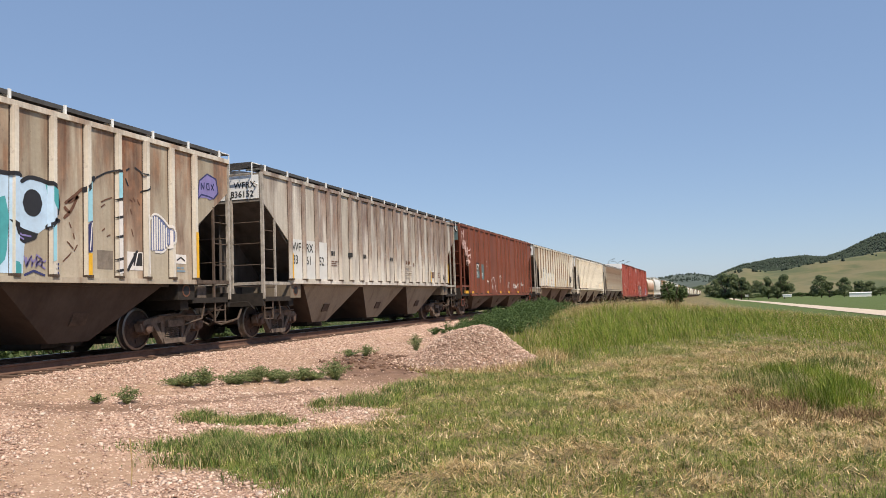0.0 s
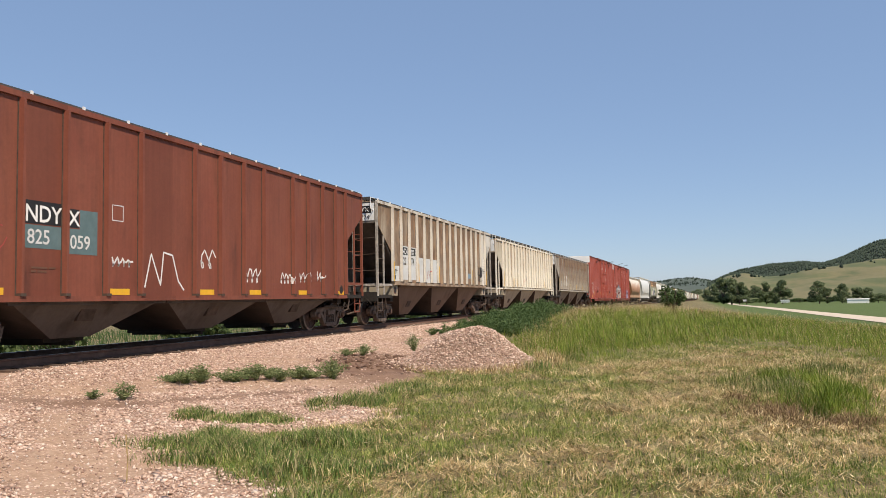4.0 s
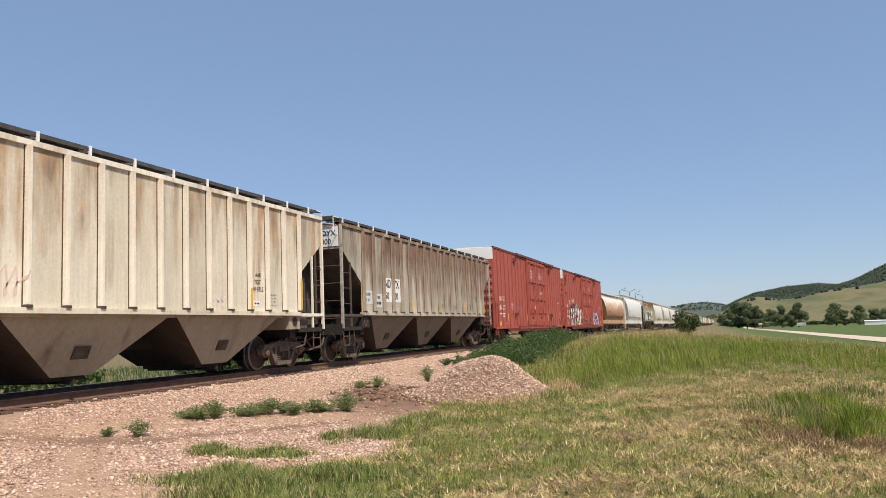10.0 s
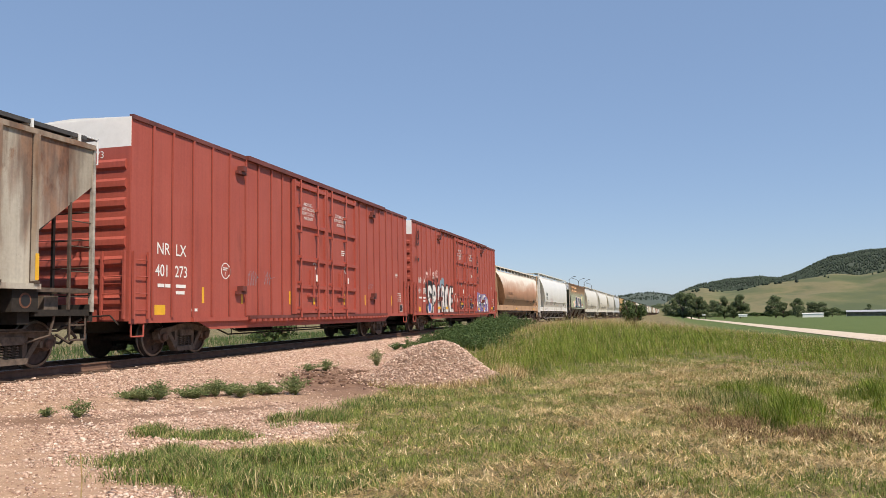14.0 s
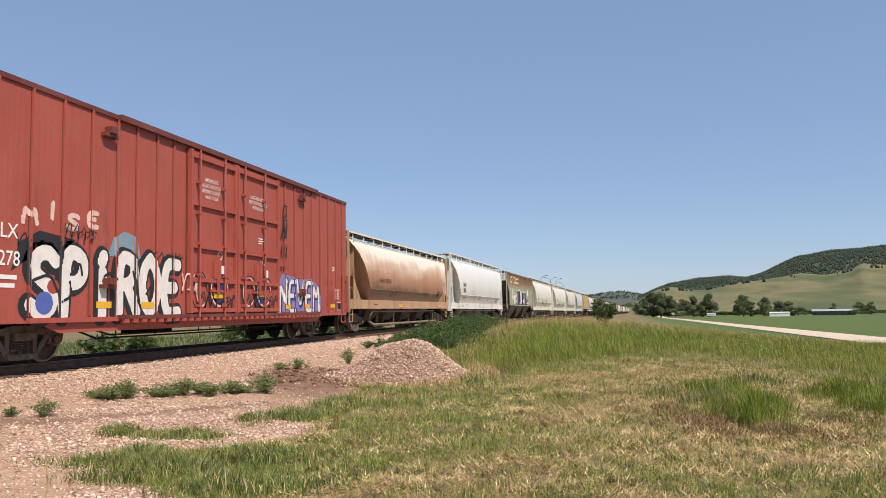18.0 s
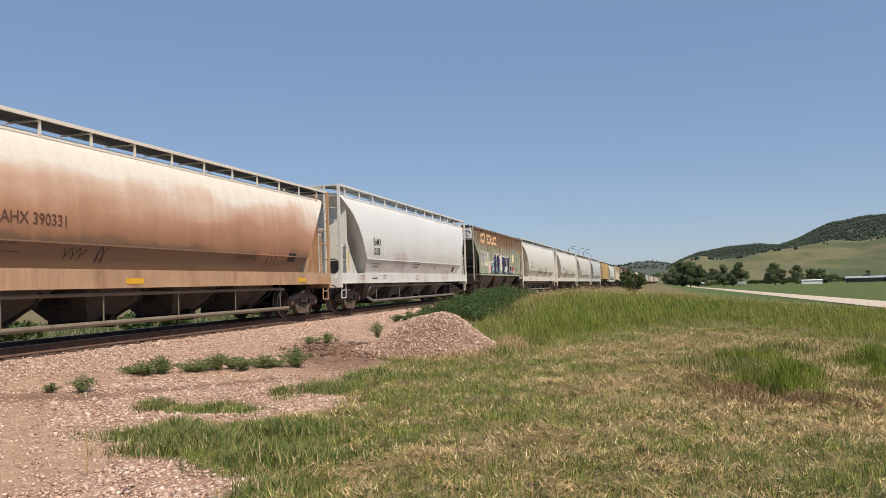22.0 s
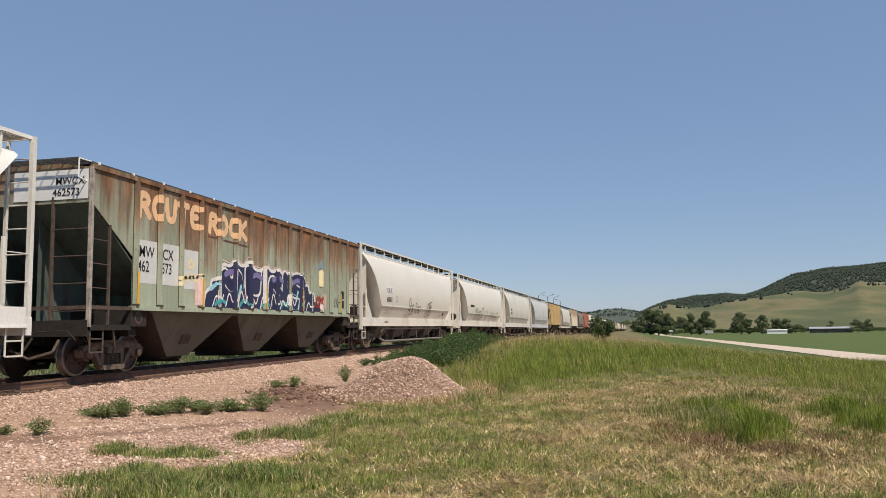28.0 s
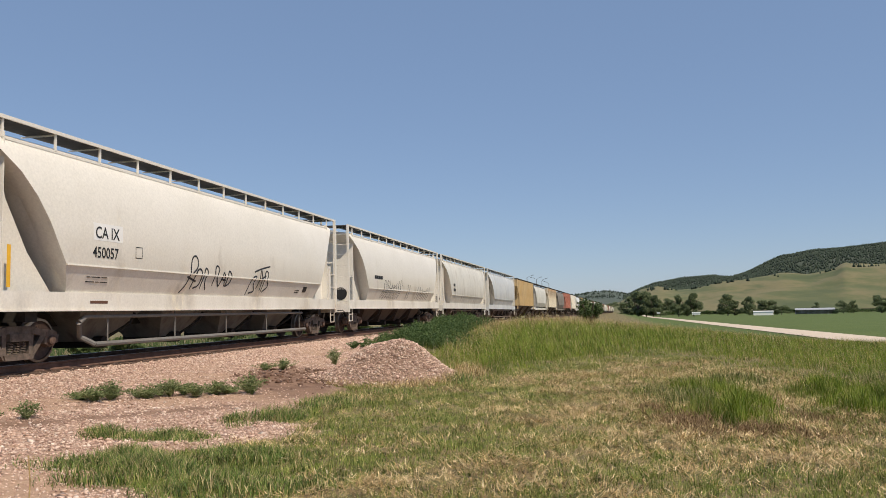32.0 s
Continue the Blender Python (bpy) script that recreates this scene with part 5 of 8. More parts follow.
def stone_cloud(name, x, y, z, size, mat, kind="stuff", label="", category="", parent=None):
    k = len(x)
    ax = rng.normal(size=(k, 3, 3))
    q, _ = np.linalg.qr(ax)
    s = size[:, None, None] * rng.uniform(0.55, 1.25, (k, 1, 3))
    v = OCTA[None] * rng.uniform(0.8, 1.3, (k, 5, 1)) * s
    v = np.einsum("kij,knj->kni", q, v)
    v[:, :, 2] *= 0.62
    v += np.stack([x, y, z + 0.25 * size], -1)[:, None, :]
    f = (OCTF[None] + 5 * np.arange(k)[:, None, None]).reshape(-1, 3)
    return raw(name, v.reshape(-1, 3), f, mat, kind, label, category, False, parent)


STONE = island("pink_quartzite_stone", [(0.0, (0.26, 0.155, 0.115)), (0.2, (0.44, 0.29, 0.22)), (0.5, (0.59, 0.415, 0.32)), (0.8, (0.69, 0.52, 0.42)), (0.97, (0.78, 0.65, 0.55)), (1.0, (0.24, 0.18, 0.15))], 0.85)


def scatter(n, x0, x1, y0, y1, power=1.0):
    return rng.uniform(x0, x1, n), y0 + (y1 - y0) * rng.uniform(0, 1, n) ** power


def lift(x, y):
    return ground_z(x, y) + 0.035 * lumps(x, y, 1.7) * (x > -9) + 0.012 * lumps(x, y, 7, 1)


sx, sy = scatter(250000, -14.6, -2.3, 3.6, 34.0, 1.6)
keep = (rng.uniform(0, 1, len(sx)) < gravel_amount(sx, sy) * (1 - 0.985 * mud_amount(sx, sy)) * np.clip(1.0 - 0.72 * dirt_amount(sx, sy), 0.25, 1))
keep &= (sx > -0.86 * sy - 2.0)
sx, sy = sx[keep], sy[keep]
stone_cloud("ballast_stones", sx, sy, lift(sx, sy), np.clip(rng.lognormal(-4.15, 0.42, len(sx)), 0.006, 0.042) * (1 - 0.35 * dirt_amount(sx, sy)) * np.clip(0.9 + 0.012 * sy, 0, 1.3), STONE, "stuff", "loose pinkish crushed stones beside the track", "gravel")
bx, by = scatter(14000, -16.0, -8.6, 28.0, 95.0)
bx = bx + track_x(by) - TRACK_X
stone_cloud("ballast_stones", bx, by, ground_z(bx, by), rng.uniform(0.03, 0.06, len(bx)), STONE, "stuff", "pinkish ballast stones along the far track", "gravel")

# heap of stones
mound = thing("gravel_mound", "low heap of pinkish gravel with a dry grass skirt", "gravel heap")
MX, MY, MR = -4.85, 17.0, 1.22


def mound_h(x, y):
    d = np.hypot((x - MX) / 1.12, (y - MY) / 1.25) / MR
    a = 0.76 * np.exp(-(d * 1.32) ** 2.6)
    b = 0.4 * np.exp(-(np.hypot(x - MX - 0.8, y - MY + 0.1) / 0.7) ** 2)
    return a + b * 0.5


u, v = np.meshgrid(np.linspace(-2.6, 2.8, 44), np.linspace(-2.6, 2.6, 44))
hx, hy = MX + u, MY + v
hz = ground_z(hx, hy) + mound_h(hx, hy) - 0.03 + 0.02 * lumps(hx, hy, 5) - 0.2 * (1 - smooth01(0.0, 0.07, mound_h(hx, hy)))
k = np.arange(44 * 44).reshape(44, 44)
raw("gravel_base", np.stack([hx, hy, hz], -1).reshape(-1, 3), np.stack([k[:-1, :-1], k[:-1, 1:], k[1:, 1:], k[1:, :-1]], -1).reshape(-1, 4), plain("heap_grit", (0.3, 0.2, 0.145), 0.95, 0, 0.45, 30), "", "", "", True, mound)
hx, hy = scatter(21000, MX - 1.9, MX + 2.1, MY - 2.0, MY + 1.8)
keep = rng.uniform(0, 1, len(hx)) < np.clip(mound_h(hx, hy) * 4, 0, 1)
hx, hy = hx[keep], hy[keep]
stone_cloud("loose_gravel", hx, hy, ground_z(hx, hy) + mound_h(hx, hy), np.clip(rng.lognormal(-3.9, 0.38, len(hx)), 0.01, 0.045), STONE, "stuff", "", "", mound)
# clods of dark earth beside the heap
ex, ey = scatter(700, -8.0, -5.3, 13.2, 18.6)
keep = (mud_amount(ex, ey) > 0.55) & (rng.uniform(0, 1, len(ex)) < smooth01(14.2, 15.6, ey) + 0.08) & (gravel_amount(ex, ey) > 0.3)
ex, ey = ex[keep], ey[keep]
stone_cloud("earth_clods", ex, ey, lift(ex, ey) - 0.012, np.clip(rng.lognormal(-3.4, 0.6, len(ex)), 0.012, 0.12), plain("dark_earth", (0.15, 0.086, 0.057), 0.95, 0, 0.4, 12), "stuff", "broken clods of dark brown earth", "earth")

# ---- ties ----
tie_mesh = mesh_of(boxes((-1.3, 1.3, -0.115, 0.115, -0.35, -0.165)), TIE, "tie")
far_ties = bmesh.new()
for k in range(300):
    y = -8 + 0.5 * k
    part("tie", tie_mesh, None, track, "", pose(float(track_x(y)) + random.uniform(-0.06, 0.06), y + random.uniform(-0.03, 0.03), float(track_z(y)), 0, 0, random.uniform(-1.5, 1.5)))
for k in range(700):
    y = 142 + 0.55 * k
    x, z = float(track_x(y)), float(track_z(y))
    box(far_ties, x - 1.3, x + 1.3, y - 0.115, y + 0.115, z - 0.35, z - 0.165)
tagged(part("far_ties", far_ties, TIE, track), "", "", "", "stuff")

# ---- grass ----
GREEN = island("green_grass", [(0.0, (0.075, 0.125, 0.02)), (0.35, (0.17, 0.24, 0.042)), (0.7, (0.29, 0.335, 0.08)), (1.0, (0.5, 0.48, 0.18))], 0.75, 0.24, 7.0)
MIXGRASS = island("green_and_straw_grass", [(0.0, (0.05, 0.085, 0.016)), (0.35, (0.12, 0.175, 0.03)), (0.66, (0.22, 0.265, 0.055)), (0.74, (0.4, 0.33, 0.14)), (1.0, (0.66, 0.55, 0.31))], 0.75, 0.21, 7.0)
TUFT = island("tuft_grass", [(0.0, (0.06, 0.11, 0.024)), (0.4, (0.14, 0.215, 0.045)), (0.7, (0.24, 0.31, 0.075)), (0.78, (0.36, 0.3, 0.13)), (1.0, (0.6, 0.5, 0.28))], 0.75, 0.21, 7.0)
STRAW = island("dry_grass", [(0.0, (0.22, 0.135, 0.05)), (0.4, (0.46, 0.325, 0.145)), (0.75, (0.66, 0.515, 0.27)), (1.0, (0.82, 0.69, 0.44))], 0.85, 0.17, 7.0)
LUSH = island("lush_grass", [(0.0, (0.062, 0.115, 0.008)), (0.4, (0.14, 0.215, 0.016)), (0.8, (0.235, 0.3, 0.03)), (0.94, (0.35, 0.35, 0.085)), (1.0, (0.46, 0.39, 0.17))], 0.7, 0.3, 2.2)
WEED = island("weed_leaf", [(0.0, (0.08, 0.125, 0.04)), (0.5, (0.17, 0.22, 0.08)), (1.0, (0.33, 0.35, 0.17))], 0.75, 0.3)
THICKLEAF = island("thicket_leaf", [(0.0, (0.04, 0.08, 0.024)), (0.5, (0.075, 0.13, 0.038)), (1.0, (0.13, 0.19, 0.06))], 0.8, 0.3)
BUSHLEAF = island("bush_leaf", [(0.0, (0.03, 0.06, 0.02)), (0.5, (0.06, 0.1, 0.03)), (1.0, (0.12, 0.165, 0.05))], 0.75, 0.3)
TREELEAF = island("tree_leaf", [(0.0, (0.07, 0.1, 0.05)), (0.5, (0.125, 0.165, 0.075)), (1.0, (0.2, 0.24, 0.11))], 0.8, 0.3)
PINE = island("pine_needle", [(0.0, (0.014, 0.025, 0.016)), (0.5, (0.023, 0.04, 0.025)), (1.0, (0.038, 0.058, 0.034))], 0.9)
BARK = plain("bark", (0.11, 0.08, 0.06), 0.95, 0, 0.4, 4)


def blades(name, x, y, h, w, lean, mat, label="", category="grass", base=None, kind="stuff", parent=None, simple=False, heading=None):
    k = len(x)
    a = rng.uniform(0, 2 * math.pi, k)
    side = np.stack([np.cos(a), np.sin(a), np.zeros(k)], -1) * w[:, None]
    b = rng.uniform(0, 2 * math.pi, k) if heading is None else heading
    if heading is not None and simple:
        side = np.stack([-np.sin(b), np.cos(b), np.zeros(k)], -1) * w[:, None]
    push = np.stack([np.cos(b), np.sin(b), np.zeros(k)], -1) * (h * lean)[:, None]
    z = lift(x, y) if base is None else base
    root = np.stack([x, y, z - 0.02], -1)
    mid = root + push * 0.35 + np.stack([np.zeros(k), np.zeros(k), h * 0.6 * np.sqrt(np.clip(1 - (lean * 0.5) ** 2, 0.1, 1))], -1)
    tip = root + push + np.stack([np.zeros(k), np.zeros(k), h * np.sqrt(np.clip(1 - lean**2, 0.02, 1))], -1)
    if simple:
        f = np.array([(0, 1, 2)])[None] + 3 * np.arange(k)[:, None, None]
        return raw(name, np.stack([root - side, root + side, tip], 1).reshape(-1, 3), f.reshape(-1, 3), mat, kind, label, category, False, parent)
    v = np.stack([root - side, root + side, mid - side * 0.7, mid + side * 0.7, tip], 1)
    f = np.array([(0, 1, 3), (0, 3, 2), (2, 3, 4)])[None] + 5 * np.arange(k)[:, None, None]
    return raw(name, v.reshape(-1, 3), f.reshape(-1, 3), mat, kind, label, category, False, parent)


def dryness(x, y):
    d = 0.25 + 0.42 * np.exp(-((x - 0.7) / 2.3) ** 2 - ((y - 12.5) / 4.5) ** 2) + 0.35 * np.exp(-((x - 2.2) / 2.5) ** 2 - ((y - 22.5) / 2.6) ** 2)
    d = d - 0.45 * np.exp(-((x + 3.9) / 1.2) ** 2 - ((y - 7.3) / 1.0) ** 2) - 0.25 * np.exp(-((x + 2.6) / 1.3) ** 2 - ((y - 11.5) / 3.5) ** 2) + 0.22 * np.exp(-((x + 1.5) / 1.1) ** 2 - ((y - 7.2) / 0.8) ** 2)
    return np.clip(d + 0.42 * lumps(x, y, 1.1, 2) + 0.3 * lumps(x, y, 3.3, 4), 0.03, 0.97)


def tall_zone(x, y):
    """1 inside the unmown grass behind the trodden strip."""
    edge = np.interp(x, [-9, -5, -3.3, -2.3, -1.3, 0.2, 1.6, 3.0, 4.2, 5.2, 7, 12, 20], [19.5, 19.3, 16.2, 17.5, 19.2, 20.6, 21.6, 19.5, 17.5, 14.2, 12.5, 12, 12])
    return smooth01(-0.5, 1.2, y - edge + 0.6 * lumps(x, y, 1.9, 6))


gxx, gyy = scatter(900000, -7.5, 12.0, 3.6, 26.0, 1.6)
ok = (np.abs(gxx) < 0.72 * gyy + 2.5) & (rng.uniform(0, 1, len(gxx)) > gravel_amount(gxx, gyy) * 1.15) & (tall_zone(gxx, gyy) < 0.7)
bald = np.clip(0.8 + 0.45 * lumps(gxx, gyy, 2.1, 8) + 0.2 * lumps(gxx, gyy, 5.5, 9), 0.12, 1)
ok &= rng.uniform(0, 1, len(gxx)) < bald
gxx, gyy = gxx[ok], gyy[ok]
dry = rng.uniform(0, 1, len(gxx)) < dryness(gxx, gyy)
hgt = rng.uniform(0.025, 0.1, len(gxx)) * np.clip(0.9 + 0.5 * lumps(gxx, gyy, 2.7, 1), 0.5, 1.5)
g = ~dry
blades("short_grass", gxx[g], gyy[g], hgt[g] * 1.15, rng.uniform(0.004, 0.008, g.sum()), rng.uniform(0.1, 0.9, g.sum()), GREEN, "short green grass blades", "grass", simple=True)
blades("dry_grass", gxx[dry], gyy[dry], hgt[dry] * 1.3, rng.uniform(0.004, 0.0075, dry.sum()), rng.uniform(0.75, 0.998, dry.sum()), STRAW, "trodden straw-coloured dry grass", "grass", simple=True)

wx, wy = scatter(26000, -6.5, 11.0, 3.8, 25.0, 1.5)
lx, ly = np.repeat(wx, 11) + rng.normal(0, 0.08, 286000), np.repeat(wy, 11) + rng.normal(0, 0.08, 286000)
ok = (np.abs(lx) < 0.72 * ly + 2.5) & (gravel_amount(lx, ly) < 0.6) & (np.repeat(rng.uniform(0, 1, 26000), 11) < np.clip((dryness(lx, ly) - 0.12) * 1.6, 0.12, 1)) & (tall_zone(lx, ly) < 0.8)
lx, ly = lx[ok], ly[ok]
blades("straw_litter", lx, ly, rng.uniform(0.03, 0.14, len(lx)), rng.uniform(0.003, 0.0065, len(lx)), rng.uniform(0.975, 0.9995, len(lx)), STRAW, "flattened straw lying over the ground", "dry grass", lift(lx, ly) + rng.uniform(0.02, 0.08, len(lx)), simple=True)

# mats of straw lying one way, and small green tussocks
def bunches(n, per, x0, x1, y0, y1, power, spread_):
    cx, cy = scatter(n, x0, x1, y0, y1, power)
    ok = (np.abs(cx) < 0.72 * cy + 2.0) & (gravel_amount(cx, cy) < 0.35) & (tall_zone(cx, cy) < 0.5)
    cx, cy = cx[ok], cy[ok]
    r = np.repeat(spread_ * rng.uniform(0.5, 1.5, len(cx)), per)
    return cx, cy, np.repeat(cx, per) + r * rng.normal(0, 1, len(r)), np.repeat(cy, per) + r * rng.normal(0, 1, len(r))


cx_, cy_, qx, qy = bunches(5600, 46, -6.0, 11.0, 3.7, 25.0, 1.45, 0.13)
sel = np.repeat(rng.uniform(0, 1, len(cx_)) < np.clip(dryness(cx_, cy_) * 1.3 + 0.1, 0.15, 1), 46)
head = np.repeat(rng.uniform(0, 2 * math.pi, len(cx_)), 46) + rng.normal(0, 0.8, len(qx))
qx, qy, head = qx[sel], qy[sel], head[sel]
blades("straw_mat", qx, qy, rng.uniform(0.04, 0.16, len(qx)), rng.uniform(0.003, 0.0065, len(qx)), rng.uniform(0.85, 0.999, len(qx)), STRAW, "mats of bright straw pressed over the grass", "dry grass", lift(qx, qy) + rng.uniform(0.02, 0.09, len(qx)), simple=True, heading=head)
cx_, cy_, qx, qy = bunches(6800, 34, -6.0, 11.0, 3.7, 25.0, 1.45, 0.07)
sel = np.repeat(rng.uniform(0, 1, len(cx_)) > np.clip(dryness(cx_, cy_) * 0.95, 0, 0.8), 34)
qx, qy = qx[sel], qy[sel]
blades("grass_tussocks", qx, qy, rng.uniform(0.06, 0.17, len(qx)) * np.repeat(rng.uniform(0.6, 1.2, len(cx_)), 34)[sel], rng.uniform(0.003, 0.006, len(qx)), rng.uniform(0.1, 0.85, len(qx)), GREEN, "small green tussocks in trodden grass", "grass", simple=True)

# low tufts creeping onto the stones
for cx, cy, n, hh, rx_t, ry_t in ((-5.95, 8.85, 2600, 0.15, 0.5, 0.32), (-5.35, 9.1, 2000, 0.14, 0.5, 0.3), (-5.0, 7.5, 3600, 0.17, 0.5, 0.5), (-4.5, 7.0, 5200, 0.19, 0.8, 0.5), (-3.9, 7.9, 3000, 0.17, 0.7, 0.4), (-4.75, 10.9, 2200, 0.19, 0.4, 0.5), (-5.25, 10.5, 700, 0.13, 0.25, 0.2), (-4.6, 12.4, 2000, 0.2, 0.5, 0.7), (-3.3, 6.4, 2600, 0.17, 0.7, 0.5), (-5.7, 7.2, 450, 0.11, 0.4, 0.35), (-3.9, 14.0, 900, 0.16, 0.8, 0.5), (-2.9, 16.0, 900, 0.24, 0.5, 0.6), (-2.9, 5.4, 1500, 0.14, 0.5, 0.4)):
    n = int(0.75 * n)
    hh = 1.25 * hh
    # a dozen small bunches spread about the middle
    bunch = rng.integers(0, 14, n)
    bxx, byy = rng.normal(0, 0.55, 14)[bunch], rng.normal(0, 0.55, 14)[bunch]
    u_, v_ = bxx + rng.normal(0, 0.24, n), byy + rng.normal(0, 0.24, n)
    rr = np.clip(np.hypot(u_, v_), 0, 1.3)
    px, py = rx_t * u_, ry_t * v_ + 0.12 * rx_t * u_
    zc = float(lift(np.array(cx), np.array(cy)))
    ob = blades("grass_tuft", px, py, hh * rng.uniform(0.4, 1.3, n) * (1.05 - 0.4 * rr), rng.uniform(0.003, 0.006, n), rng.uniform(0.2, 0.93, n), TUFT, "low tuft of green grass in the gravel", "grass tuft", lift(px + cx, py + cy) - zc)
    ob.matrix_basis = pose(cx, cy, zc)
    tagged(ob, group="grass tufts in the gravel")

# unmown grass
tx_, ty_ = scatter(190000, -11.0, 34.0, 12.0, 60.0, 1.2)
mx_, my_ = scatter(170000, -5.0, 11.0, 12.0, 34.0, 1.1)
tx_, ty_ = np.concatenate([tx_, mx_]), np.concatenate([ty_, my_])
ok = (rng.uniform(0, 1, len(tx_)) < tall_zone(tx_, ty_)) & (tx_ > track_x(ty_) + 5.2) & (np.abs(tx_ + 0.05 * ty_) < 0.62 * ty_) & ((tx_ < 9) | (ty_ < 36))
tx_, ty_ = tx_[ok], ty_[ok]
strawish = rng.uniform(0, 1, len(tx_)) < np.clip(0.03 + 0.14 * lumps(tx_, ty_, 0.8, 3) + 0.12 * lumps(tx_, ty_, 2.6, 5) + 0.25 * np.exp(-((tx_ + 4.4) / 0.9) ** 2) + 0.08 * smooth01(1, 4, tx_) + 0.55 * np.exp(-((tx_ + 4) / 3.0) ** 2) * smooth01(26, 40, ty_) + 0.78 * smooth01(28, 42, ty_), 0.03, 0.85)
th = rng.uniform(0.2, 0.52, len(tx_)) * np.clip(0.9 + 0.35 * lumps(tx_, ty_, 0.9, 7) + 0.35 * lumps(tx_, ty_, 2.9, 3), 0.35, 1.5)
th = th * np.interp(tx_, [-4.5, -3, -1.5, 0.5, 3, 8], [0.9, 1.35, 1.2, 0.85, 0.7, 0.75])
th = th * (0.35 + 0.65 * tall_zone(tx_, ty_ - 2.2))
tw = rng.uniform(0.002, 0.005, len(tx_)) * np.clip(ty_ / 24, 0.8, 2.0)
wind = rng.normal(2.6, 0.9, len(tx_))
g = ~strawish
blades("tall_grass", tx_[g], ty_[g], th[g], tw[g], rng.uniform(0.1, 0.8, g.sum()), LUSH, "tall lush green meadow grass", "grass", heading=wind[g])
blades("seed_grass", tx_[strawish], ty_[strawish], th[strawish] * 1.12, tw[strawish] * 0.8, rng.uniform(0.05, 0.6, strawish.sum()), STRAW, "tall grass gone to straw-coloured seed", "grass")

# grass on the far side of the track
fx, fy = scatter(14000, -34.0, -16.4, 13.0, 80.0)
blades("trackside_grass", fx + track_x(fy) - TRACK_X, fy, rng.uniform(0.15, 0.5, len(fx)), rng.uniform(0.01, 0.02, len(fx)), rng.uniform(0.1, 0.6, len(fx)), THICKLEAF, "rough green grass behind the track", "grass", ground_z(fx + track_x(fy) - TRACK_X, fy))


# ---- leafy plants ----
def plant_arrays(cx, cy, cz, height, width, stems, leaves, leaf, r):
    """Stems that spread from the root, with small pointed leaves along them. Gives vertices and triangles."""
    V, F = [], []
    for _ in range(stems):
        a, sp = r.uniform(0, 2 * math.pi), r.uniform(0.15, 1.0)
        tipv = np.array([math.cos(a) * width * 0.5 * sp, math.sin(a) * width * 0.5 * sp, height * r.uniform(0.55, 1.0) * (1.1 - 0.45 * sp)])
        w = np.array([-math.sin(a), math.cos(a), 0]) * 0.006
        b = len(V)
        V += [-w, w, tipv]
        F.append((b, b + 1, b + 2))
        for _ in range(leaves):
            u = r.uniform(0.15, 1.0)
            p = tipv * u + np.array([0, 0, 0.1 * height * math.sin(u * 3)])
            d = r.normal(size=3)
            d[2] = abs(d[2]) * 0.6
            d = d / np.linalg.norm(d) * leaf * r.uniform(0.6, 1.3)
            q = np.cross(d, r.normal(size=3))
            q = q / (np.linalg.norm(q) + 1e-9) * leaf * 0.16
            b = len(V)
            V += [p, p + d * 0.5 + q, p + d, p + d * 0.5 - q]
            F += [(b, b + 1, b + 2), (b, b + 2, b + 3)]
    return np.array(V) + np.array([cx, cy, cz]), np.array(F)


def weed(x, y, height, width, stems=40, leaves=18, leaf=0.05, label="leafy green weed growing in the gravel", mat=None, name="weed", group="weeds in the gravel"):
    z = float(lift(np.array(x), np.array(y))) + (float(mound_h(x, y)) if abs(x - MX) < 2 and abs(y - MY) < 2 else 0)
    v, f = plant_arrays(0, 0, 0, height, width, stems, leaves, leaf, rng)
    ob = raw(name, v, f, mat or WEED, "", label, "weed" if name == "weed" else name, False)
    ob.matrix_basis = pose(x, y, z - 0.01)
    if group:
        tagged(ob, group=group)
    return ob


for k in range(15):
    f = k / 14
    weed(-8.3 + 2.0 * f + random.uniform(-0.12, 0.12), 11.15 + 2.05 * f + random.uniform(-0.2, 0.2), random.uniform(0.14, 0.4), random.uniform(0.4, 0.95), random.choice((30, 44, 60)))
weed(-7.72, 9.28, 0.26, 0.45, 30)
weed(-8.1, 9.1, 0.14, 0.26, 16)
weed(-6.75, 18.8, 0.5, 0.5, 46, 20)
weed(-7.6, 17.55, 0.3, 0.75, 50)
weed(-7.9, 17.2, 0.2, 0.7, 40)
# dry skirt round the heap
ka = rng.uniform(-2.4, 0.9, 2600)
kr = rng.uniform(1.25, 1.75, 2600)
kx, ky = MX + 0.25 + kr * 1.12 * np.cos(ka), MY + kr * 1.2 * np.sin(ka)
blades("heap_skirt", kx, ky, rng.uniform(0.06, 0.42, 2600) * np.clip(0.5 + 0.5 * np.cos(ka - 0.3), 0.25, 1), rng.uniform(0.003, 0.006, 2600), rng.uniform(0.2, 0.9, 2600), STRAW, "dry straw skirt at the foot of the gravel heap", "dry grass", ground_z(kx, ky) + 0.6 * mound_h(kx, ky))

# thicket of tall weeds beside the mound
VV, FF, off = [], [], 0
for k in range(420):
    y = rng.uniform(24.0, 38.0)
    mid_x = -6.3 - 0.05 * (y - 27)
    x = float(np.clip(rng.normal(mid_x, 0.9), -8.1, -3.9))
    hh = rng.uniform(0.4, 0.8) * (0.75 if y < 25 else 1.0) * max(0.45, 1.05 - 0.3 * abs(x - mid_x))
    v, f = plant_arrays(x, y, float(ground_z(x, y)), hh, 0.6, 10, 15, 0.09, rng)
    VV.append(v)
    FF.append(f + off)
    off += len(v)
raw("weed_thicket", np.concatenate(VV), np.concatenate(FF), THICKLEAF, "stuff", "dense dark green weeds beside the track", "weeds")

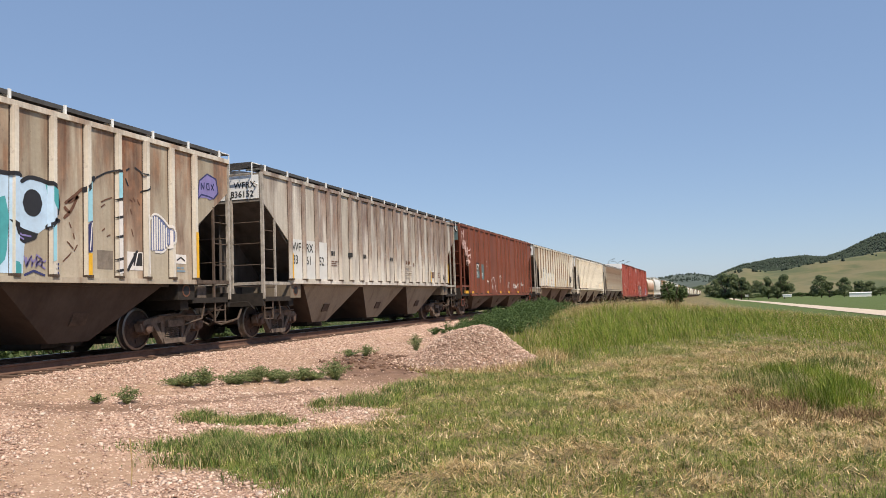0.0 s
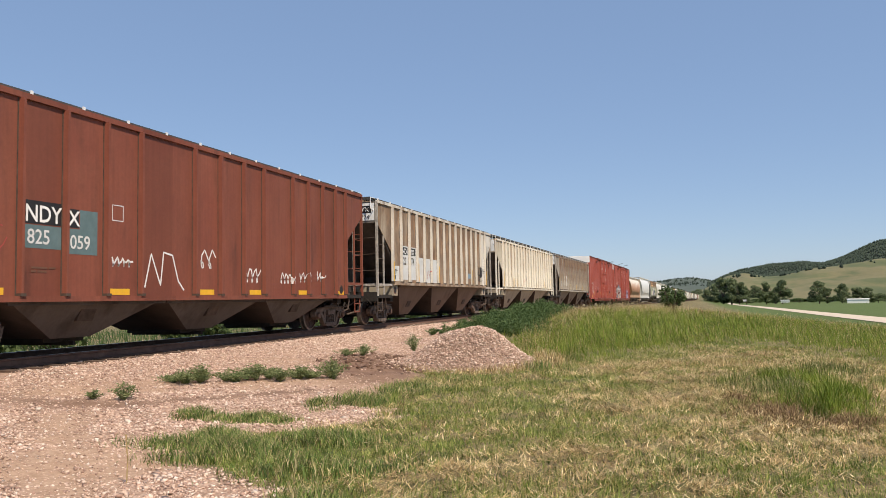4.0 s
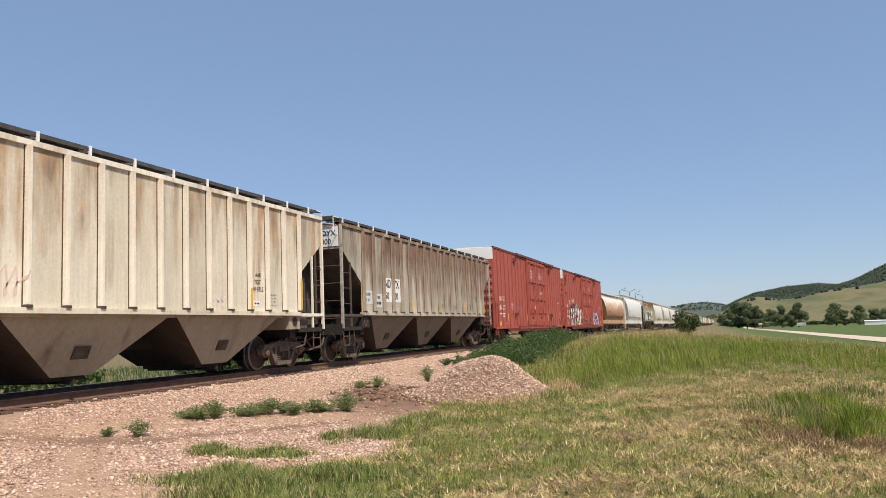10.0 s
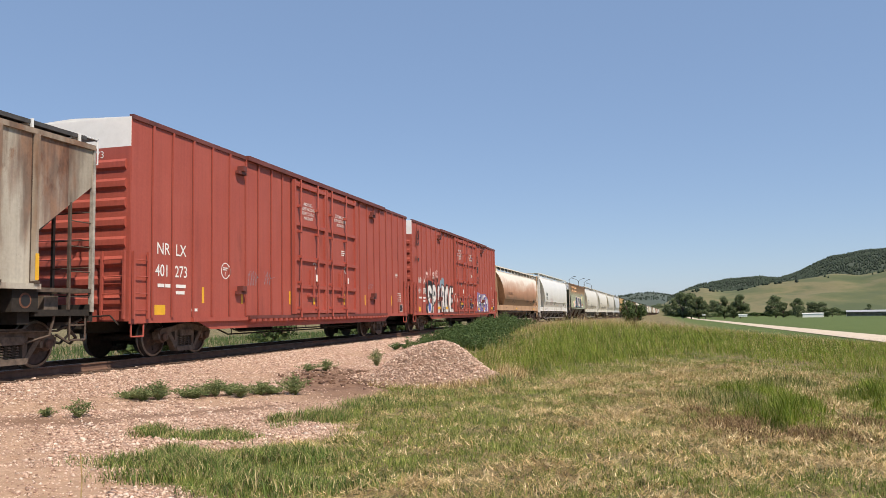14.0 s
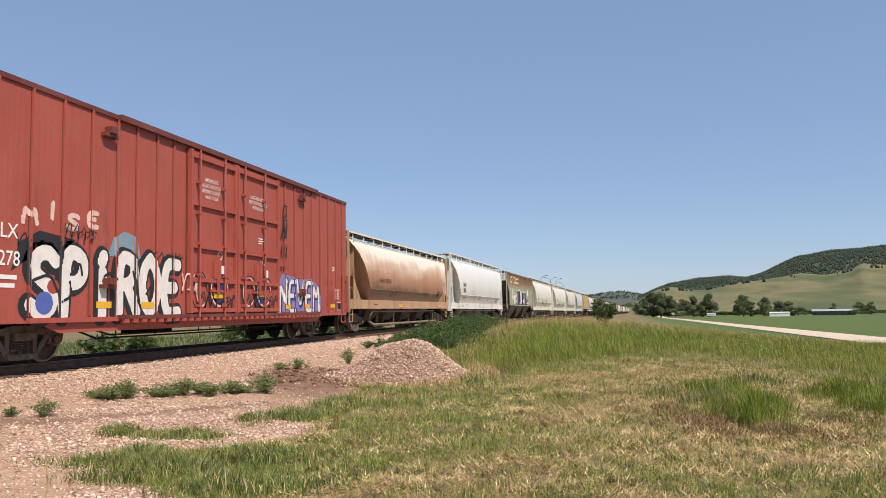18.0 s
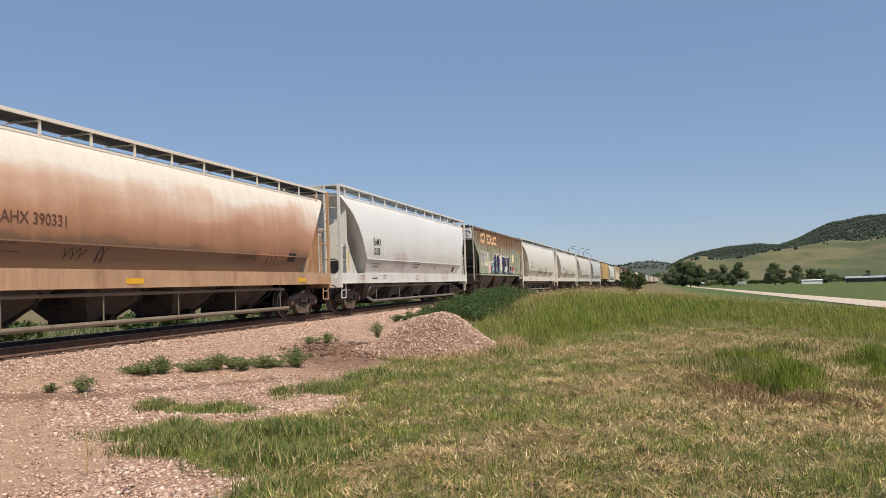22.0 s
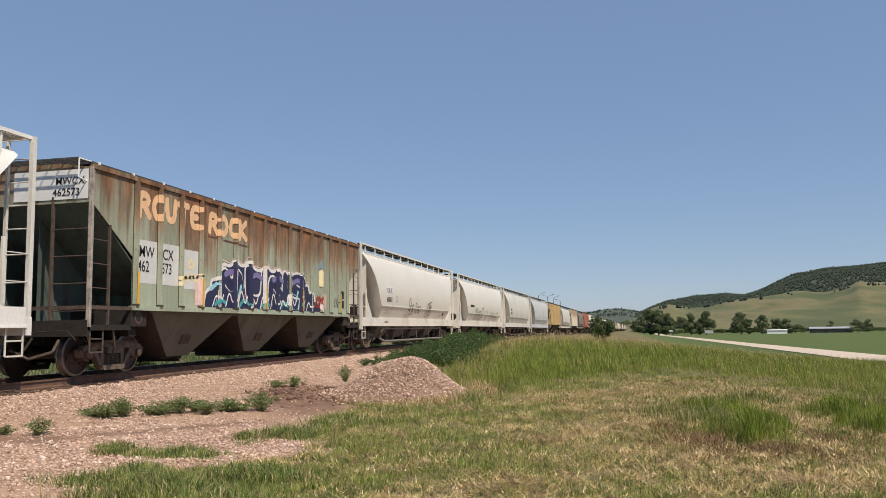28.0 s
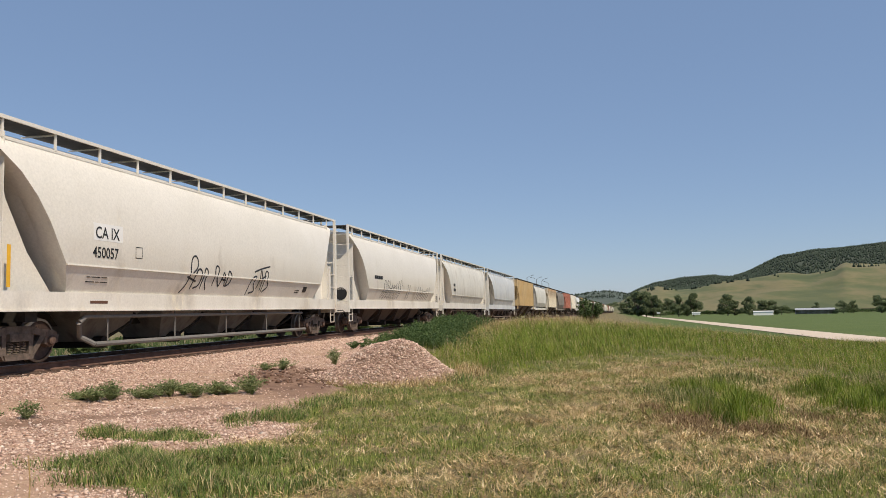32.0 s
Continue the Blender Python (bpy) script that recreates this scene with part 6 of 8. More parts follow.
# coarse clumps in the trodden grass, brown and matted at the foot
BROWNMAT = island("brown_matted_grass", [(0.0, (0.09, 0.055, 0.028)), (0.5, (0.22, 0.14, 0.07)), (1.0, (0.42, 0.3, 0.15))], 0.85, 0.2)
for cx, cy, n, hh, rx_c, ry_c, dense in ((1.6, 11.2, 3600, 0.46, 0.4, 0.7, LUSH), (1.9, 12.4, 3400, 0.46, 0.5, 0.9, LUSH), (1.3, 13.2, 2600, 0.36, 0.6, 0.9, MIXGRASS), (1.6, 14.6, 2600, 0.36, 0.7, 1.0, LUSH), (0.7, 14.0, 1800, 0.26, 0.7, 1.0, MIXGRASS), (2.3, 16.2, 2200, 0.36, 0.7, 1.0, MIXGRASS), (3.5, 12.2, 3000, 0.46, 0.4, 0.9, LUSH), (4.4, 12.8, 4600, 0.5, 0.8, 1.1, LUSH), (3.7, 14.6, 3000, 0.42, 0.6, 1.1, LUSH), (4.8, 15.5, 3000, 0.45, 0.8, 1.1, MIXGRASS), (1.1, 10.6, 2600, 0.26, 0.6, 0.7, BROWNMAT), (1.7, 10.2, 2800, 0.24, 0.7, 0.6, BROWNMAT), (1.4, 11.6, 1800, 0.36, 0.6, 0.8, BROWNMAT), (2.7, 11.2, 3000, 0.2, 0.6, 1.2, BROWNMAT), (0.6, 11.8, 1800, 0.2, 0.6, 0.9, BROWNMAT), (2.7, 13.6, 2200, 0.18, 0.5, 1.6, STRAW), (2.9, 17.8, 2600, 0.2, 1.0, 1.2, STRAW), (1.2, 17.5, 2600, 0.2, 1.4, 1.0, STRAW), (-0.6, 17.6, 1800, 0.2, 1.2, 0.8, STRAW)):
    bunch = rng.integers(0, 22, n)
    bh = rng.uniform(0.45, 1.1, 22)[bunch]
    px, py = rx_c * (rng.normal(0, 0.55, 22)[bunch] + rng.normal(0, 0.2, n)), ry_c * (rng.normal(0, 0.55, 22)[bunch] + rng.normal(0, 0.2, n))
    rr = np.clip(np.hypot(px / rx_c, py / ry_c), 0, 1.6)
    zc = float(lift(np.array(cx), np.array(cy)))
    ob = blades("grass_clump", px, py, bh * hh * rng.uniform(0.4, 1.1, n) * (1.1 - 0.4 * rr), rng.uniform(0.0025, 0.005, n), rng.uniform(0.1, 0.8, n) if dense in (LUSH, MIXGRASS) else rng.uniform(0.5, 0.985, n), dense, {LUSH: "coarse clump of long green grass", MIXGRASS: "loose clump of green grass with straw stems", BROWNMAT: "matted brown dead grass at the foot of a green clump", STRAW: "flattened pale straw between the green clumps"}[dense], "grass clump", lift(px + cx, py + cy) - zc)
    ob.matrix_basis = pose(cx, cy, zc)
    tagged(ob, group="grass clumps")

# dead stalk close by
bm = bmesh.new()
path_rod(bm, [(0, 0, 0), (0.01, 0.0, 0.2), (-0.02, 0.01, 0.42)], 0.006, 5)
path_rod(bm, [(0.01, 0, 0.18), (0.05, 0.01, 0.3)], 0.004, 4)
stalk = tagged(new("dead_stalk", mesh_of(bm, STRAW, "dead_stalk")), "thin brown dead weed stalk in gravel", "stalk")
stalk.matrix_basis = pose(-4.75, 5.75, float(lift(np.array(-4.75), np.array(5.75))))


# ---- bushes and trees ----
def leafy_mass(r, blobs, per, leaf):
    """Leaves scattered over the skins of several blobs: (centre, radii)."""
    V, F, off = [], [], 0
    for c, rad in blobs:
        d = r.normal(size=(per, 3))
        d /= np.linalg.norm(d, axis=1)[:, None]
        p = np.array(c) + d * np.array(rad) * r.uniform(0.55, 1.08, (per, 1))
        n = d + 0.7 * r.normal(size=(per, 3))
        n /= np.linalg.norm(n, axis=1)[:, None]
        t = np.cross(n, r.normal(size=(per, 3)))
        t /= np.linalg.norm(t, axis=1)[:, None]
        b = np.cross(n, t)
        s = leaf * r.uniform(0.6, 1.3, (per, 1))
        q = np.stack([p - t * s, p + b * s * 0.6, p + t * s, p - b * s * 0.6], 1)
        V.append(q.reshape(-1, 3))
        F.append(np.arange(per * 4).reshape(per, 4) + off)
        off += per * 4
    return np.concatenate(V), np.concatenate(F)


def bush(x, y, height, width, label, leaf=0.1, per=130, z=None, name="bush", group=""):
    root = thing(name, label, "bush", pose(x, y, float(ground_z(x, y)) if z is None else z), group)
    bm = bmesh.new()
    for k in range(5):
        a = 1.3 * k
        path_rod(bm, [(0, 0, -0.1), (0.12 * width * math.cos(a), 0.12 * width * math.sin(a), height * 0.35), (0.3 * width * math.cos(a), 0.3 * width * math.sin(a), height * 0.75)], 0.02 * height, 5)
    part("stem", bm, BARK, root)
    blobs = []
    for k in range(11):
        a, u = rng.uniform(0, 6.28), rng.uniform(0, 1)
        blobs.append(((0.33 * width * math.cos(a) * (1.1 - 0.6 * u), 0.33 * width * math.sin(a) * (1.1 - 0.6 * u), height * (0.22 + 0.62 * u)), (0.24 * width, 0.24 * width, 0.17 * height)))
    v, f = leafy_mass(rng, blobs, per, leaf)
    raw("leaves", v, f, BUSHLEAF, "", "", "", False, root)
    return root


bush(-1.3, 62.0, 2.7, 2.3, "dark green bush standing alone in the meadow", 0.09, 260)
for k in range(16):
    y = 9 + 4.6 * k + random.uniform(-1.2, 1.2)
    x = float(track_x(y)) - random.uniform(5.5, 9.5)
    bush(x, y, random.uniform(0.8, 1.5), random.uniform(1.3, 2.6), "low green bush behind the railway track", 0.1, 90, None, "bush", "bushes behind the track")


def at_sky(az, dist):
    return -dist * math.sin(radians(az)), dist * math.cos(radians(az))


def tree(az, dist, base_el, top_el, width_deg, label="broad leafy cottonwood tree at the field edge", group="trees at the field edge", stem=0.02):
    x, y = at_sky(az, dist)
    z = min(1.6 + dist * math.tan(radians(base_el)), float(ground_z(x, y)) + 0.5)
    h = 1.6 + dist * math.tan(radians(top_el)) - z
    w = 1.45 * dist * math.tan(radians(width_deg))
    root = thing("tree", label, "tree", pose(x, y, z), group)
    bm = bmesh.new()
    rod(bm, (0, 0, -1.0), (0.02 * h, 0, h * 0.4), 0.028 * h, 8)
    for k in range(5):
        a = 1.26 * k + az
        path_rod(bm, [(0.02 * h, 0, h * (0.2 + 0.04 * k)), (0.16 * w * math.cos(a), 0.16 * w * math.sin(a), h * 0.5), (0.33 * w * math.cos(a), 0.33 * w * math.sin(a), h * 0.72)], 0.012 * h, 5)
    part("trunk", bm, BARK, root)
    blobs = []
    for k in range(20):
        a, u = rng.uniform(0, 6.28), rng.uniform(0, 1)
        sp = rng.uniform(0.1, 0.42) * (1.15 - 0.75 * u * u)
        blobs.append(((sp * w * math.cos(a), sp * w * math.sin(a), h * (stem + 0.1 + (0.82 - stem) * u)), (0.19 * w, 0.19 * w, 0.11 * h)))
    v, f = leafy_mass(rng, blobs, 240, 0.03 * h)
    raw("crown", v, f, TREELEAF, "", "", "", False, root)
    return root


for az, dist, top, wd in ((-1.3, 520, 0.35, 0.9), (-1.75, 500, 0.72, 0.7), (-2.2, 490, 1.1, 0.85), (-2.75, 485, 1.0, 0.9), (-3.25, 480, 0.86, 0.85), (-3.7, 480, 0.3, 0.6), (-4.25, 640, 0.6, 0.9), (-4.95, 480, 0.74, 0.75), (-5.5, 480, 0.4, 0.5), (-5.95, 480, 0.82, 0.85), (-8.2, 480, 0.68, 0.9), (-8.65, 480, 0.3, 0.6), (-9.55, 480, 0.55, 0.8), (-10.45, 490, 0.28, 0.7), (-11.0, 490, 0.22, 0.7), (-11.6, 490, 0.0, 0.7), (-13.75, 560, 0.0, 0.45), (-15.3, 500, 0.1, 0.7), (-15.9, 500, 0.1, 0.6), (-17.5, 470, 0.5, 0.9), (-18.4, 470, 0.3, 0.9), (0.6, 760, 0.3, 0.9), (-0.4, 780, 0.35, 0.9)):
    tree(az, dist, -0.78 if dist < 600 else -0.45, top, wd)
for k in range(26):
    az = -2.2 - 0.62 * k + random.uniform(-0.2, 0.2)
    x, y = at_sky(az, 590 + random.uniform(-30, 30))
    bush(x, y, random.uniform(1.6, 3.4), random.uniform(6, 12), "low dark scrub along the field edge", 0.45, 40, float(ground_z(x, y)), "scrub", "scrub along the field edge")


# ---- pines on the hills ----
def pine_forest(name, data, n, u0, u1, hmin, hmax, label, thin=None, seed=1):
    r = np.random.default_rng(seed)
    x, y, Z, U = data
    rows, cols = x.shape
    fr_, fc_ = r.uniform(u0, u1, n) * (rows - 1), r.uniform(0, cols - 1.001, n)
    i, j = np.minimum(fr_.astype(int), rows - 2), fc_.astype(int)
    a, b = fr_ - i, fc_ - j
    pick = lambda M: M[i, j] * (1 - a) * (1 - b) + M[i + 1, j] * a * (1 - b) + M[i, j + 1] * (1 - a) * b + M[i + 1, j + 1] * a * b
    px, py, pz = pick(x), pick(y), pick(Z)
    if thin is not None:
        ok = thin(px, py, r.uniform(0, 1, n))
        px, py, pz = px[ok], py[ok], pz[ok]
    k = len(px)
    h = r.uniform(hmin, hmax, k)
    w = h * r.uniform(0.3, 0.46, k)
    ang = np.linspace(0, 2 * math.pi, 6)[:-1]
    jit = r.uniform(0.7, 1.3, (k, 5))
    ring = np.stack([px[:, None] + w[:, None] * jit * np.cos(ang), py[:, None] + w[:, None] * jit * np.sin(ang), (pz + 0.12 * h)[:, None] + 0 * jit], -1)
    tip = np.stack([px, py, pz + h], -1)[:, None]
    low = np.stack([px, py, pz - 0.5], -1)[:, None]
    v = np.concatenate([ring, tip, low], 1)
    f = np.array([(q, (q + 1) % 5, 5) for q in range(5)] + [((q + 1) % 5, q, 6) for q in range(5)])
    F = f[None] + 7 * np.arange(k)[:, None, None]
    raw(name, v.reshape(-1, 3), F.reshape(-1, 3), PINE, "stuff", label, "forest")


pine_forest("pine_forest", wh, 46000, 0.02, 0.86, 3.2, 5.6, "dense dark pine forest on the hill", lambda x, y, q: q > 0.05 + 0.4 * (lumps(x, y, 0.02, 4) > 0.8), 3)
pine_forest("hillside_pines", gh, 900, 0.45, 0.8, 2.5, 6.5, "scattered pines on the grassy hillside", lambda x, y, q: lumps(x, y, 0.011, 2) + 0.5 * q > 0.45, 5)
pine_forest("ridge_pines", fr, 5000, 0.3, 0.84, 5, 9, "pines on the far ridge", None, 6)

# ---- road, sheds and lamps ----
ry_ = np.concatenate([np.arange(-40, 90, 2.5), np.arange(90, 640, 12)])
rx_ = np.interp(ry_, [-40, 20, 53, 140, 300, 640], [15.5, 16.5, 17.3, 20.4, 23.5, 27.5])
rw = 2.1
cols = np.array([-rw, -1.1, 0, 1.1, rw])
RX = rx_[:, None] + cols
RY = np.repeat(ry_[:, None], 5, 1)
RZ = ground_z(RX, RY) + 0.14 + np.array([-0.08, 0.0, 0.03, 0.0, -0.08])
k = np.arange(RX.size).reshape(RX.shape)
raw("road", np.stack([RX, RY, RZ], -1).reshape(-1, 3), np.stack([k[:-1, :-1], k[:-1, 1:], k[1:, 1:], k[1:, :-1]], -1).reshape(-1, 4), plain("pale_road_gravel", (0.56, 0.47, 0.37), 0.95, 0, 0.14, 0.8), "structure", "pale gravel road through the meadow", "road", True)

SHEDWHITE = plain("shed_white_metal", (0.82, 0.82, 0.8), 0.5, 0, 0.05, 0.5)
SHEDGREY = plain("shed_grey_roof", (0.42, 0.43, 0.44), 0.5, 0.2, 0.1, 0.5)


def shed(az0, az1, dist, base_el, top_el, label, mats, depth=5.0, open_front=False):
    x0, y0 = at_sky(az0, dist)
    x1, y1 = at_sky(az1, dist)
    w = math.hypot(x1 - x0, y1 - y0)
    z = 1.6 + dist * math.tan(radians(base_el))
    h = dist * (math.tan(radians(top_el)) - math.tan(radians(base_el)))
    root = thing("shed", label, "shed", pose((x0 + x1) / 2, (y0 + y1) / 2, z, 0, 0, math.degrees(math.atan2(y1 - y0, x1 - x0))))
    if open_front:
        part("back_wall", boxes((-w / 2, w / 2, depth - 0.2, depth, 0, h * 0.75)), mats[0], root)
        for s in (-1, 1):
            part("side_wall", boxes((s * w / 2 - 0.1, s * w / 2 + 0.1, 0, depth - 0.2, 0, h * 0.75)), mats[0], root)
        for q in np.linspace(-w / 2 + w / 6, w / 2 - w / 6, 5):
            part("post", boxes((q - 0.1, q + 0.1, 0.05, 0.25, 0, h * 0.75)), mats[0], root)
    else:
        part("wall", boxes((-w / 2, w / 2, 0, depth, 0, h * 0.9)), mats[0], root)
    bm = bmesh.new()
    hexa(bm, [(-w / 2 - 0.2, -0.3, h * 0.76 if open_front else h * 0.9), (w / 2 + 0.2, -0.3, h * 0.76 if open_front else h * 0.9), (w / 2 + 0.2, depth + 0.3, h * 0.9), (-w / 2 - 0.2, depth + 0.3, h * 0.9)], [(-w / 2 - 0.2, -0.3, h * 0.8 if open_front else h * 0.95), (w / 2 + 0.2, -0.3, h * 0.8 if open_front else h * 0.95), (w / 2 + 0.2, depth + 0.3, h * 1.1), (-w / 2 - 0.2, depth + 0.3, h * 1.1)])
    part("roof", bm, mats[1], root)


shed(-9.84, -11.1, 470, -0.80, -0.52, "long plain white metal shed in the field", (SHEDWHITE, SHEDWHITE))
shed(-12.44, -14.83, 500, -0.76, -0.40, "long open-fronted shed with grey metal roof", (SHEDGREY, SHEDGREY), 9.0, True)
shed(-5.85, -6.4, 470, -0.68, -0.52, "small low white shed in the field", (SHEDWHITE, SHEDWHITE), 3.0)
shed(-3.48, -3.7, 460, -0.57, -0.46, "tiny white shed beside the road", (SHEDWHITE, SHEDWHITE), 2.0)


def street_lamp(az, el, arm):
    d = 7.9 / math.tan(radians(el))
    x, y = at_sky(az, d)
    z = float(ground_z(x, y))
    top = 1.6 + 7.9 - z
    root = thing("street_lamp", "tall grey street lamp behind the railway", "street lamp", pose(x, y, z), "street lamps behind the railway")
    bm = bmesh.new()
    rod(bm, (0, 0, -0.2), (0, 0, top - 0.6), 0.06, 8)
    part("pole", bm, GALV, root)
    for s in ((-1, 1) if arm == 2 else (arm,)):
        bm = bmesh.new()
        path_rod(bm, [(0, 0, top - 0.7), (s * 0.5, 0, top - 0.25), (s * 1.3, 0, top)], 0.035, 6)
        part("arm", bm, GALV, root)
        part("lamp_head", boxes((s * 1.3 - 0.25, s * 1.3 + 0.25, -0.12, 0.12, top - 0.06, top + 0.06)), STEEL, root)


for az, el, arm in ((5.62, 2.42, 1), (4.95, 2.27, 2), (4.55, 2.17, 1), (4.05, 1.93, -1)):
    street_lamp(az, el, arm)

# ---- lettering and spray paint on the cars ----
TEXTS = {}


def letters(body, bold=0.0):
    """The built-in font as a flat mesh, cap height 1, starting at 0."""
    key = (body, bold)
    if key not in TEXTS:
        cu = bpy.data.curves.new("lettering", "FONT")
        cu.body, cu.size, cu.offset, cu.resolution_u = body, 1.37, bold, 3
        ob = bpy.data.objects.new("lettering", cu)
        me = bpy.data.meshes.new_from_object(ob)
        bpy.data.objects.remove(ob)
        co = np.empty(len(me.vertices) * 3, dtype=np.float32)
        me.vertices.foreach_get("co", co)
        TEXTS[key] = (co.reshape(-1, 3), [tuple(p.vertices) for p in me.polygons])
        bpy.data.meshes.remove(me)
    return TEXTS[key]


class Skin:
    """The outer surface of a car's near side: x for a place along the car and a height."""

    def __init__(self, car, length, ribs=(), face=1.552, rib=0.105, half=0.04, tank=None, doors=False):
        self.car, self.h, self.ribs, self.face, self.rib, self.half, self.tank, self.doors = car, length / 2, list(ribs), face, rib, half, tank, doors

    def x(self, u, z):
        if self.tank:
            zs, xs = self.tank
            return float(np.interp(z, zs, xs)) + 0.006
        if self.doors and 7.68 < u < 13.0:
            return 1.52 + 0.075 + 0.006
        if any(abs(u - r) < self.half for r in self.ribs):
            return self.face + self.rib + 0.005
        return self.face + 0.005

    def mesh(self, name, verts, faces, mat, label=""):
        me = bpy.data.meshes.new(name)
        me.from_pydata(verts, [], faces)
        me.materials.append(mat)
        return part(name, me, None, self.car, label)

    def text(self, body, u, z, height, mat, squeeze=1.0, bold=0.0, name="lettering"):
        co, polys = letters(body, bold)
        v = [(self.x(u + 0.01, z + height * 0.5) + 0.004, u + p[0] * height * squeeze - self.h, z + p[1] * height) for p in co]
        if self.tank:
            v = [(self.x(u, q[2]) + 0.004, q[1], q[2]) for q in v]
        return self.mesh(name, v, polys, mat)

    def patch(self, u0, u1, z0, z1, mat, name="paint_patch", lift=0.0):
        n = 8 if self.tank else 1
        v, f = [], []
        for k in range(n + 1):
            z = z0 + (z1 - z0) * k / n
            for u in (u0, u1):
                v.append((self.x((u0 + u1) / 2, z) + lift - 0.002, u - self.h, z))
        for k in range(n):
            f.append((2 * k, 2 * k + 1, 2 * k + 3, 2 * k + 2))
        return self.mesh(name, v, f, mat)

    def bars(self, u, z, widths, mat, h=0.035, gap=0.065):
        """Rows of small plain bars, for writing too small to read."""
        v, f = [], []
        for k, row in enumerate(widths):
            a = u
            for w in row:
                zz = z - k * gap
                b = len(v)
                v += [(self.x(q, zz) + 0.003, q - self.h, zc) for q, zc in ((a, zz), (a + w, zz), (a + w, zz + h), (a, zz + h))]
                f.append((b, b + 1, b + 2, b + 3))
                a += w + 0.035
        return self.mesh("small_print", v, f, mat)

    def strokes(self, lines, width, mat, label="", lift=0.0, name="graffiti"):
        made = None
        for pts in lines:
            if width >= 0.045:
                made = self.fat([pts], width, mat, label, lift, max(0.014, min(0.03, 0.4 * width)))
                continue
            v, f = [], []
            P = []
            for (a, b), (c, d) in zip(pts, pts[1:]):
                n = max(1, int(math.hypot(c - a, d - b) / 0.045))
                P += [(a + (c - a) * k / n, b + (d - b) * k / n) for k in range(n)]
            P.append(pts[-1])
            base = len(v)
            for k, (u, z) in enumerate(P):
                p, q = P[max(0, k - 1)], P[min(len(P) - 1, k + 1)]
                du, dz = q[0] - p[0], q[1] - p[1]
                m = math.hypot(du, dz) or 1
                for s in (-1, 1):
                    uu, zz = u - s * dz / m * width / 2, z + s * du / m * width / 2
                    v.append((self.x(uu, zz) + lift, uu - self.h, zz))
            for k in range(len(P) - 1):
                b = base + 2 * k
                f.append((b, b + 2, b + 3, b + 1))
            made = self.mesh(name, v, f, mat, label)
        return made

    def fill(self, poly, mat, label="", lift=0.0, step=0.04, name="graffiti", across=None):
        """A filled outline, laid over the ribs in narrow columns."""
        us = [p[0] for p in poly]

        def spans(u):
            zs = []
            for (a, b), (c, d) in zip(poly, poly[1:] + poly[:1]):
                if (a <= u) != (c <= u):
                    zs.append(b + (d - b) * (u - a) / (c - a))
            zs.sort()
            return list(zip(zs[::2], zs[1::2]))

        v, f = [], []
        n = max(2, int((max(us) - min(us)) / step))
        for k in range(n):
            u0 = min(us) + (max(us) - min(us)) * k / n
            u1 = min(us) + (max(us) - min(us)) * (k + 1) / n
            cut = across or spans
            A, B = cut(u0 + 1e-4), cut(u1 - 1e-4)
            if len(A) != len(B):
                A = B = cut((u0 + u1) / 2)
            for (a0, a1), (b0, b1) in zip(A, B):
                m = 6 if self.tank else 1
                for q in range(m):
                    b = len(v)
                    za, zb, zc, zd = a0 + (a1 - a0) * q / m, b0 + (b1 - b0) * q / m, b0 + (b1 - b0) * (q + 1) / m, a0 + (a1 - a0) * (q + 1) / m
                    v += [(self.x(u, z) + lift, u - self.h, z) for u, z in ((u0, za), (u1, zb), (u1, zc), (u0, zd))]
                    f.append((b, b + 1, b + 2, b + 3))
        bm = bmesh.new()
        vs = [bm.verts.new(p) for p in v]
        for q in f:
            bm.faces.new([vs[i] for i in q])
        bmesh.ops.remove_doubles(bm, verts=bm.verts, dist=0.0008)
        return part(name, bm, mat, self.car, label)

    def fat(self, lines, width, mat, label="", lift=0.0, step=0.03):
        """Broad sprayed strokes with round ends, joined where they cross."""
        soft = []
        for pts in lines:
            for _ in range(2):
                q = [pts[0]]
                for (a, b), (c, d) in zip(pts, pts[1:]):
                    q += [(0.75 * a + 0.25 * c, 0.75 * b + 0.25 * d), (0.25 * a + 0.75 * c, 0.25 * b + 0.75 * d)]
                pts = q + [pts[-1]]
            soft += list(zip(pts, pts[1:]))
        seg = np.array(soft)
        p, d = seg[:, 0], seg[:, 1] - seg[:, 0]
        dd = np.maximum((d**2).sum(1), 1e-9)
        first, last = seg[..., 0].min(1), seg[..., 0].max(1)
        zz = np.arange(seg[..., 1].min() - width, seg[..., 1].max() + width, 0.006 if width < 0.08 else 0.012)

        def spans(u):
            near = (first - width / 2 <= u) & (u <= last + width / 2)
            if not near.any():
                return []
            p0, p1, d0, d1 = p[near, 0], p[near, 1], d[near, 0], d[near, 1]
            gu, gz = u - p0, zz[:, None] - p1
            t = np.clip((gu * d0 + gz * d1) / dd[near], 0, 1)
            inside = (((gu - t * d0) ** 2 + (gz - t * d1) ** 2).min(1) < width * width / 4).astype(int)
            e = np.flatnonzero(np.diff(np.concatenate([[0], inside, [0]])))
            return [(float(zz[a]), float(zz[min(b, len(zz) - 1)])) for a, b in zip(e[::2], e[1::2])]

        return self.fill([(seg[..., 0].min() - width / 2, 0), (seg[..., 0].max() + width / 2, 0)], mat, label, lift, step, "graffiti", spans)

    def front(self, body, x, z, height, mat, y=-0.035, bold=0.0):
        """Lettering on the end that leads."""
        co, polys = letters(body, bold)
        v = [(x + p[0] * height, -self.h + y, z + p[1] * height) for p in co]
        return self.mesh("lettering", v, polys, mat)

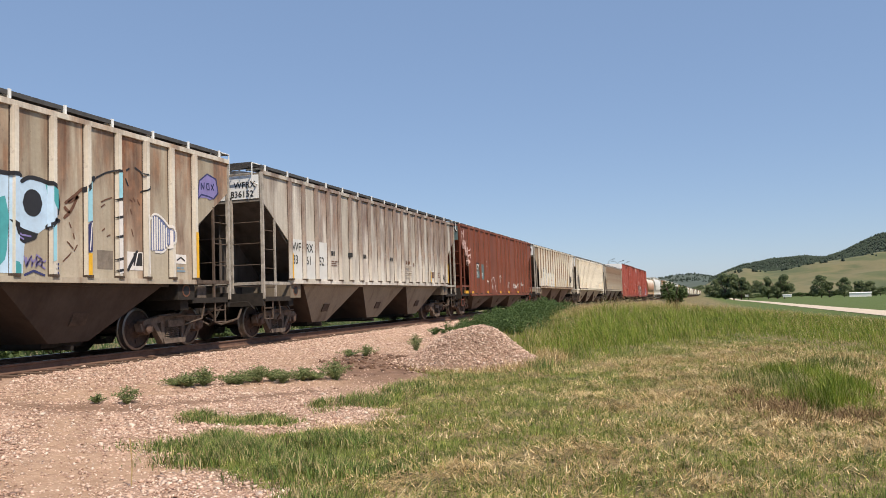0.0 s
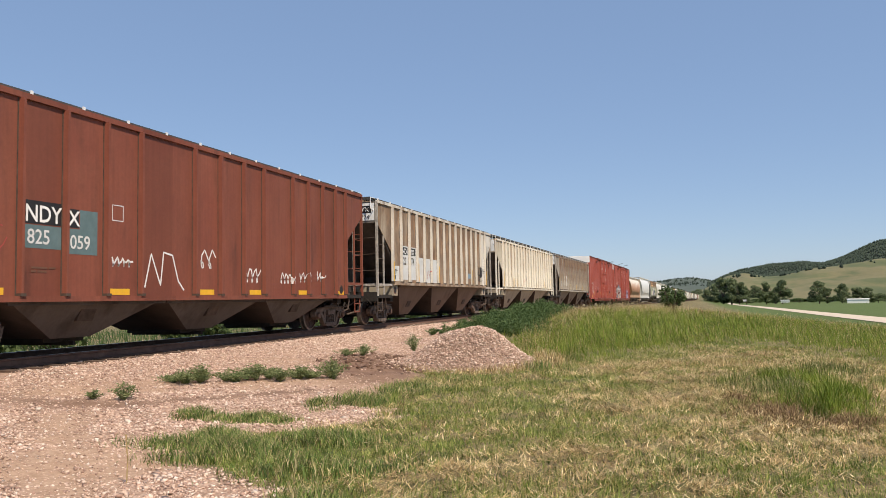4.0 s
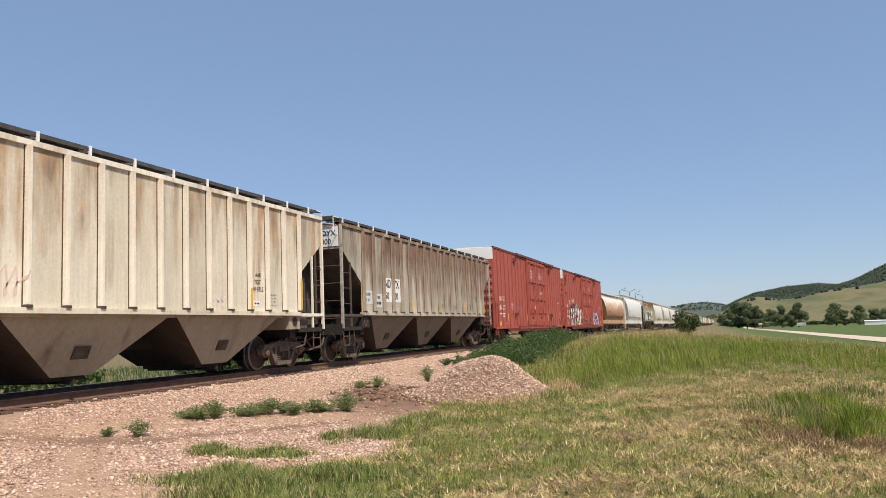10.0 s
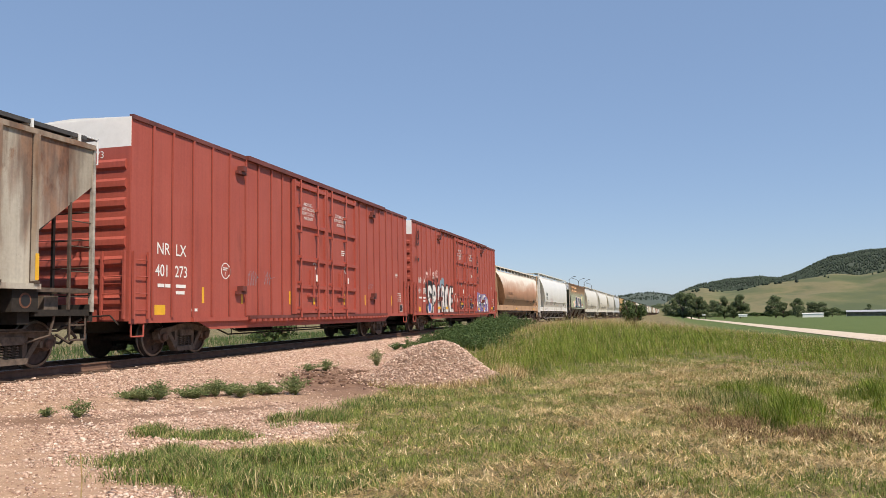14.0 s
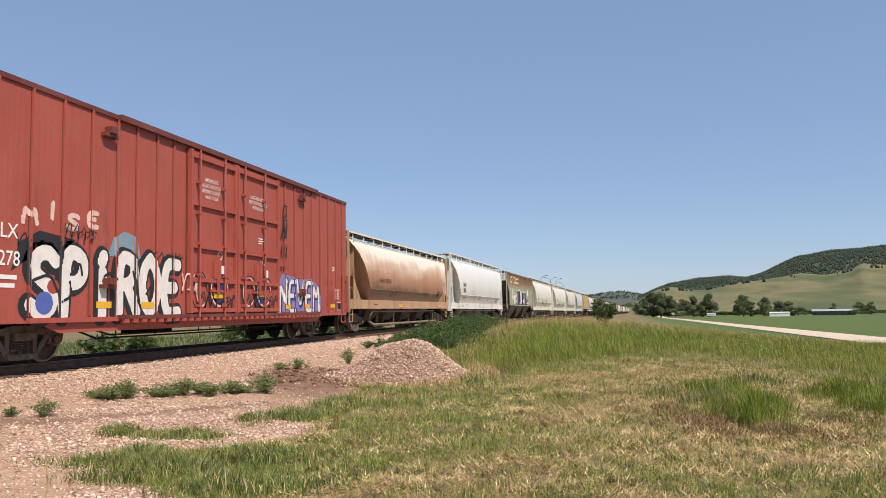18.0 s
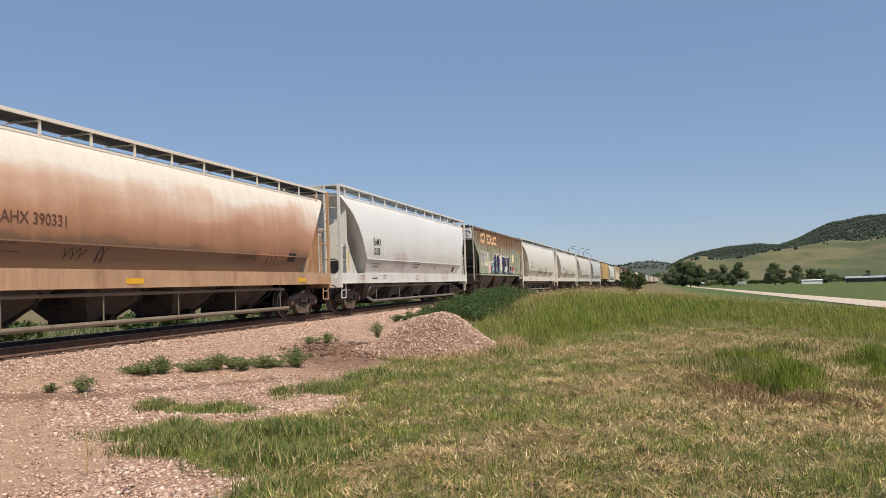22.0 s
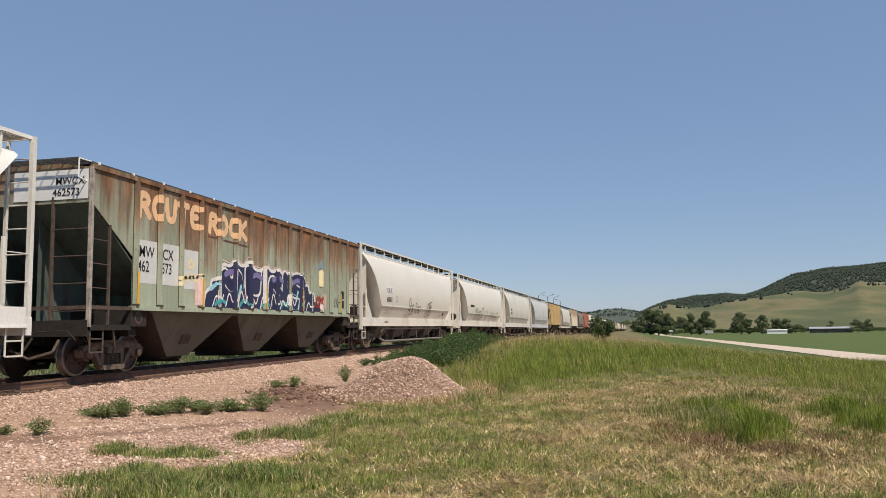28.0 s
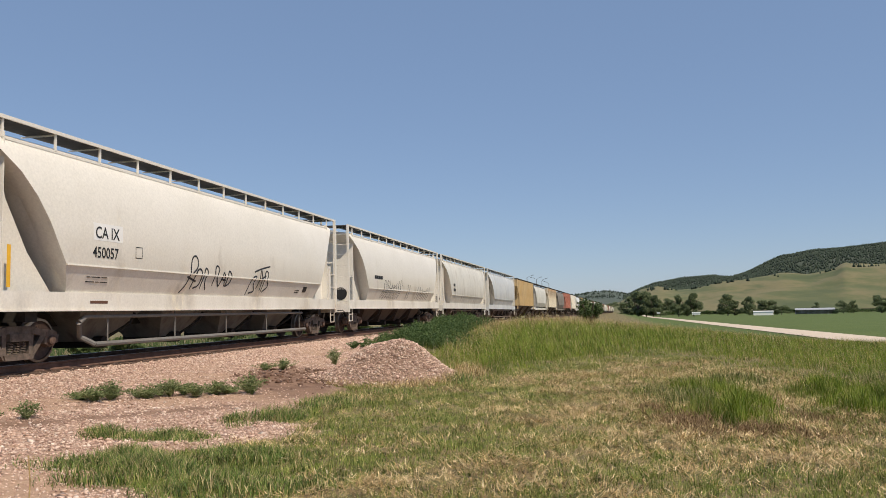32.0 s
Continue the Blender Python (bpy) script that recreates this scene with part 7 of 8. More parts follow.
    def front_patch(self, x0, x1, z0, z1, mat, y=-0.033):
        return self.mesh("paint_patch", [(x0, -self.h + y, z0), (x1, -self.h + y, z0), (x1, -self.h + y, z1), (x0, -self.h + y, z1)], [(0, 1, 2, 3)], mat)


def spray(name, color):
    return plain(name, color, 0.55, 0, 0.12, 5)


S_BLACK, S_WHITE = spray("black_spray", (0.02, 0.02, 0.024)), spray("white_spray", (0.72, 0.7, 0.68))
S_CYAN, S_TEAL, S_NAVY = spray("pale_blue_spray", (0.3, 0.6, 0.72)), spray("teal_spray", (0.06, 0.33, 0.36)), spray("navy_spray", (0.035, 0.04, 0.13))
S_PURPLE, S_BLUE, S_PINK = spray("purple_spray", (0.22, 0.19, 0.42)), spray("blue_spray", (0.08, 0.13, 0.42)), spray("pale_pink_spray", (0.7, 0.5, 0.46))
S_ORANGE, S_CREAM, S_BROWN = spray("orange_spray", (0.78, 0.5, 0.29)), spray("pale_yellow_spray", (0.75, 0.66, 0.42)), spray("brown_stencil", (0.13, 0.06, 0.035))
S_RED, S_GREYBLUE, TEALP = spray("dull_red_spray", (0.35, 0.06, 0.05)), spray("grey_blue_spray", (0.2, 0.29, 0.36)), plain("teal_grey_patch", (0.1, 0.16, 0.17), 0.7, 0, 0.15)
PATCHW = plain("pale_grey_patch", (0.6, 0.61, 0.6), 0.65, 0, 0.1, 2)
YEL = YELLOW


def wave(u0, z0, length, height, n, r, slant=0.25):
    """A looping scribble."""
    pts = []
    for k in range(n * 7 + 1):
        a = k / 7 * 2 * math.pi
        pts.append((u0 + length * k / (n * 7) + 0.35 * length / n * math.sin(a) * r + slant * height * (0.5 + 0.5 * math.cos(a)), z0 + height * (0.5 + 0.5 * math.cos(a + r)) * (0.75 + 0.25 * math.sin(k * 1.7 + r * 5))))
    return pts


STROKE_FONT = {
    "S": [[(0.9, 0.85), (0.6, 1.0), (0.2, 0.9), (0.15, 0.65), (0.5, 0.52), (0.85, 0.35), (0.8, 0.1), (0.4, 0.0), (0.05, 0.15)]],
    "P": [[(0.1, 0.0), (0.15, 1.0), (0.7, 0.97), (0.9, 0.75), (0.7, 0.5), (0.15, 0.47)]],
    "I": [[(0.5, 0.0), (0.5, 0.7)], [(0.48, 0.9), (0.54, 0.98)]],
    "R": [[(0.1, 0.0), (0.12, 1.0), (0.7, 0.97), (0.88, 0.75), (0.65, 0.52), (0.15, 0.48)], [(0.45, 0.5), (0.95, 0.0)]],
    "O": [[(0.5, 1.0), (0.15, 0.8), (0.08, 0.4), (0.3, 0.03), (0.65, 0.03), (0.92, 0.35), (0.88, 0.75), (0.5, 1.0)]],
    "E": [[(0.9, 0.98), (0.15, 1.0), (0.1, 0.0), (0.9, 0.03)], [(0.12, 0.52), (0.7, 0.52)]],
    "N": [[(0.08, 0.0), (0.12, 1.0), (0.85, 0.05), (0.9, 1.0)]],
    "V": [[(0.05, 1.0), (0.45, 0.0), (0.95, 1.0)]],
    "M": [[(0.05, 0.0), (0.15, 1.0), (0.5, 0.4), (0.85, 1.0), (0.95, 0.0)]],
    "U": [[(0.1, 1.0), (0.12, 0.2), (0.45, 0.0), (0.85, 0.15), (0.9, 1.0)]],
    "T": [[(0.05, 0.97), (0.95, 0.97)], [(0.5, 0.95), (0.5, 0.0)]],
    "C": [[(0.9, 0.9), (0.3, 1.0), (0.1, 0.6), (0.15, 0.1), (0.9, 0.03)]],
    "K": [[(0.1, 0.0), (0.12, 1.0)], [(0.9, 1.0), (0.15, 0.48), (0.95, 0.0)]],
}


def sprayed(word, u, z, w, h, gap=1.12, jitter=0.0, seed=3):
    r = random.Random(seed)
    out = []
    for k, ch in enumerate(word):
        dz = r.uniform(-jitter, jitter)
        for line in STROKE_FONT.get(ch, []):
            out.append([(u + (k * gap + a) * w, z + dz + b * h) for a, b in line])
    return out


# rusted beige car with the blue piece
k0 = Skin(car0, 17.6, spread(1.4, 16.2, 19), half=0.06)
S_SKY = spray("sky_blue_spray", (0.46, 0.62, 0.78))
arc = lambda u, z, ru, rz, a0, a1, n=22: [(u + ru * math.cos(a), z + rz * math.sin(a)) for a in np.linspace(a0, a1, n)]
k0.fill([(8.6, 1.55), (8.7, 2.9), (9.6, 3.25), (10.4, 3.15), (11.0, 3.16), (11.42, 3.17), (11.6, 3.16), (11.88, 3.14), (12.13, 3.06), (12.24, 2.88), (12.22, 2.62), (12.1, 2.44), (11.8, 2.24), (11.5, 2.1), (11.48, 1.55)], S_SKY, "pale blue spray-painted eye")
k0.fill([(8.7, 1.55), (8.8, 2.7), (9.9, 2.9), (10.9, 2.75), (11.12, 2.82), (11.2, 2.5), (11.15, 1.8), (10.9, 1.55)], S_TEAL, "", 0.003)
k0.fill([(11.96, 3.12), (12.13, 3.06), (12.24, 2.88), (12.22, 2.62), (12.08, 2.75), (12.0, 2.95)], S_TEAL, "", 0.003)
k0.fill([(12.03, 1.77), (12.03, 2.4), (12.15, 2.42), (12.15, 1.8)], S_CYAN, "", 0.003)
k0.fill([(11.24, 1.5), (11.24, 1.75), (11.45, 1.7), (11.45, 1.5)], S_TEAL, "", 0.004)
k0.fill(arc(11.68, 2.76, 0.21, 0.235, 0, 6.1), S_BLACK, "black pupil", 0.005)
k0.fill([(11.2, 2.44), (11.5, 2.3), (11.8, 2.24), (11.75, 2.14), (11.5, 2.05), (11.28, 2.2)], S_BLACK, "", 0.004)
k0.strokes([[(11.28, 2.3), (11.45, 2.2), (11.65, 2.18)], [(11.34, 2.2), (11.5, 2.12)]], 0.03, S_PURPLE, "", 0.008)
k0.strokes([[(10.4, 3.2), (11.0, 3.2), (11.43, 3.2)], [(11.45, 3.1), (11.6, 3.2), (11.88, 3.18), (12.15, 3.1), (12.26, 2.9), (12.25, 2.64), (12.1, 2.46), (11.98, 2.36)], [(12.1, 2.5), (12.26, 2.5)]], 0.07, S_BLACK, "bold black outline", 0.006)
k0.strokes([wave(11.5, 1.67, 0.42, 0.18, 4, 0.5), [(11.5, 1.85), (11.55, 1.66), (11.66, 1.86)], [(11.75, 1.66), (11.76, 1.88), (11.88, 1.8), (11.78, 1.74), (11.95, 1.64)]], 0.03, S_PURPLE, "small purple tag", 0.007)
k0.strokes([[(11.5, 1.52), (11.7, 1.6), (11.95, 1.52)], [(12.1, 1.55), (12.26, 1.58)], [(12.1, 1.64), (12.26, 1.66)], [(12.1, 1.72), (12.26, 1.73)]], 0.04, S_NAVY, "", 0.006)
# broken marks between the ribs
k0.strokes([[(12.42, 2.84), (12.55, 2.93), (12.82, 3.14)], [(12.5, 2.86), (12.72, 2.98)], [(12.7, 2.98), (12.56, 2.71), (12.39, 2.57)], [(12.4, 2.75), (12.5, 2.68)]], 0.06, S_BROWN, "flaking dark sprayed marks", 0.003)
k0.strokes([[(12.5, 2.5), (12.55, 2.4)], [(12.6, 2.3), (12.63, 2.2)], [(12.45, 2.15), (12.6, 2.02)], [(12.35, 1.78), (12.5, 1.9), (12.55, 1.95)], [(12.62, 1.98), (12.7, 2.1)], [(13.3, 2.95), (13.45, 3.02), (13.6, 3.07)], [(13.3, 2.85), (13.4, 2.92)], [(13.32, 2.4), (13.4, 2.45)], [(13.45, 2.3), (13.55, 2.34)], [(14.1, 3.1), (14.18, 3.05)], [(14.2, 3.15), (14.26, 3.06)], [(14.32, 3.12), (14.4, 3.0)], [(14.12, 2.9), (14.16, 2.8)], [(14.15, 2.5), (14.2, 2.35)]], 0.025, S_BROWN, "", 0.003)
k0.strokes([[(13.17, 3.4), (13.45, 3.54), (13.72, 3.62)], [(14.0, 3.66), (14.1, 3.72)], [(14.25, 3.76), (14.42, 3.7), (14.5, 3.64), (14.62, 3.66), (14.68, 3.55), (14.6, 3.36), (14.42, 3.27)], [(13.98, 3.5), (14.06, 3.35)]], 0.035, S_BLACK, "", 0.004)
k0.fill([(12.855, 2.52), (12.855, 3.14), (12.965, 3.3), (12.965, 2.56)], S_CYAN, "", 0.004)
k0.strokes([[(12.86, 3.12), (13.12, 3.38)]], 0.09, S_BLACK, "", 0.006)
k0.fill([(12.855, 1.96), (12.855, 2.48), (12.965, 2.56), (12.965, 1.98)], S_NAVY, "", 0.004)
k0.strokes([[(12.9, 2.0), (12.95, 2.52)]], 0.025, S_WHITE, "", 0.007)
k0.fill([(13.68, 3.06), (13.68, 3.56), (13.78, 3.58), (13.78, 3.08)], S_CYAN, "", 0.004)
k0.fill([(13.675, 1.58), (13.675, 3.0), (13.785, 3.02), (13.785, 1.6)], S_WHITE, "white sprayed bar crossed with black", 0.003)
k0.strokes([[(13.685, z), (13.775, z + 0.02)] for z in (1.64, 1.86, 2.3, 2.68, 3.03)] + [[(13.81, 1.6), (13.81, 3.58)], [(13.68, 3.6), (13.78, 3.6)]], 0.05, S_BLACK, "", 0.007)
k0.patch(13.2, 13.62, 1.67, 2.03, plain("dull_grey_patch", (0.2, 0.17, 0.14), 0.8, 0, 0.3, 8))
k0.patch(14.02, 14.5, 1.67, 2.04, S_WHITE, "placard", 0.002)
k0.patch(14.2, 14.46, 1.76, 2.02, S_BLACK, "placard", 0.005)
k0.strokes([[(14.04, 1.68), (14.3, 2.04)]], 0.07, S_BLACK, "", 0.009)
k0.strokes([[(14.22, 1.7), (14.32, 2.02)]], 0.03, S_WHITE, "", 0.011)
k0.fill([(14.72, 2.1), (14.74, 2.78), (14.84, 2.86), (15.14, 2.75), (15.38, 2.52), (15.38, 2.3), (15.14, 2.08), (14.9, 2.09)], plain("striped_badge_blue", (0.13, 0.16, 0.3), 0.6, 0, 0.15), "slate blue sprayed patch with white stripes", 0.003)
k0.strokes([[(14.78 + 0.075 * q, 2.1 + 0.01 * q), (14.78 + 0.075 * q, 2.8 - 0.04 * max(0, q - 2) * 1.3)] for q in range(8)] + [[(14.68, 2.7), (14.84, 2.9), (15.16, 2.78), (15.44, 2.52), (15.42, 2.28), (15.36, 2.3), (15.15, 2.06), (14.88, 2.07)], [(14.55, 2.8), (14.56, 1.6)]], 0.045, S_WHITE, "", 0.007)
k0.patch(15.52, 15.92, 1.85, 2.05, S_WHITE, "placard", 0.002)
k0.strokes([[(15.58, 1.92), (15.72, 1.99), (15.86, 1.92)]], 0.03, S_BLACK, "", 0.007)
k0.bars(15.58, 1.74, [[0.12, 0.1], [0.3]], S_GREYBLUE, 0.035, 0.07)
k0.fill([(16.36, 3.4), (16.43, 3.77), (16.74, 3.96), (17.08, 3.88), (17.15, 3.6), (17.0, 3.42), (16.82, 3.38), (16.7, 3.42), (16.55, 3.4)], S_PURPLE, "round purple sprayed badge", 0.004)
k0.strokes([[(16.36, 3.36), (16.43, 3.78), (16.74, 3.98), (17.1, 3.9), (17.17, 3.58), (16.98, 3.42)], [(16.38, 3.36), (16.5, 3.47), (16.75, 3.46), (16.95, 3.43)], [(16.5, 3.58), (16.5, 3.75), (16.6, 3.6), (16.62, 3.77)], [(16.72, 3.62), (16.7, 3.74), (16.8, 3.76), (16.82, 3.62), (16.72, 3.62)], [(16.88, 3.76), (17.0, 3.62)], [(17.0, 3.78), (16.9, 3.62)]], 0.035, S_NAVY, "", 0.007)
for u, zt_ in ((12.91, 1.95), (16.2, 2.57)):
    k0.patch(u - 0.05, u + 0.05, 1.5, zt_, YEL, "reflector", 0.004)

# streaked off-white car
k1 = Skin(car1, 17.35, spread(1.4, 15.95, 19))
for u, a, b in ((1.46, "WF", "83"), (2.28, "RX", "61"), (3.1, "", "52")):
    k1.patch(u, u + 0.72, 1.6, 2.72, PATCHW)
    if a:
        k1.text(a, u + 0.1, 2.38, 0.26, BLACK, 0.95, 0.012)
    k1.text(b, u + 0.1, 2.02, 0.26, BLACK, 0.95, 0.012)
k1.front("WFRX", 0.72, 4.0, 0.17, BLACK, -0.04, 0.01)
k1.front("836152", 0.62, 3.76, 0.17, BLACK, -0.04, 0.01)
k1.patch(1.39, 1.45, 1.6, 2.3, YEL, "reflector", 0.002)
for q in range(5):
    k1.bars(4.05 + 1.25 * q, 2.35, [[0.12, 0.1]], BLACK, 0.14)
k1.bars(3.95, 2.15, [[0.3, 0.2], [0.45], [0.2, 0.25]], S_BROWN)

for u, z in ((10.8, 2.36), (11.02, 2.35), (11.62, 2.28), (12.2, 2.2)):
    k1.fill([(u + 0.075 * math.cos(a), z + 0.085 * math.sin(a)) for a in np.linspace(0, 6.0, 10)], S_BROWN, "", 0.001)
k1.bars(10.62, 2.18, [[0.5], [0.2, 0.25], [0.45], [0.3, 0.12], [0.5], [0.4]], plain("faded_stencil", (0.3, 0.26, 0.22), 0.8, 0, 0.3), 0.03, 0.09)
for u, zt_ in ((12.09, 2.1), (13.5, 2.1), (15.95, 2.45)):
    k1.patch(u - 0.04, u + 0.04, 1.6, zt_, YEL, "reflector", 0.002)
k1.patch(13.84, 14.2, 1.74, 2.1, PATCHW, "placard")
k1.patch(13.88, 14.16, 1.78, 2.06, S_BROWN, "placard", 0.004)
k1.strokes([[(13.15, 2.05), (13.15, 1.75), (13.35, 1.78)], [(13.15, 2.05), (13.4, 2.08)]], 0.02, PATCHW, "", 0.002)
k1.bars(14.72, 2.0, [[0.15, 0.1], [0.2], [0.12, 0.12]], S_BROWN, 0.04, 0.09)
k1.strokes([[(15.20, 1.65), (15.25, 2.05), (15.32, 1.7), (15.38, 2.08)], [(15.42, 1.68), (15.46, 2.0), (15.54, 1.72), (15.60, 1.98), (15.68, 1.68), (15.78, 1.95)], [(15.18, 1.85), (15.45, 1.9)]], 0.035, S_BLACK, "black sprayed tag", 0.002)

# oxide red car
k2 = Skin(car2, 16.75, OXIDE_RIBS)
k2.patch(2.52, 3.36, 2.32, 2.72, BLACK)
k2.text("NDY", 2.55, 2.36, 0.3, WHITE, 0.92, 0.02)
k2.patch(3.48, 3.78, 2.32, 2.66, BLACK)
k2.text("X", 3.52, 2.36, 0.28, WHITE, 1.0, 0.02)
k2.patch(2.52, 3.36, 1.9, 2.3, TEALP)
k2.patch(3.8, 4.25, 2.3, 2.66, TEALP)
k2.patch(3.48, 4.25, 1.84, 2.3, TEALP)
k2.text("825", 2.6, 1.98, 0.26, PATCHW, 0.95, 0.015)
k2.text("059", 3.56, 1.94, 0.26, PATCHW, 0.95, 0.015)
k2.front_patch(0.0, 1.46, 3.74, 4.43, TEALP)
k2.front_patch(0.55, 1.4, 4.12, 4.38, BLACK, -0.038)
k2.front("NDYX", 0.62, 4.16, 0.18, WHITE, -0.043, 0.015)
k2.front("825059", 0.66, 3.9, 0.14, PATCHW, -0.043)
k2.strokes([[(0.3, 4.15), (0.35, 3.6), (0.6, 3.45), (0.7, 3.9), (0.45, 4.1)], wave(0.35, 3.3, 0.6, 0.5, 3, 0.7), wave(0.7, 3.0, 0.6, 0.55, 3, 0.4), wave(1.0, 2.65, 0.55, 0.45, 3, 0.9), [(0.55, 4.3), (0.7, 4.2), (0.6, 3.9)], [(1.3, 3.25), (1.42, 3.0), (1.35, 2.85), (1.75, 2.95)], wave(0.95, 2.5, 0.45, 0.3, 2, 0.5)], 0.05, S_PINK, "pale pink sprayed scrawl")
k2.strokes([wave(4.6, 1.65, 0.6, 0.2, 4, 0.4), wave(9.35, 1.4, 0.7, 0.4, 3, 0.6), wave(11.1, 1.4, 0.75, 0.3, 4, 0.8), wave(12.2, 1.45, 0.7, 0.3, 3, 0.5), wave(13.3, 1.5, 0.6, 0.3, 3, 0.3), wave(7.4, 1.7, 0.6, 0.45, 2, 0.9), [(5.6, 1.25), (5.8, 1.95), (6.1, 1.3), (6.2, 2.0), (6.5, 1.95), (6.7, 1.4), (6.9, 1.2)]], 0.04, S_WHITE, "white sprayed tags")
k2.strokes([wave(1.6, 1.7, 0.5, 0.4, 3, 0.6), wave(1.65, 2.1, 0.4, 0.25, 3, 0.2)], 0.02, S_RED, "", 0.002)
for u in (1.6, 4.6, 7.5, 9.6, 12.2, 14.7):
    k2.patch(u, u + 0.55, 1.1, 1.22, YEL, "reflector", 0.002)
k2.patch(0.5, 1.2, 1.1, 1.24, YEL, "reflector", 0.0)
k2.strokes([[(4.65, 2.55), (4.95, 2.55), (4.95, 2.85), (4.65, 2.85), (4.65, 2.55)]], 0.015, GRAYP)
k2.bars(2.7, 1.55, [[0.35, 0.15], [0.1, 0.2]], S_BROWN)

# brown-stained white car
SHEDLIKE_WHITE = paint("fresh_white_panel", (0.66, 0.63, 0.57), (0.3, 0.2, 0.13), 0.3, rough=0.6, seed=31, top=0.08)
k3 = Skin(car3, 16.7, spread(1.4, 15.3, 16))
for u in (2.39, 3.31):
    k3.patch(u, u + 0.8, 1.68, 3.0, PATCHW)
for u in (4.24, 5.17, 6.09):
    k3.patch(u, u + 0.8, 1.6, 2.62, PATCHW)
k3.patch(1.46, 2.2, 1.62, 2.2, PATCHW)
k3.bars(1.6, 2.05, [[0.1, 0.15], [0.4], [0.35], [0.2]], BLACK, 0.02, 0.05)
k3.patch(1.5, 1.8, 1.68, 1.85, BLACK, "placard", 0.004)
for u, a, b in ((2.45, "ND", "822"), (3.38, "YX", "774")):
    k3.patch(u, u + 0.68, 2.66, 2.96, BLACK, "paint_patch", 0.003)
    k3.text(a, u + 0.08, 2.69, 0.23, WHITE, 1.05, 0.02)
    k3.text(b, u + 0.03, 2.28, 0.3, STEEL, 0.78, 0.012)
k3.front("NDYX", 0.6, 4.1, 0.17, WHITE, -0.045, 0.015)
k3.front_patch(0.55, 1.35, 4.06, 4.31, BLACK, -0.04)
k3.front("822774", 0.58, 3.82, 0.17, STEEL, -0.045)
k3.strokes([[(15.5, 3.55), (15.55, 3.1), (15.75, 3.0), (15.9, 3.2), (15.7, 3.35), (15.55, 3.2)], [(15.85, 3.75), (15.85, 3.05), (16.1, 3.1), (16.15, 3.35), (15.9, 3.4)], [(16.15, 3.75), (16.2, 3.1), (16.5, 3.2), (16.3, 3.45), (16.5, 3.65), (16.2, 3.75)], [(15.5, 2.9), (15.9, 2.75), (16.4, 2.95)], wave(13.65, 1.8, 0.7, 0.8, 4, 0.7, 0.4), [(13.7, 2.5), (13.8, 1.75), (14.0, 2.45), (14.2, 1.75), (14.35, 2.6)], wave(14.55, 2.2, 0.75, 0.3, 4, 0.5)], 0.035, S_BLACK, "black sprayed tags")
k3.strokes([wave(5.4, 1.75, 0.5, 0.4, 2, 0.6)], 0.025, S_RED)
k3.patch(12.0, 12.5, 1.9, 2.15, S_GREYBLUE, "placard")
for u in (1.4, 4.2, 6.95, 12.5, 15.3):
    k3.patch(u - 0.035, u + 0.035, 1.58, 2.35, YEL, "reflector", 0.002)

k3.patch(14.42, 15.24, 1.58, 4.36, SHEDLIKE_WHITE)
k3.fill([(15.36, 2.76), (15.36, 4.36), (16.66, 4.36), (16.66, 3.78)], SHEDLIKE_WHITE, "", -0.003)

# cream car
k4 = Skin(car4, 18.0, spread(1.45, 16.55, 19))
for t, u, z in (("IT", 2.42, 2.75), ("LX", 3.25, 2.75), ("40", 2.42, 2.2), ("092", 3.2, 2.2)):
    k4.text(t, u, z, 0.27, BLACK, 0.9, 0.012)
k4.text("LD LMT", 2.36, 1.92, 0.085, BLACK, 0.9, 0.004)
k4.text("LT WT", 2.38, 1.76, 0.085, BLACK, 0.9, 0.004)
k4.text("201100", 3.22, 1.92, 0.085, BLACK, 1.0, 0.004)
k4.text("61900", 3.28, 1.76, 0.085, BLACK, 1.0, 0.004)
k4.strokes([[(4.05, 2.55), (4.3, 2.55), (4.3, 2.8), (4.05, 2.8), (4.05, 2.55)]], 0.015, BLACK)
k4.patch(1.6, 1.95, 1.72, 1.88, BLACK, "placard")
k4.strokes([wave(4.05, 1.62, 0.7, 0.2, 4, 0.6), wave(5.7, 1.62, 0.5, 0.3, 3, 0.4), wave(12.5, 1.65, 0.5, 0.25, 3, 0.8)], 0.03, S_WHITE, "white sprayed tags", 0.002)
k4.strokes([wave(6.6, 1.7, 0.6, 0.55, 3, 0.5)], 0.03, S_PINK)
for body, u, z in (("AAR", 14.34, 2.4), ("TEST", 14.3, 2.22), ("WHEELS", 14.2, 2.04)):
    k4.text(body, u, z, 0.11, BLACK, 0.9, 0.006)
k4.patch(14.25, 14.55, 1.66, 1.8, WHITE, "placard")
k4.bars(14.3, 1.71, [[0.08, 0.1]], BLACK, 0.04)
k4.bars(15.05, 1.95, [[0.12, 0.15], [0.15, 0.12], [0.1, 0.12], [0.2, 0.1]], plain("worn_stencil", (0.36, 0.32, 0.26), 0.8, 0, 0.3), 0.03, 0.09)
k4.strokes([[(15.8, 1.62), (15.9, 1.78), (15.98, 1.62)], [(16.05, 1.62), (16.05, 1.78), (16.15, 1.76)], [(16.22, 1.62), (16.22, 1.78), (16.32, 1.62), (16.42, 1.7)]], 0.03, S_WHITE, "", 0.002)
for u, zt_ in ((14.03, 2.1), (16.55, 2.45)):
    k4.patch(u - 0.045, u + 0.045, 1.56, zt_, YEL, "reflector", 0.002)
k4.front("ITLX", 0.75, 3.98, 0.17, BLACK, -0.04)
k4.front("40092", 0.68, 3.74, 0.17, BLACK, -0.04)
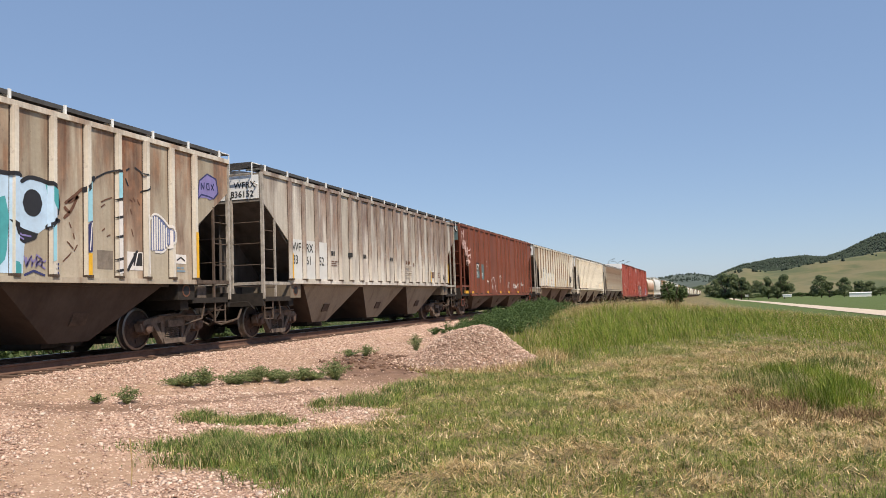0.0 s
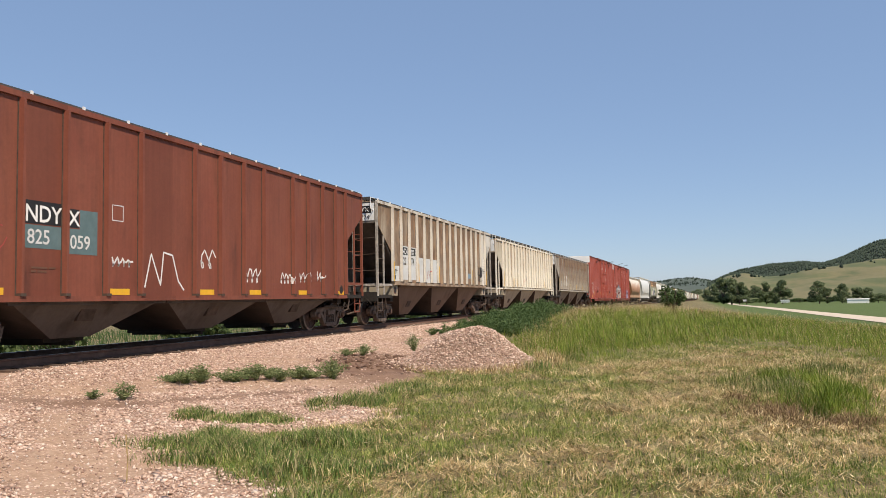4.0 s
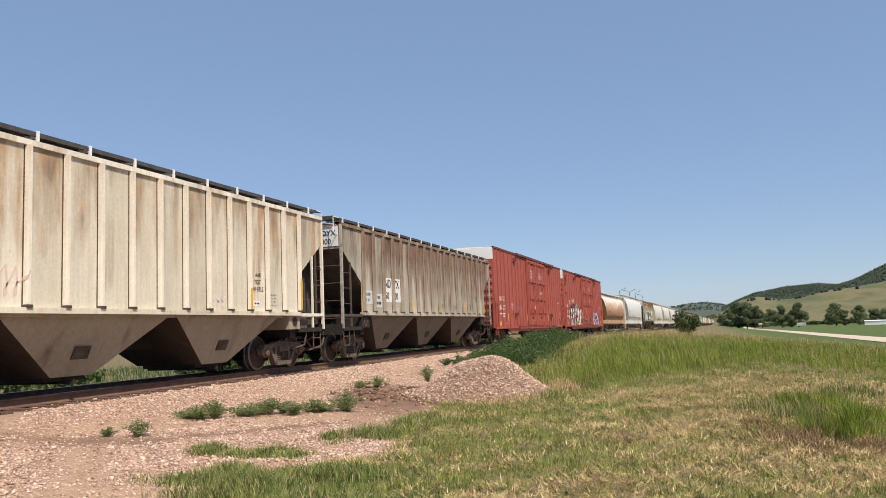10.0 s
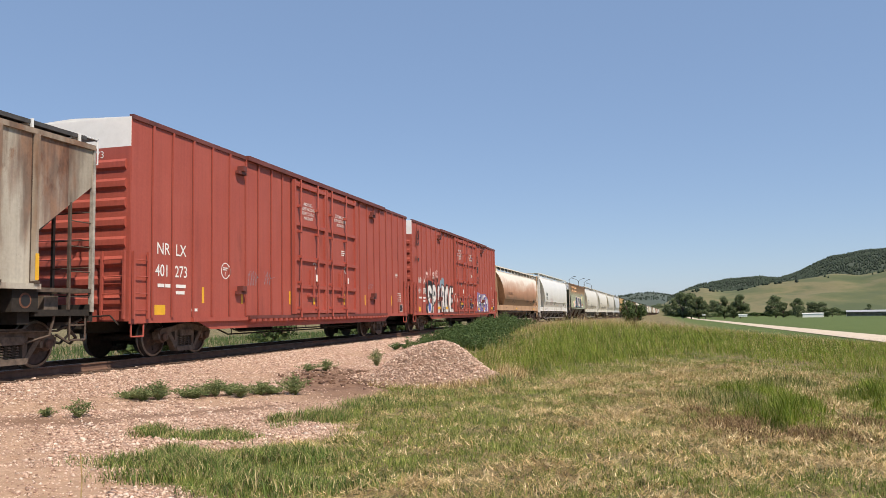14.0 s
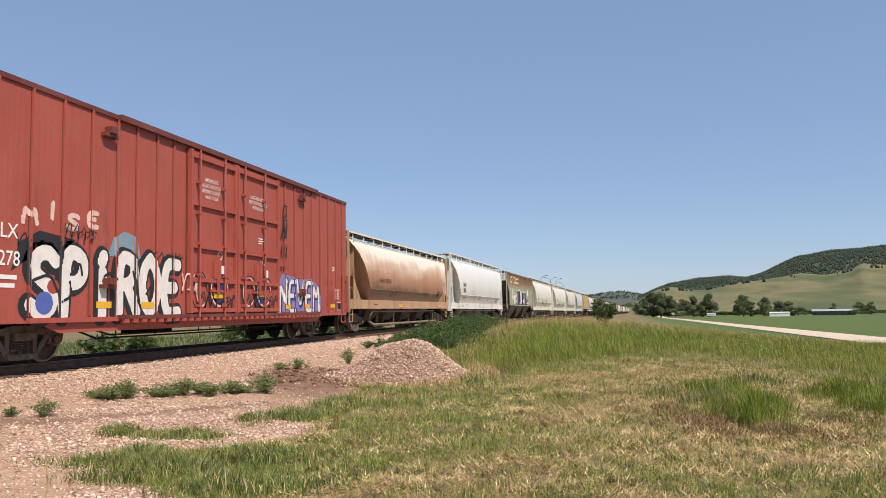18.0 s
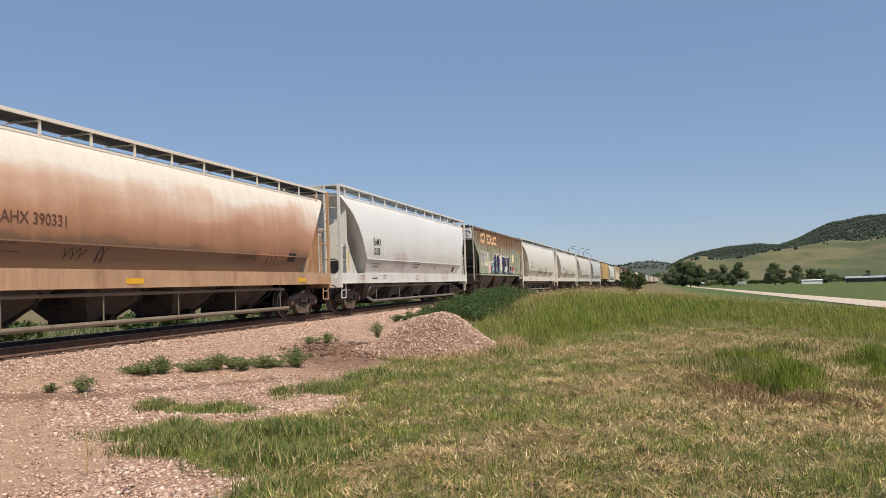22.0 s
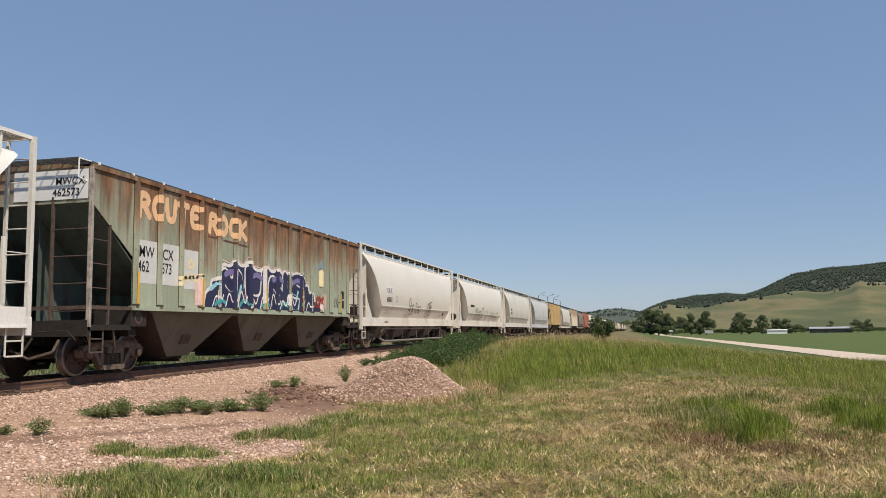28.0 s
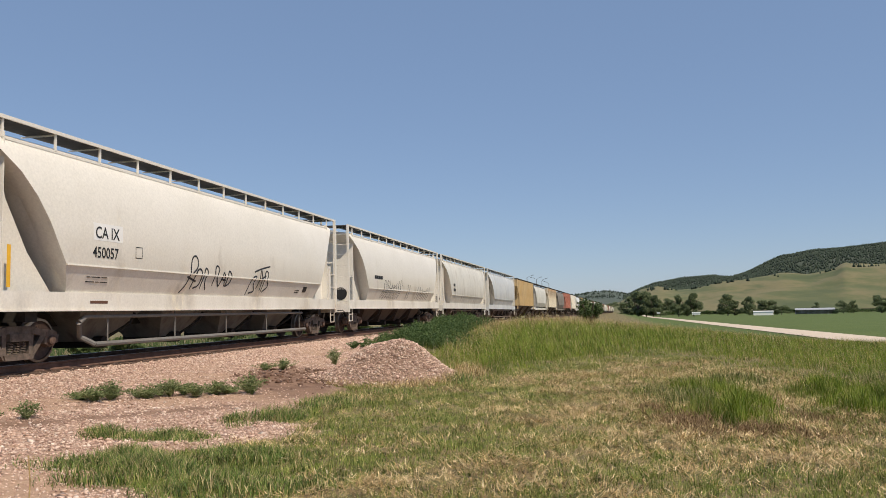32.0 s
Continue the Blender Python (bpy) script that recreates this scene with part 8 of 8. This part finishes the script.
for u in (1.45, 4.8):
    k4.patch(u - 0.035, u + 0.035, 1.6, 2.5 if u < 2 else 2.1, YEL, "reflector", 0.002)
k4.patch(3.9, 4.02, 1.6, 2.1, YEL, "reflector", 0.002)

# rust-stained grey car
k5 = Skin(car5, 17.7, spread(1.55, 16.15, 18))
for u, a, b in ((3.33, "ND", "50"), (4.19, "YX", "00")):
    k5.patch(u, u + 0.76, 1.95, 2.8, WHITE)
    k5.text(a, u + 0.06, 2.46, 0.3, BLACK, 0.95, 0.02)
    k5.text(b, u + 0.1, 2.05, 0.26, BLACK, 1.0, 0.015)
k5.patch(1.62, 2.3, 1.85, 2.3, PATCHW)
k5.patch(2.47, 3.15, 1.75, 2.2, PATCHW)
k5.text("LD LMT", 1.66, 2.12, 0.11, BLACK, 1.0, 0.006)
k5.text("LT WT", 1.68, 1.92, 0.11, BLACK, 1.0, 0.006)
k5.text("207800", 2.52, 2.04, 0.11, BLACK, 1.0, 0.006)
k5.bars(2.56, 1.84, [[0.1, 0.08, 0.1, 0.08]], BLACK, 0.1)
k5.front("NDYX", 0.68, 3.98, 0.18, BLACK, -0.04, 0.01)
k5.front("5000", 0.75, 3.72, 0.17, BLACK, -0.04, 0.01)
for u in (1.5, 5.85, 9.3, 12.7, 16.15):
    k5.patch(u - 0.045, u + 0.045, 1.62, 2.55 if u < 2 else 2.1, YEL, "reflector", 0.002)
k5.strokes([wave(9.4, 1.7, 0.5, 0.3, 3, 0.5), wave(11.2, 1.7, 0.4, 0.25, 3, 0.7), wave(14.6, 2.2, 0.5, 0.3, 4, 0.5)], 0.02, S_BLACK, "faded black tags")
k5.patch(13.75, 14.05, 1.75, 2.05, BLACK, "placard")
k5.patch(14.5, 14.8, 1.75, 2.05, S_BROWN, "placard")

# boxcars
ALLRIBS = BOX_RIBS
for car, length, first, second in ((car6, 19.6, "NR", "273"), (car7, 19.5, "NP", "278")):
    kb = Skin(car, length, ALLRIBS, 1.532, 0.035, 0.035, None, True)
    kb.text(first, 0.9, 2.35, 0.28, WHITE, 0.95, 0.01)
    kb.text("LX", 1.62, 2.35, 0.28, WHITE, 0.95, 0.01)
    kb.text("401", 0.86, 1.85, 0.28, WHITE, 0.9, 0.01)
    kb.text(second, 1.6, 1.85, 0.28, WHITE, 0.9, 0.01)
    kb.bars(0.95, 1.6, [[0.25, 0.2]], WHITE, 0.08)
    kb.bars(1.65, 1.6, [[0.4], [0.35]], WHITE, 0.08, 0.15)
    for body, u, z in (("-IMPORTANT-", 8.45, 4.42), ("CLOSE THIS DOOR", 8.3, 4.27), ("BEFORE CLOSING", 8.34, 4.12), ("MAIN DOOR", 8.5, 3.97), ("CLOSE AND LOCK", 11.05, 4.32), ("BOTH DOORS BEFORE", 10.98, 4.17), ("MOVING CAR", 11.2, 4.02)):
        kb.text(body, u, z, 0.105, WHITE, 0.82, 0.006)
    kb.bars(11.6, 3.15, [[0.3], [0.35], [0.25]], WHITE, 0.035, 0.07)
    kb.bars(17.9, 2.6, [[0.25], [0.3], [0.2]], WHITE, 0.03, 0.06)
    kb.bars(18.2, 1.75, [[0.12, 0.2, 0.1], [0.3, 0.1], [0.15, 0.25], [0.3, 0.08], [0.2, 0.2]], WHITE, 0.035, 0.08)
    kb.patch(18.45, 18.85, 1.0, 1.28, BLACK, "placard")
    kb.strokes([[(18.45, 1.0), (18.85, 1.0), (18.85, 1.28), (18.45, 1.28), (18.45, 1.0)]], 0.02, WHITE, "", 0.003)
    kb.patch(0.85, 1.25, 0.98, 1.2, YEL, "reflector")
    for u in (2.75, 4.65, 7.55, 9.2, 11.8, 14.1, 17.3) if car is car6 else ():
        kb.patch(u, u + 0.1, 1.25, 1.65, YEL, "reflector", 0.0)
    kb.bars(2.3, 1.05, [[0.25]], WHITE, 0.07)
    kb.front("401" + second, 0.2, 4.4, 0.16, WHITE, -0.02)
    ring = [(3.85 + 0.2 * math.cos(a), 2.1 + 0.2 * math.sin(a)) for a in np.linspace(0, 2 * math.pi, 25)]
    for u in ((3.6,) if car is car6 else ()):
        kb.strokes([ring], 0.025, WHITE)
        kb.bars(3.72, 2.16, [[0.26], [0.2]], WHITE, 0.025, 0.05)
        kb.text("F", 3.81, 1.97, 0.1, WHITE)
    for u in (9.3, 12.0):
        ring = [(u + 0.11 * math.cos(a), 2.5 + 0.11 * math.sin(a)) for a in np.linspace(0, 2 * math.pi, 19)]
        kb.strokes([ring], 0.03, WHITE)
        kb.patch(u - 0.09, u + 0.09, 2.0, 2.22, WHITE, "placard", 0.09)
    if car is car6:
        kb.strokes([wave(4.95, 1.75, 0.55, 0.45, 4, 0.6), wave(5.9, 1.8, 0.6, 0.4, 4, 0.4), wave(14.5, 1.9, 0.45, 0.2, 4, 0.7)], 0.012, S_GREYBLUE, "thin chalky tags")
        continue
    word = sprayed("SPIROE", 2.35, 0.98, 0.76, 1.22, 1.13, 0.05)
    kb.fat([[(u - 0.05, z - 0.02) for u, z in line] for line in word], 0.5, S_BLACK, "black outline of a large sprayed piece", 0.001)
    kb.fill([(1.9, 1.75), (2.1, 2.3), (2.6, 2.55), (3.6, 2.45), (3.2, 2.2), (2.5, 2.1)], S_BLACK, "", 0.001)
    kb.fill([(4.6, 2.2), (4.8, 2.6), (5.2, 2.78), (5.65, 2.68), (5.8, 2.2)], S_GREYBLUE, "dull blue sprayed cloud", 0.0005)
    kb.fat(word, 0.29, S_WHITE, "large white spray-painted letter forms", 0.004)
    kb.fill(arc(2.75, 1.18, 0.24, 0.22, 0, 6.1), S_BLUE, "", 0.007)
    kb.fill(arc(2.98, 1.5, 0.17, 0.14, 0, 6.1), S_RED, "", 0.007)
    kb.strokes([[(2.45, 1.6), (2.9, 1.75), (3.1, 1.4)], [(3.6, 1.9), (3.75, 2.0), (3.8, 1.75)], [(4.5, 1.75), (4.7, 1.85), (4.9, 1.7)], [(4.45, 1.65), (4.85, 1.6)], [(3.2, 1.2), (3.5, 1.3), (3.45, 1.6)], [(6.0, 1.4), (6.2, 1.6)], [(5.5, 1.9), (5.6, 1.6)]], 0.06, S_BLACK, "", 0.008)
    kb.strokes([wave(5.9, 2.15, 1.1, 0.3, 5, 0.6), wave(7.0, 2.2, 0.5, 0.25, 3, 0.4), wave(1.95, 2.2, 1.3, 0.3, 6, 0.5), wave(13.2, 2.25, 0.5, 0.2, 4, 0.6)], 0.03, S_BLACK, "", 0.002)
    kb.strokes([wave(7.35, 1.5, 0.7, 0.5, 3, 0.5)] + [arc(u, 1.55, r_, 0.42, 0.2, 5.6) for u, r_ in ((8.3, 0.28), (9.2, 0.45), (10.9, 0.35), (11.9, 0.45))], 0.05, S_PINK, "pale sprayed loops on the doors", 0.045)
    kb.strokes([arc(u, 1.5, r_, 0.5, 0.2, 5.9) for u, r_ in ((8.2, 0.4), (9.25, 0.6), (10.95, 0.5), (11.95, 0.6))] + [wave(8.0, 1.05, 2.0, 0.5, 7, 0.6), wave(10.5, 1.05, 2.2, 0.5, 7, 0.4)], 0.045, S_BLACK, "black sprayed loops on the doors", 0.048)
    kb.fill([(9.0, 1.2), (9.05, 1.7), (9.5, 1.75), (9.55, 1.25)], S_NAVY, "", 0.044)
    kb.fill([(11.3, 1.15), (11.4, 1.6), (11.8, 1.6), (11.9, 1.15)], S_NAVY, "", 0.044)
    for u, zz in ((4.25, 1.08), (5.82, 1.08), (8.87, 1.34), (11.5, 1.42), (13.62, 1.05), (15.2, 1.07), (17.7, 1.09)):
        kb.patch(u, u + 0.5, zz, zz + 0.14, YEL, "reflector", 0.055 if 7.7 < u < 13 else 0.012)
    kb.strokes([wave(0.3, 4.1, 0.5, 0.9, 4, 0.6), wave(0.25, 3.35, 0.65, 0.25, 5, 0.4), wave(3.1, 2.45, 1.0, 0.35, 5, 0.5), wave(13.15, 2.7, 0.5, 0.5, 3, 0.6), wave(13.2, 3.3, 0.45, 0.8, 4, 0.4), wave(13.3, 4.0, 0.35, 0.5, 2, 0.7)], 0.03, S_BLACK, "thin black sprayed scribbles", 0.05)
    kb.fat(sprayed("MISE", 2.15, 2.72, 0.38, 0.3, 1.55, 0.1, 8), 0.1, S_PINK, "patchy pale sprayed marks", 0.003)
    kb.fill([(13.15, 0.95), (13.1, 1.9), (13.5, 2.2), (14.8, 2.05), (15.9, 2.1), (16.6, 1.8), (16.8, 0.98)], S_PURPLE, "blue and white spray-painted piece", 0.0)
    nev = sprayed("NEVEM", 13.2, 1.0, 0.62, 1.0, 1.12, 0.05, 4)
    kb.fat([[(u + 0.05, z - 0.03) for u, z in line] for line in nev], 0.26, S_NAVY, "", 0.003)
    kb.fat(nev, 0.14, S_WHITE, "", 0.006)
    kb.strokes([wave(17.2, 1.0, 0.7, 0.9, 5, 0.7), wave(17.1, 1.9, 0.8, 0.3, 4, 0.5)], 0.03, S_RED, "", 0.003)


def tank_skin(car, length, low=0.0):
    pts = [(1.4 + (z - 1.4) * (1 - low) if z > 1.4 else z, x) for x, z in BELLY[3:]]
    pts.sort()
    return Skin(car, length, (), 1.6, 0, 0, ([p[0] for p in pts], [p[1] for p in pts]))


# rounded cars
k8 = tank_skin(car8, 18.2, 0.13)
k8.text("NAHX 390331", 3.45, 2.22, 0.22, S_BROWN, 1.0, 0.015)
k8.bars(3.3, 1.85, [[0.2, 0.3, 0.2], [0.3, 0.25, 0.3]], S_BROWN, 0.04, 0.14)
k8.strokes([wave(5.2, 1.6, 0.6, 0.25, 3, 0.5), wave(6.1, 1.55, 0.3, 0.35, 2, 0.7), wave(11.5, 1.7, 1.2, 0.25, 6, 0.4), wave(13.2, 1.65, 0.7, 0.35, 3, 0.7)], 0.02, S_BLACK, "thin dark tags")
k8.patch(14.6, 15.1, 1.75, 2.0, BLACK, "placard")
k9 = tank_skin(car9, 19.8)
k9.text("EAMX", 2.92, 2.55, 0.3, BLACK, 0.85, 0.01)
k9.text("10308", 2.9, 2.17, 0.3, BLACK, 0.78, 0.012)
k9.bars(2.95, 1.8, [[0.15, 0.2, 0.35, 0.25], [0.12, 0.15, 0.35, 0.2]], BLACK, 0.04, 0.11)
k9.patch(4.1, 4.45, 2.2, 2.5, GRAYP)
k9.patch(13.0, 13.9, 2.5, 2.75, GRAYP)
k9.strokes([arc(5.85 + 0.42 * q, 2.0 + 0.03 * (q % 2), 0.27, 0.3, 0.5 * q, 5.9 + 0.3 * q) for q in range(4)] + [arc(5.85 + 0.42 * q, 2.0, 0.1, 0.12, 0, 5.5, 9) for q in range(4)], 0.035, spray("faded_rose_spray", (0.55, 0.36, 0.36)), "faded rose outline tag")
k9.bars(8.4, 1.95, [[0.5, 0.4], [0.7, 0.3], [0.6, 0.2], [0.5, 0.35]], STEEL, 0.035, 0.075)
k9.bars(12.0, 1.8, [[0.4], [0.35]], STEEL, 0.035, 0.075)
k9.patch(15.9, 16.3, 1.6, 1.85, BLACK, "placard")
k9.strokes([[(4.14, 1.5), (4.55, 1.86)], [(9.9, 1.52), (10.1, 1.86)], [(11.3, 1.56), (11.7, 1.86)]], 0.05, S_ORANGE)
k9.front("EAMX 10308", -1.05, 3.95, 0.21, BLACK, 0.76, 0.02)
k11 = tank_skin(car11, 18.7)
k11.patch(3.02, 4.05, 2.55, 2.92, WHITE)
k11.text("CA IX", 3.08, 2.6, 0.26, BLACK, 0.9, 0.018)
k11.text("450057", 3.0, 2.18, 0.24, BLACK, 0.9, 0.02)
k11.strokes([[(4.55, 2.25), (4.8, 2.25), (4.8, 2.5), (4.55, 2.5), (4.55, 2.25)]], 0.015, BLACK)
k11.bars(2.95, 1.75, [[0.12, 0.3, 0.2], [0.3, 0.12, 0.25]], STEEL, 0.035, 0.1)
k11.strokes([[(6.75, 1.5), (7.0, 1.75), (7.02, 2.4), (7.3, 2.5), (7.42, 2.2), (7.1, 1.98)], [(7.2, 1.6), (7.3, 2.1), (7.6, 2.15), (7.62, 1.7), (7.35, 1.62)], [(6.9, 1.9), (7.35, 1.8)], [(7.7, 1.62), (7.72, 2.2), (7.95, 2.1), (7.8, 1.85), (8.0, 1.6)], [(8.3, 1.72), (8.32, 2.3), (8.6, 2.2), (8.4, 1.95), (8.65, 1.7)], [(8.68, 1.72), (8.82, 2.2), (8.98, 1.72)], [(8.7, 1.9), (8.98, 1.88)], [(9.05, 1.72), (9.08, 2.2), (9.3, 2.05), (9.28, 1.8), (9.08, 1.72)], [(10.5, 1.5), (10.6, 2.0), (11.0, 2.1), (10.75, 1.85), (11.05, 1.6), (10.7, 1.55)], [(11.1, 1.7), (11.3, 2.45), (11.38, 1.65)], [(11.15, 1.95), (11.6, 2.1)], [(11.5, 1.6), (11.55, 2.3), (11.85, 2.2), (11.65, 1.95), (11.95, 1.8), (11.6, 1.6)], [(10.8, 2.2), (11.2, 2.3), (11.9, 2.42)]], 0.05, S_BLACK, "black sprayed scribbles")
k11.bars(14.2, 1.7, [[0.4], [0.35]], STEEL, 0.035, 0.075)
k11.patch(14.9, 15.25, 1.65, 1.85, BLACK, "placard")
k12 = tank_skin(car12, 17.9)
k12.strokes([wave(4.2, 1.55, 3.4, 1.0, 9, 0.6, 0.5), wave(8.9, 1.55, 0.8, 0.8, 2, 0.8), wave(11.0, 1.55, 3.2, 0.8, 8, 0.5, 0.4), [(4.8, 1.5), (5.6, 2.4)]], 0.03, S_BLACK, "black sprayed scribbles")
k12.bars(3.1, 2.45, [[0.2, 0.3, 0.4, 0.3]], BLACK, 0.16)
k13 = tank_skin(car13, 16.9)
k13.bars(2.7, 2.6, [[0.6], [0.7]], BLACK, 0.2, 0.35)

# pale green car
k10 = Skin(car10, 17.2, spread(1.5, 15.7, 16))
for u, a, b in ((1.56, "MW", "462"), (2.51, "CX", "573")):
    k10.patch(u, u + 0.83, 2.05, 3.05, PATCHW)
    k10.text(a, u + 0.1, 2.66, 0.27, BLACK, 0.9, 0.012)
    k10.text(b, u + 0.06, 2.32, 0.27, BLACK, 0.82, 0.012)
k10.patch(3.46, 4.26, 2.0, 3.0, PATCHW)
k10.front("MWCX", 0.68, 4.06, 0.16, BLACK, -0.04, 0.01)
k10.front("462573", 0.62, 3.82, 0.16, BLACK, -0.04, 0.01)
k10.fat(sprayed("ROUTE", 1.62, 3.62, 0.45, 0.5, 1.24), 0.17, S_ORANGE, "pale orange rolled lettering")
k10.fat(sprayed("ROCK", 4.78, 3.6, 0.46, 0.48, 1.24), 0.17, S_ORANGE)
k10.strokes([[(4.75, 3.46), (5.5, 3.46)], [(5.6, 3.44), (7.0, 3.4)]], 0.05, S_BROWN)
k10.strokes([[(3.35, 2.1), (3.6, 2.45), (3.75, 2.1), (3.95, 2.48), (4.1, 2.12), (4.3, 2.45), (4.5, 2.2)], [(3.35, 2.25), (3.9, 2.3), (4.5, 2.35)], [(3.75, 2.6), (3.85, 2.75), (4.0, 2.7), (4.0, 2.55), (3.8, 2.55)]], 0.09, S_CREAM, "", 0.002)
S_DEEP, S_LILAC = spray("deep_navy_spray", (0.022, 0.026, 0.075)), spray("lilac_spray", (0.2, 0.17, 0.36))
crown = [(4.55, 1.57), (4.6, 1.95), (4.95, 2.1), (4.9, 2.3), (5.35, 2.35), (5.5, 2.8), (6.0, 2.72), (6.25, 2.95), (6.75, 2.75), (7.1, 3.0), (7.45, 2.76), (8.0, 2.72), (8.35, 2.95), (8.7, 2.72), (9.2, 2.9), (9.6, 2.68), (10.1, 2.85), (10.6, 2.66), (11.0, 2.8), (11.25, 2.45), (11.7, 2.5), (11.75, 2.2), (12.2, 2.2), (12.3, 1.85), (12.75, 1.9), (12.9, 1.57)]
k10.fill(crown, S_DEEP, "large spray-painted piece in navy and white", 0.0)
k10.strokes([crown], 0.1, S_WHITE, "white outline of the piece", 0.004)
k10.strokes([[(u, z + 0.1) for u, z in crown[4:-4]]], 0.035, S_PINK, "", 0.003)
piece = sprayed("MUNS", 5.35, 1.72, 1.36, 0.92, 1.14, 0.06, 5)
k10.fat(piece, 0.42, S_WHITE, "", 0.006)
k10.fat([[(u + 0.03, z - 0.03) for u, z in line] for line in piece], 0.34, S_DEEP, "navy letter forms", 0.009)
k10.strokes([[(5.7 + 1.55 * q, 2.5), (6.1 + 1.55 * q, 2.62), (6.4 + 1.55 * q, 2.5)] for q in range(4)], 0.16, S_LILAC, "", 0.012)
k10.strokes([[(5.0 + 0.72 * q, 1.6), (5.2 + 0.72 * q, 1.6 + 0.35 + 0.12 * (q % 3)), (5.42 + 0.72 * q, 1.64), (5.6 + 0.72 * q, 1.92 + 0.1 * (q % 2))] for q in range(10)], 0.05, S_WHITE, "", 0.013)
k10.strokes([[(5.15 + 1.4 * q, 1.64), (5.4 + 1.4 * q, 1.84), (5.7 + 1.4 * q, 1.7)] for q in range(5)], 0.11, S_TEAL, "", 0.011)
k10.strokes([[(4.9, 2.05), (5.2, 2.2)], [(6.5, 1.9), (6.62, 2.2)], [(8.2, 1.85), (8.4, 2.1)], [(10.6, 1.9), (10.75, 2.2)]], 0.12, S_CYAN, "", 0.012)
k10.strokes([[(12.1, 1.62), (12.4, 2.0), (12.6, 1.66), (12.85, 2.02)], wave(12.3, 1.7, 0.6, 0.5, 4, 0.6)], 0.06, S_RED, "", 0.012)
k10.fill([(4.1, 1.6), (4.15, 2.3), (4.5, 2.4), (4.55, 1.6)], S_PINK, "", 0.001)
k10.fill([(12.7, 2.5), (12.7, 3.05), (12.95, 3.15), (13.2, 3.05), (13.15, 2.45)], S_CREAM, "", 0.002)
k10.fill([(12.55, 3.1), (12.95, 3.6), (13.3, 3.1), (12.95, 3.2)], S_GREYBLUE, "", 0.003)
k10.strokes([wave(12.7, 1.65, 0.6, 0.7, 4, 0.6)], 0.05, S_PINK, "", 0.015)
k10.strokes([wave(14.2, 1.75, 0.5, 0.4, 3, 0.6)], 0.03, S_BLACK)
for z in (1.75, 2.12):
    k10.patch(15.0, 15.35, z, z + 0.3, BLACK, "placard")
for u in (1.5, 4.35, 8.15, 11.0, 14.75):
    k10.patch(u - 0.04, u + 0.04, 1.56, 2.3, YEL, "reflector", 0.016)

# scattered yellow marks on the rounded cars
for kk, us in ((k8, (7.2, 15.6)),):
    for u in us:
        kk.mesh("reflector", [(1.42, u - kk.h, 1.13), (1.42, u + 0.6 - kk.h, 1.13), (1.42, u + 0.6 - kk.h, 1.25), (1.42, u - kk.h, 1.25)], [(0, 1, 2, 3)], YEL)
SILL_PRINT = spray("faded_red_print", (0.38, 0.22, 0.18))
for u, n in ((1.9, 4), (4.5, 3), (9.2, 4), (14.5, 3)):
    for row in range(n):
        k9.mesh("small_print", [(1.415, u - k9.h, 1.34 - 0.06 * row), (1.415, u + 0.5 - 0.07 * (row % 2) - k9.h, 1.34 - 0.06 * row), (1.415, u + 0.5 - 0.07 * (row % 2) - k9.h, 1.36 - 0.06 * row), (1.415, u - k9.h, 1.36 - 0.06 * row)], [(0, 1, 2, 3)], SILL_PRINT)
for kk in (k8, k9, k11):
    kk.mesh("reflector", [(1.288, 0.95 - kk.h, 1.5), (1.288, 1.05 - kk.h, 1.5), (1.288, 1.05 - kk.h, 2.3), (1.288, 0.95 - kk.h, 2.3)], [(0, 1, 2, 3)], YEL)
    kk.mesh("small_print", [(1.415, 3.2 + 0.0 - kk.h, 1.2), (1.415, 3.8 - kk.h, 1.2), (1.415, 3.8 - kk.h, 1.26), (1.415, 3.2 - kk.h, 1.26)], [(0, 1, 2, 3)], S_BROWN)


# ---- movement ----
def travelled(t):
    """Metres that the train has rolled since the start; it slows down gently."""
    u = (t - 16) / 16
    return 109.405 + 99.598 * u - 16.219 * u**2 + 0.752 * u**3 + 15.359 * u**4 - 0.781 * u**5 - 8.975 * u**6


def on_track(y):
    dy = 0.5
    x0, x1, z0, z1 = float(track_x(y - dy)), float(track_x(y + dy)), float(track_z(y - dy)), float(track_z(y + dy))
    return pose(float(track_x(y)), y, float(track_z(y)), math.degrees(math.atan2(z1 - z0, 2 * dy)), 0, -math.degrees(math.atan2(x1 - x0, 2 * dy)))


def motions():
    times = [k * 0.5 for k in range(65)]
    for car, y0 in CARS:
        walk(car, [(t, on_track(y0 - travelled(t))) for t in times])
    ticks = [k / 15 for k in range(481)]
    turns = [math.degrees(travelled(t) / R_WHEEL) for t in ticks]
    for w, y in WHEELS_TO_ROLL:
        walk(w, [(t, pose(0, y, R_WHEEL, (a - 37 * y) % 360)) for t, a in zip(ticks, turns)])


motions()
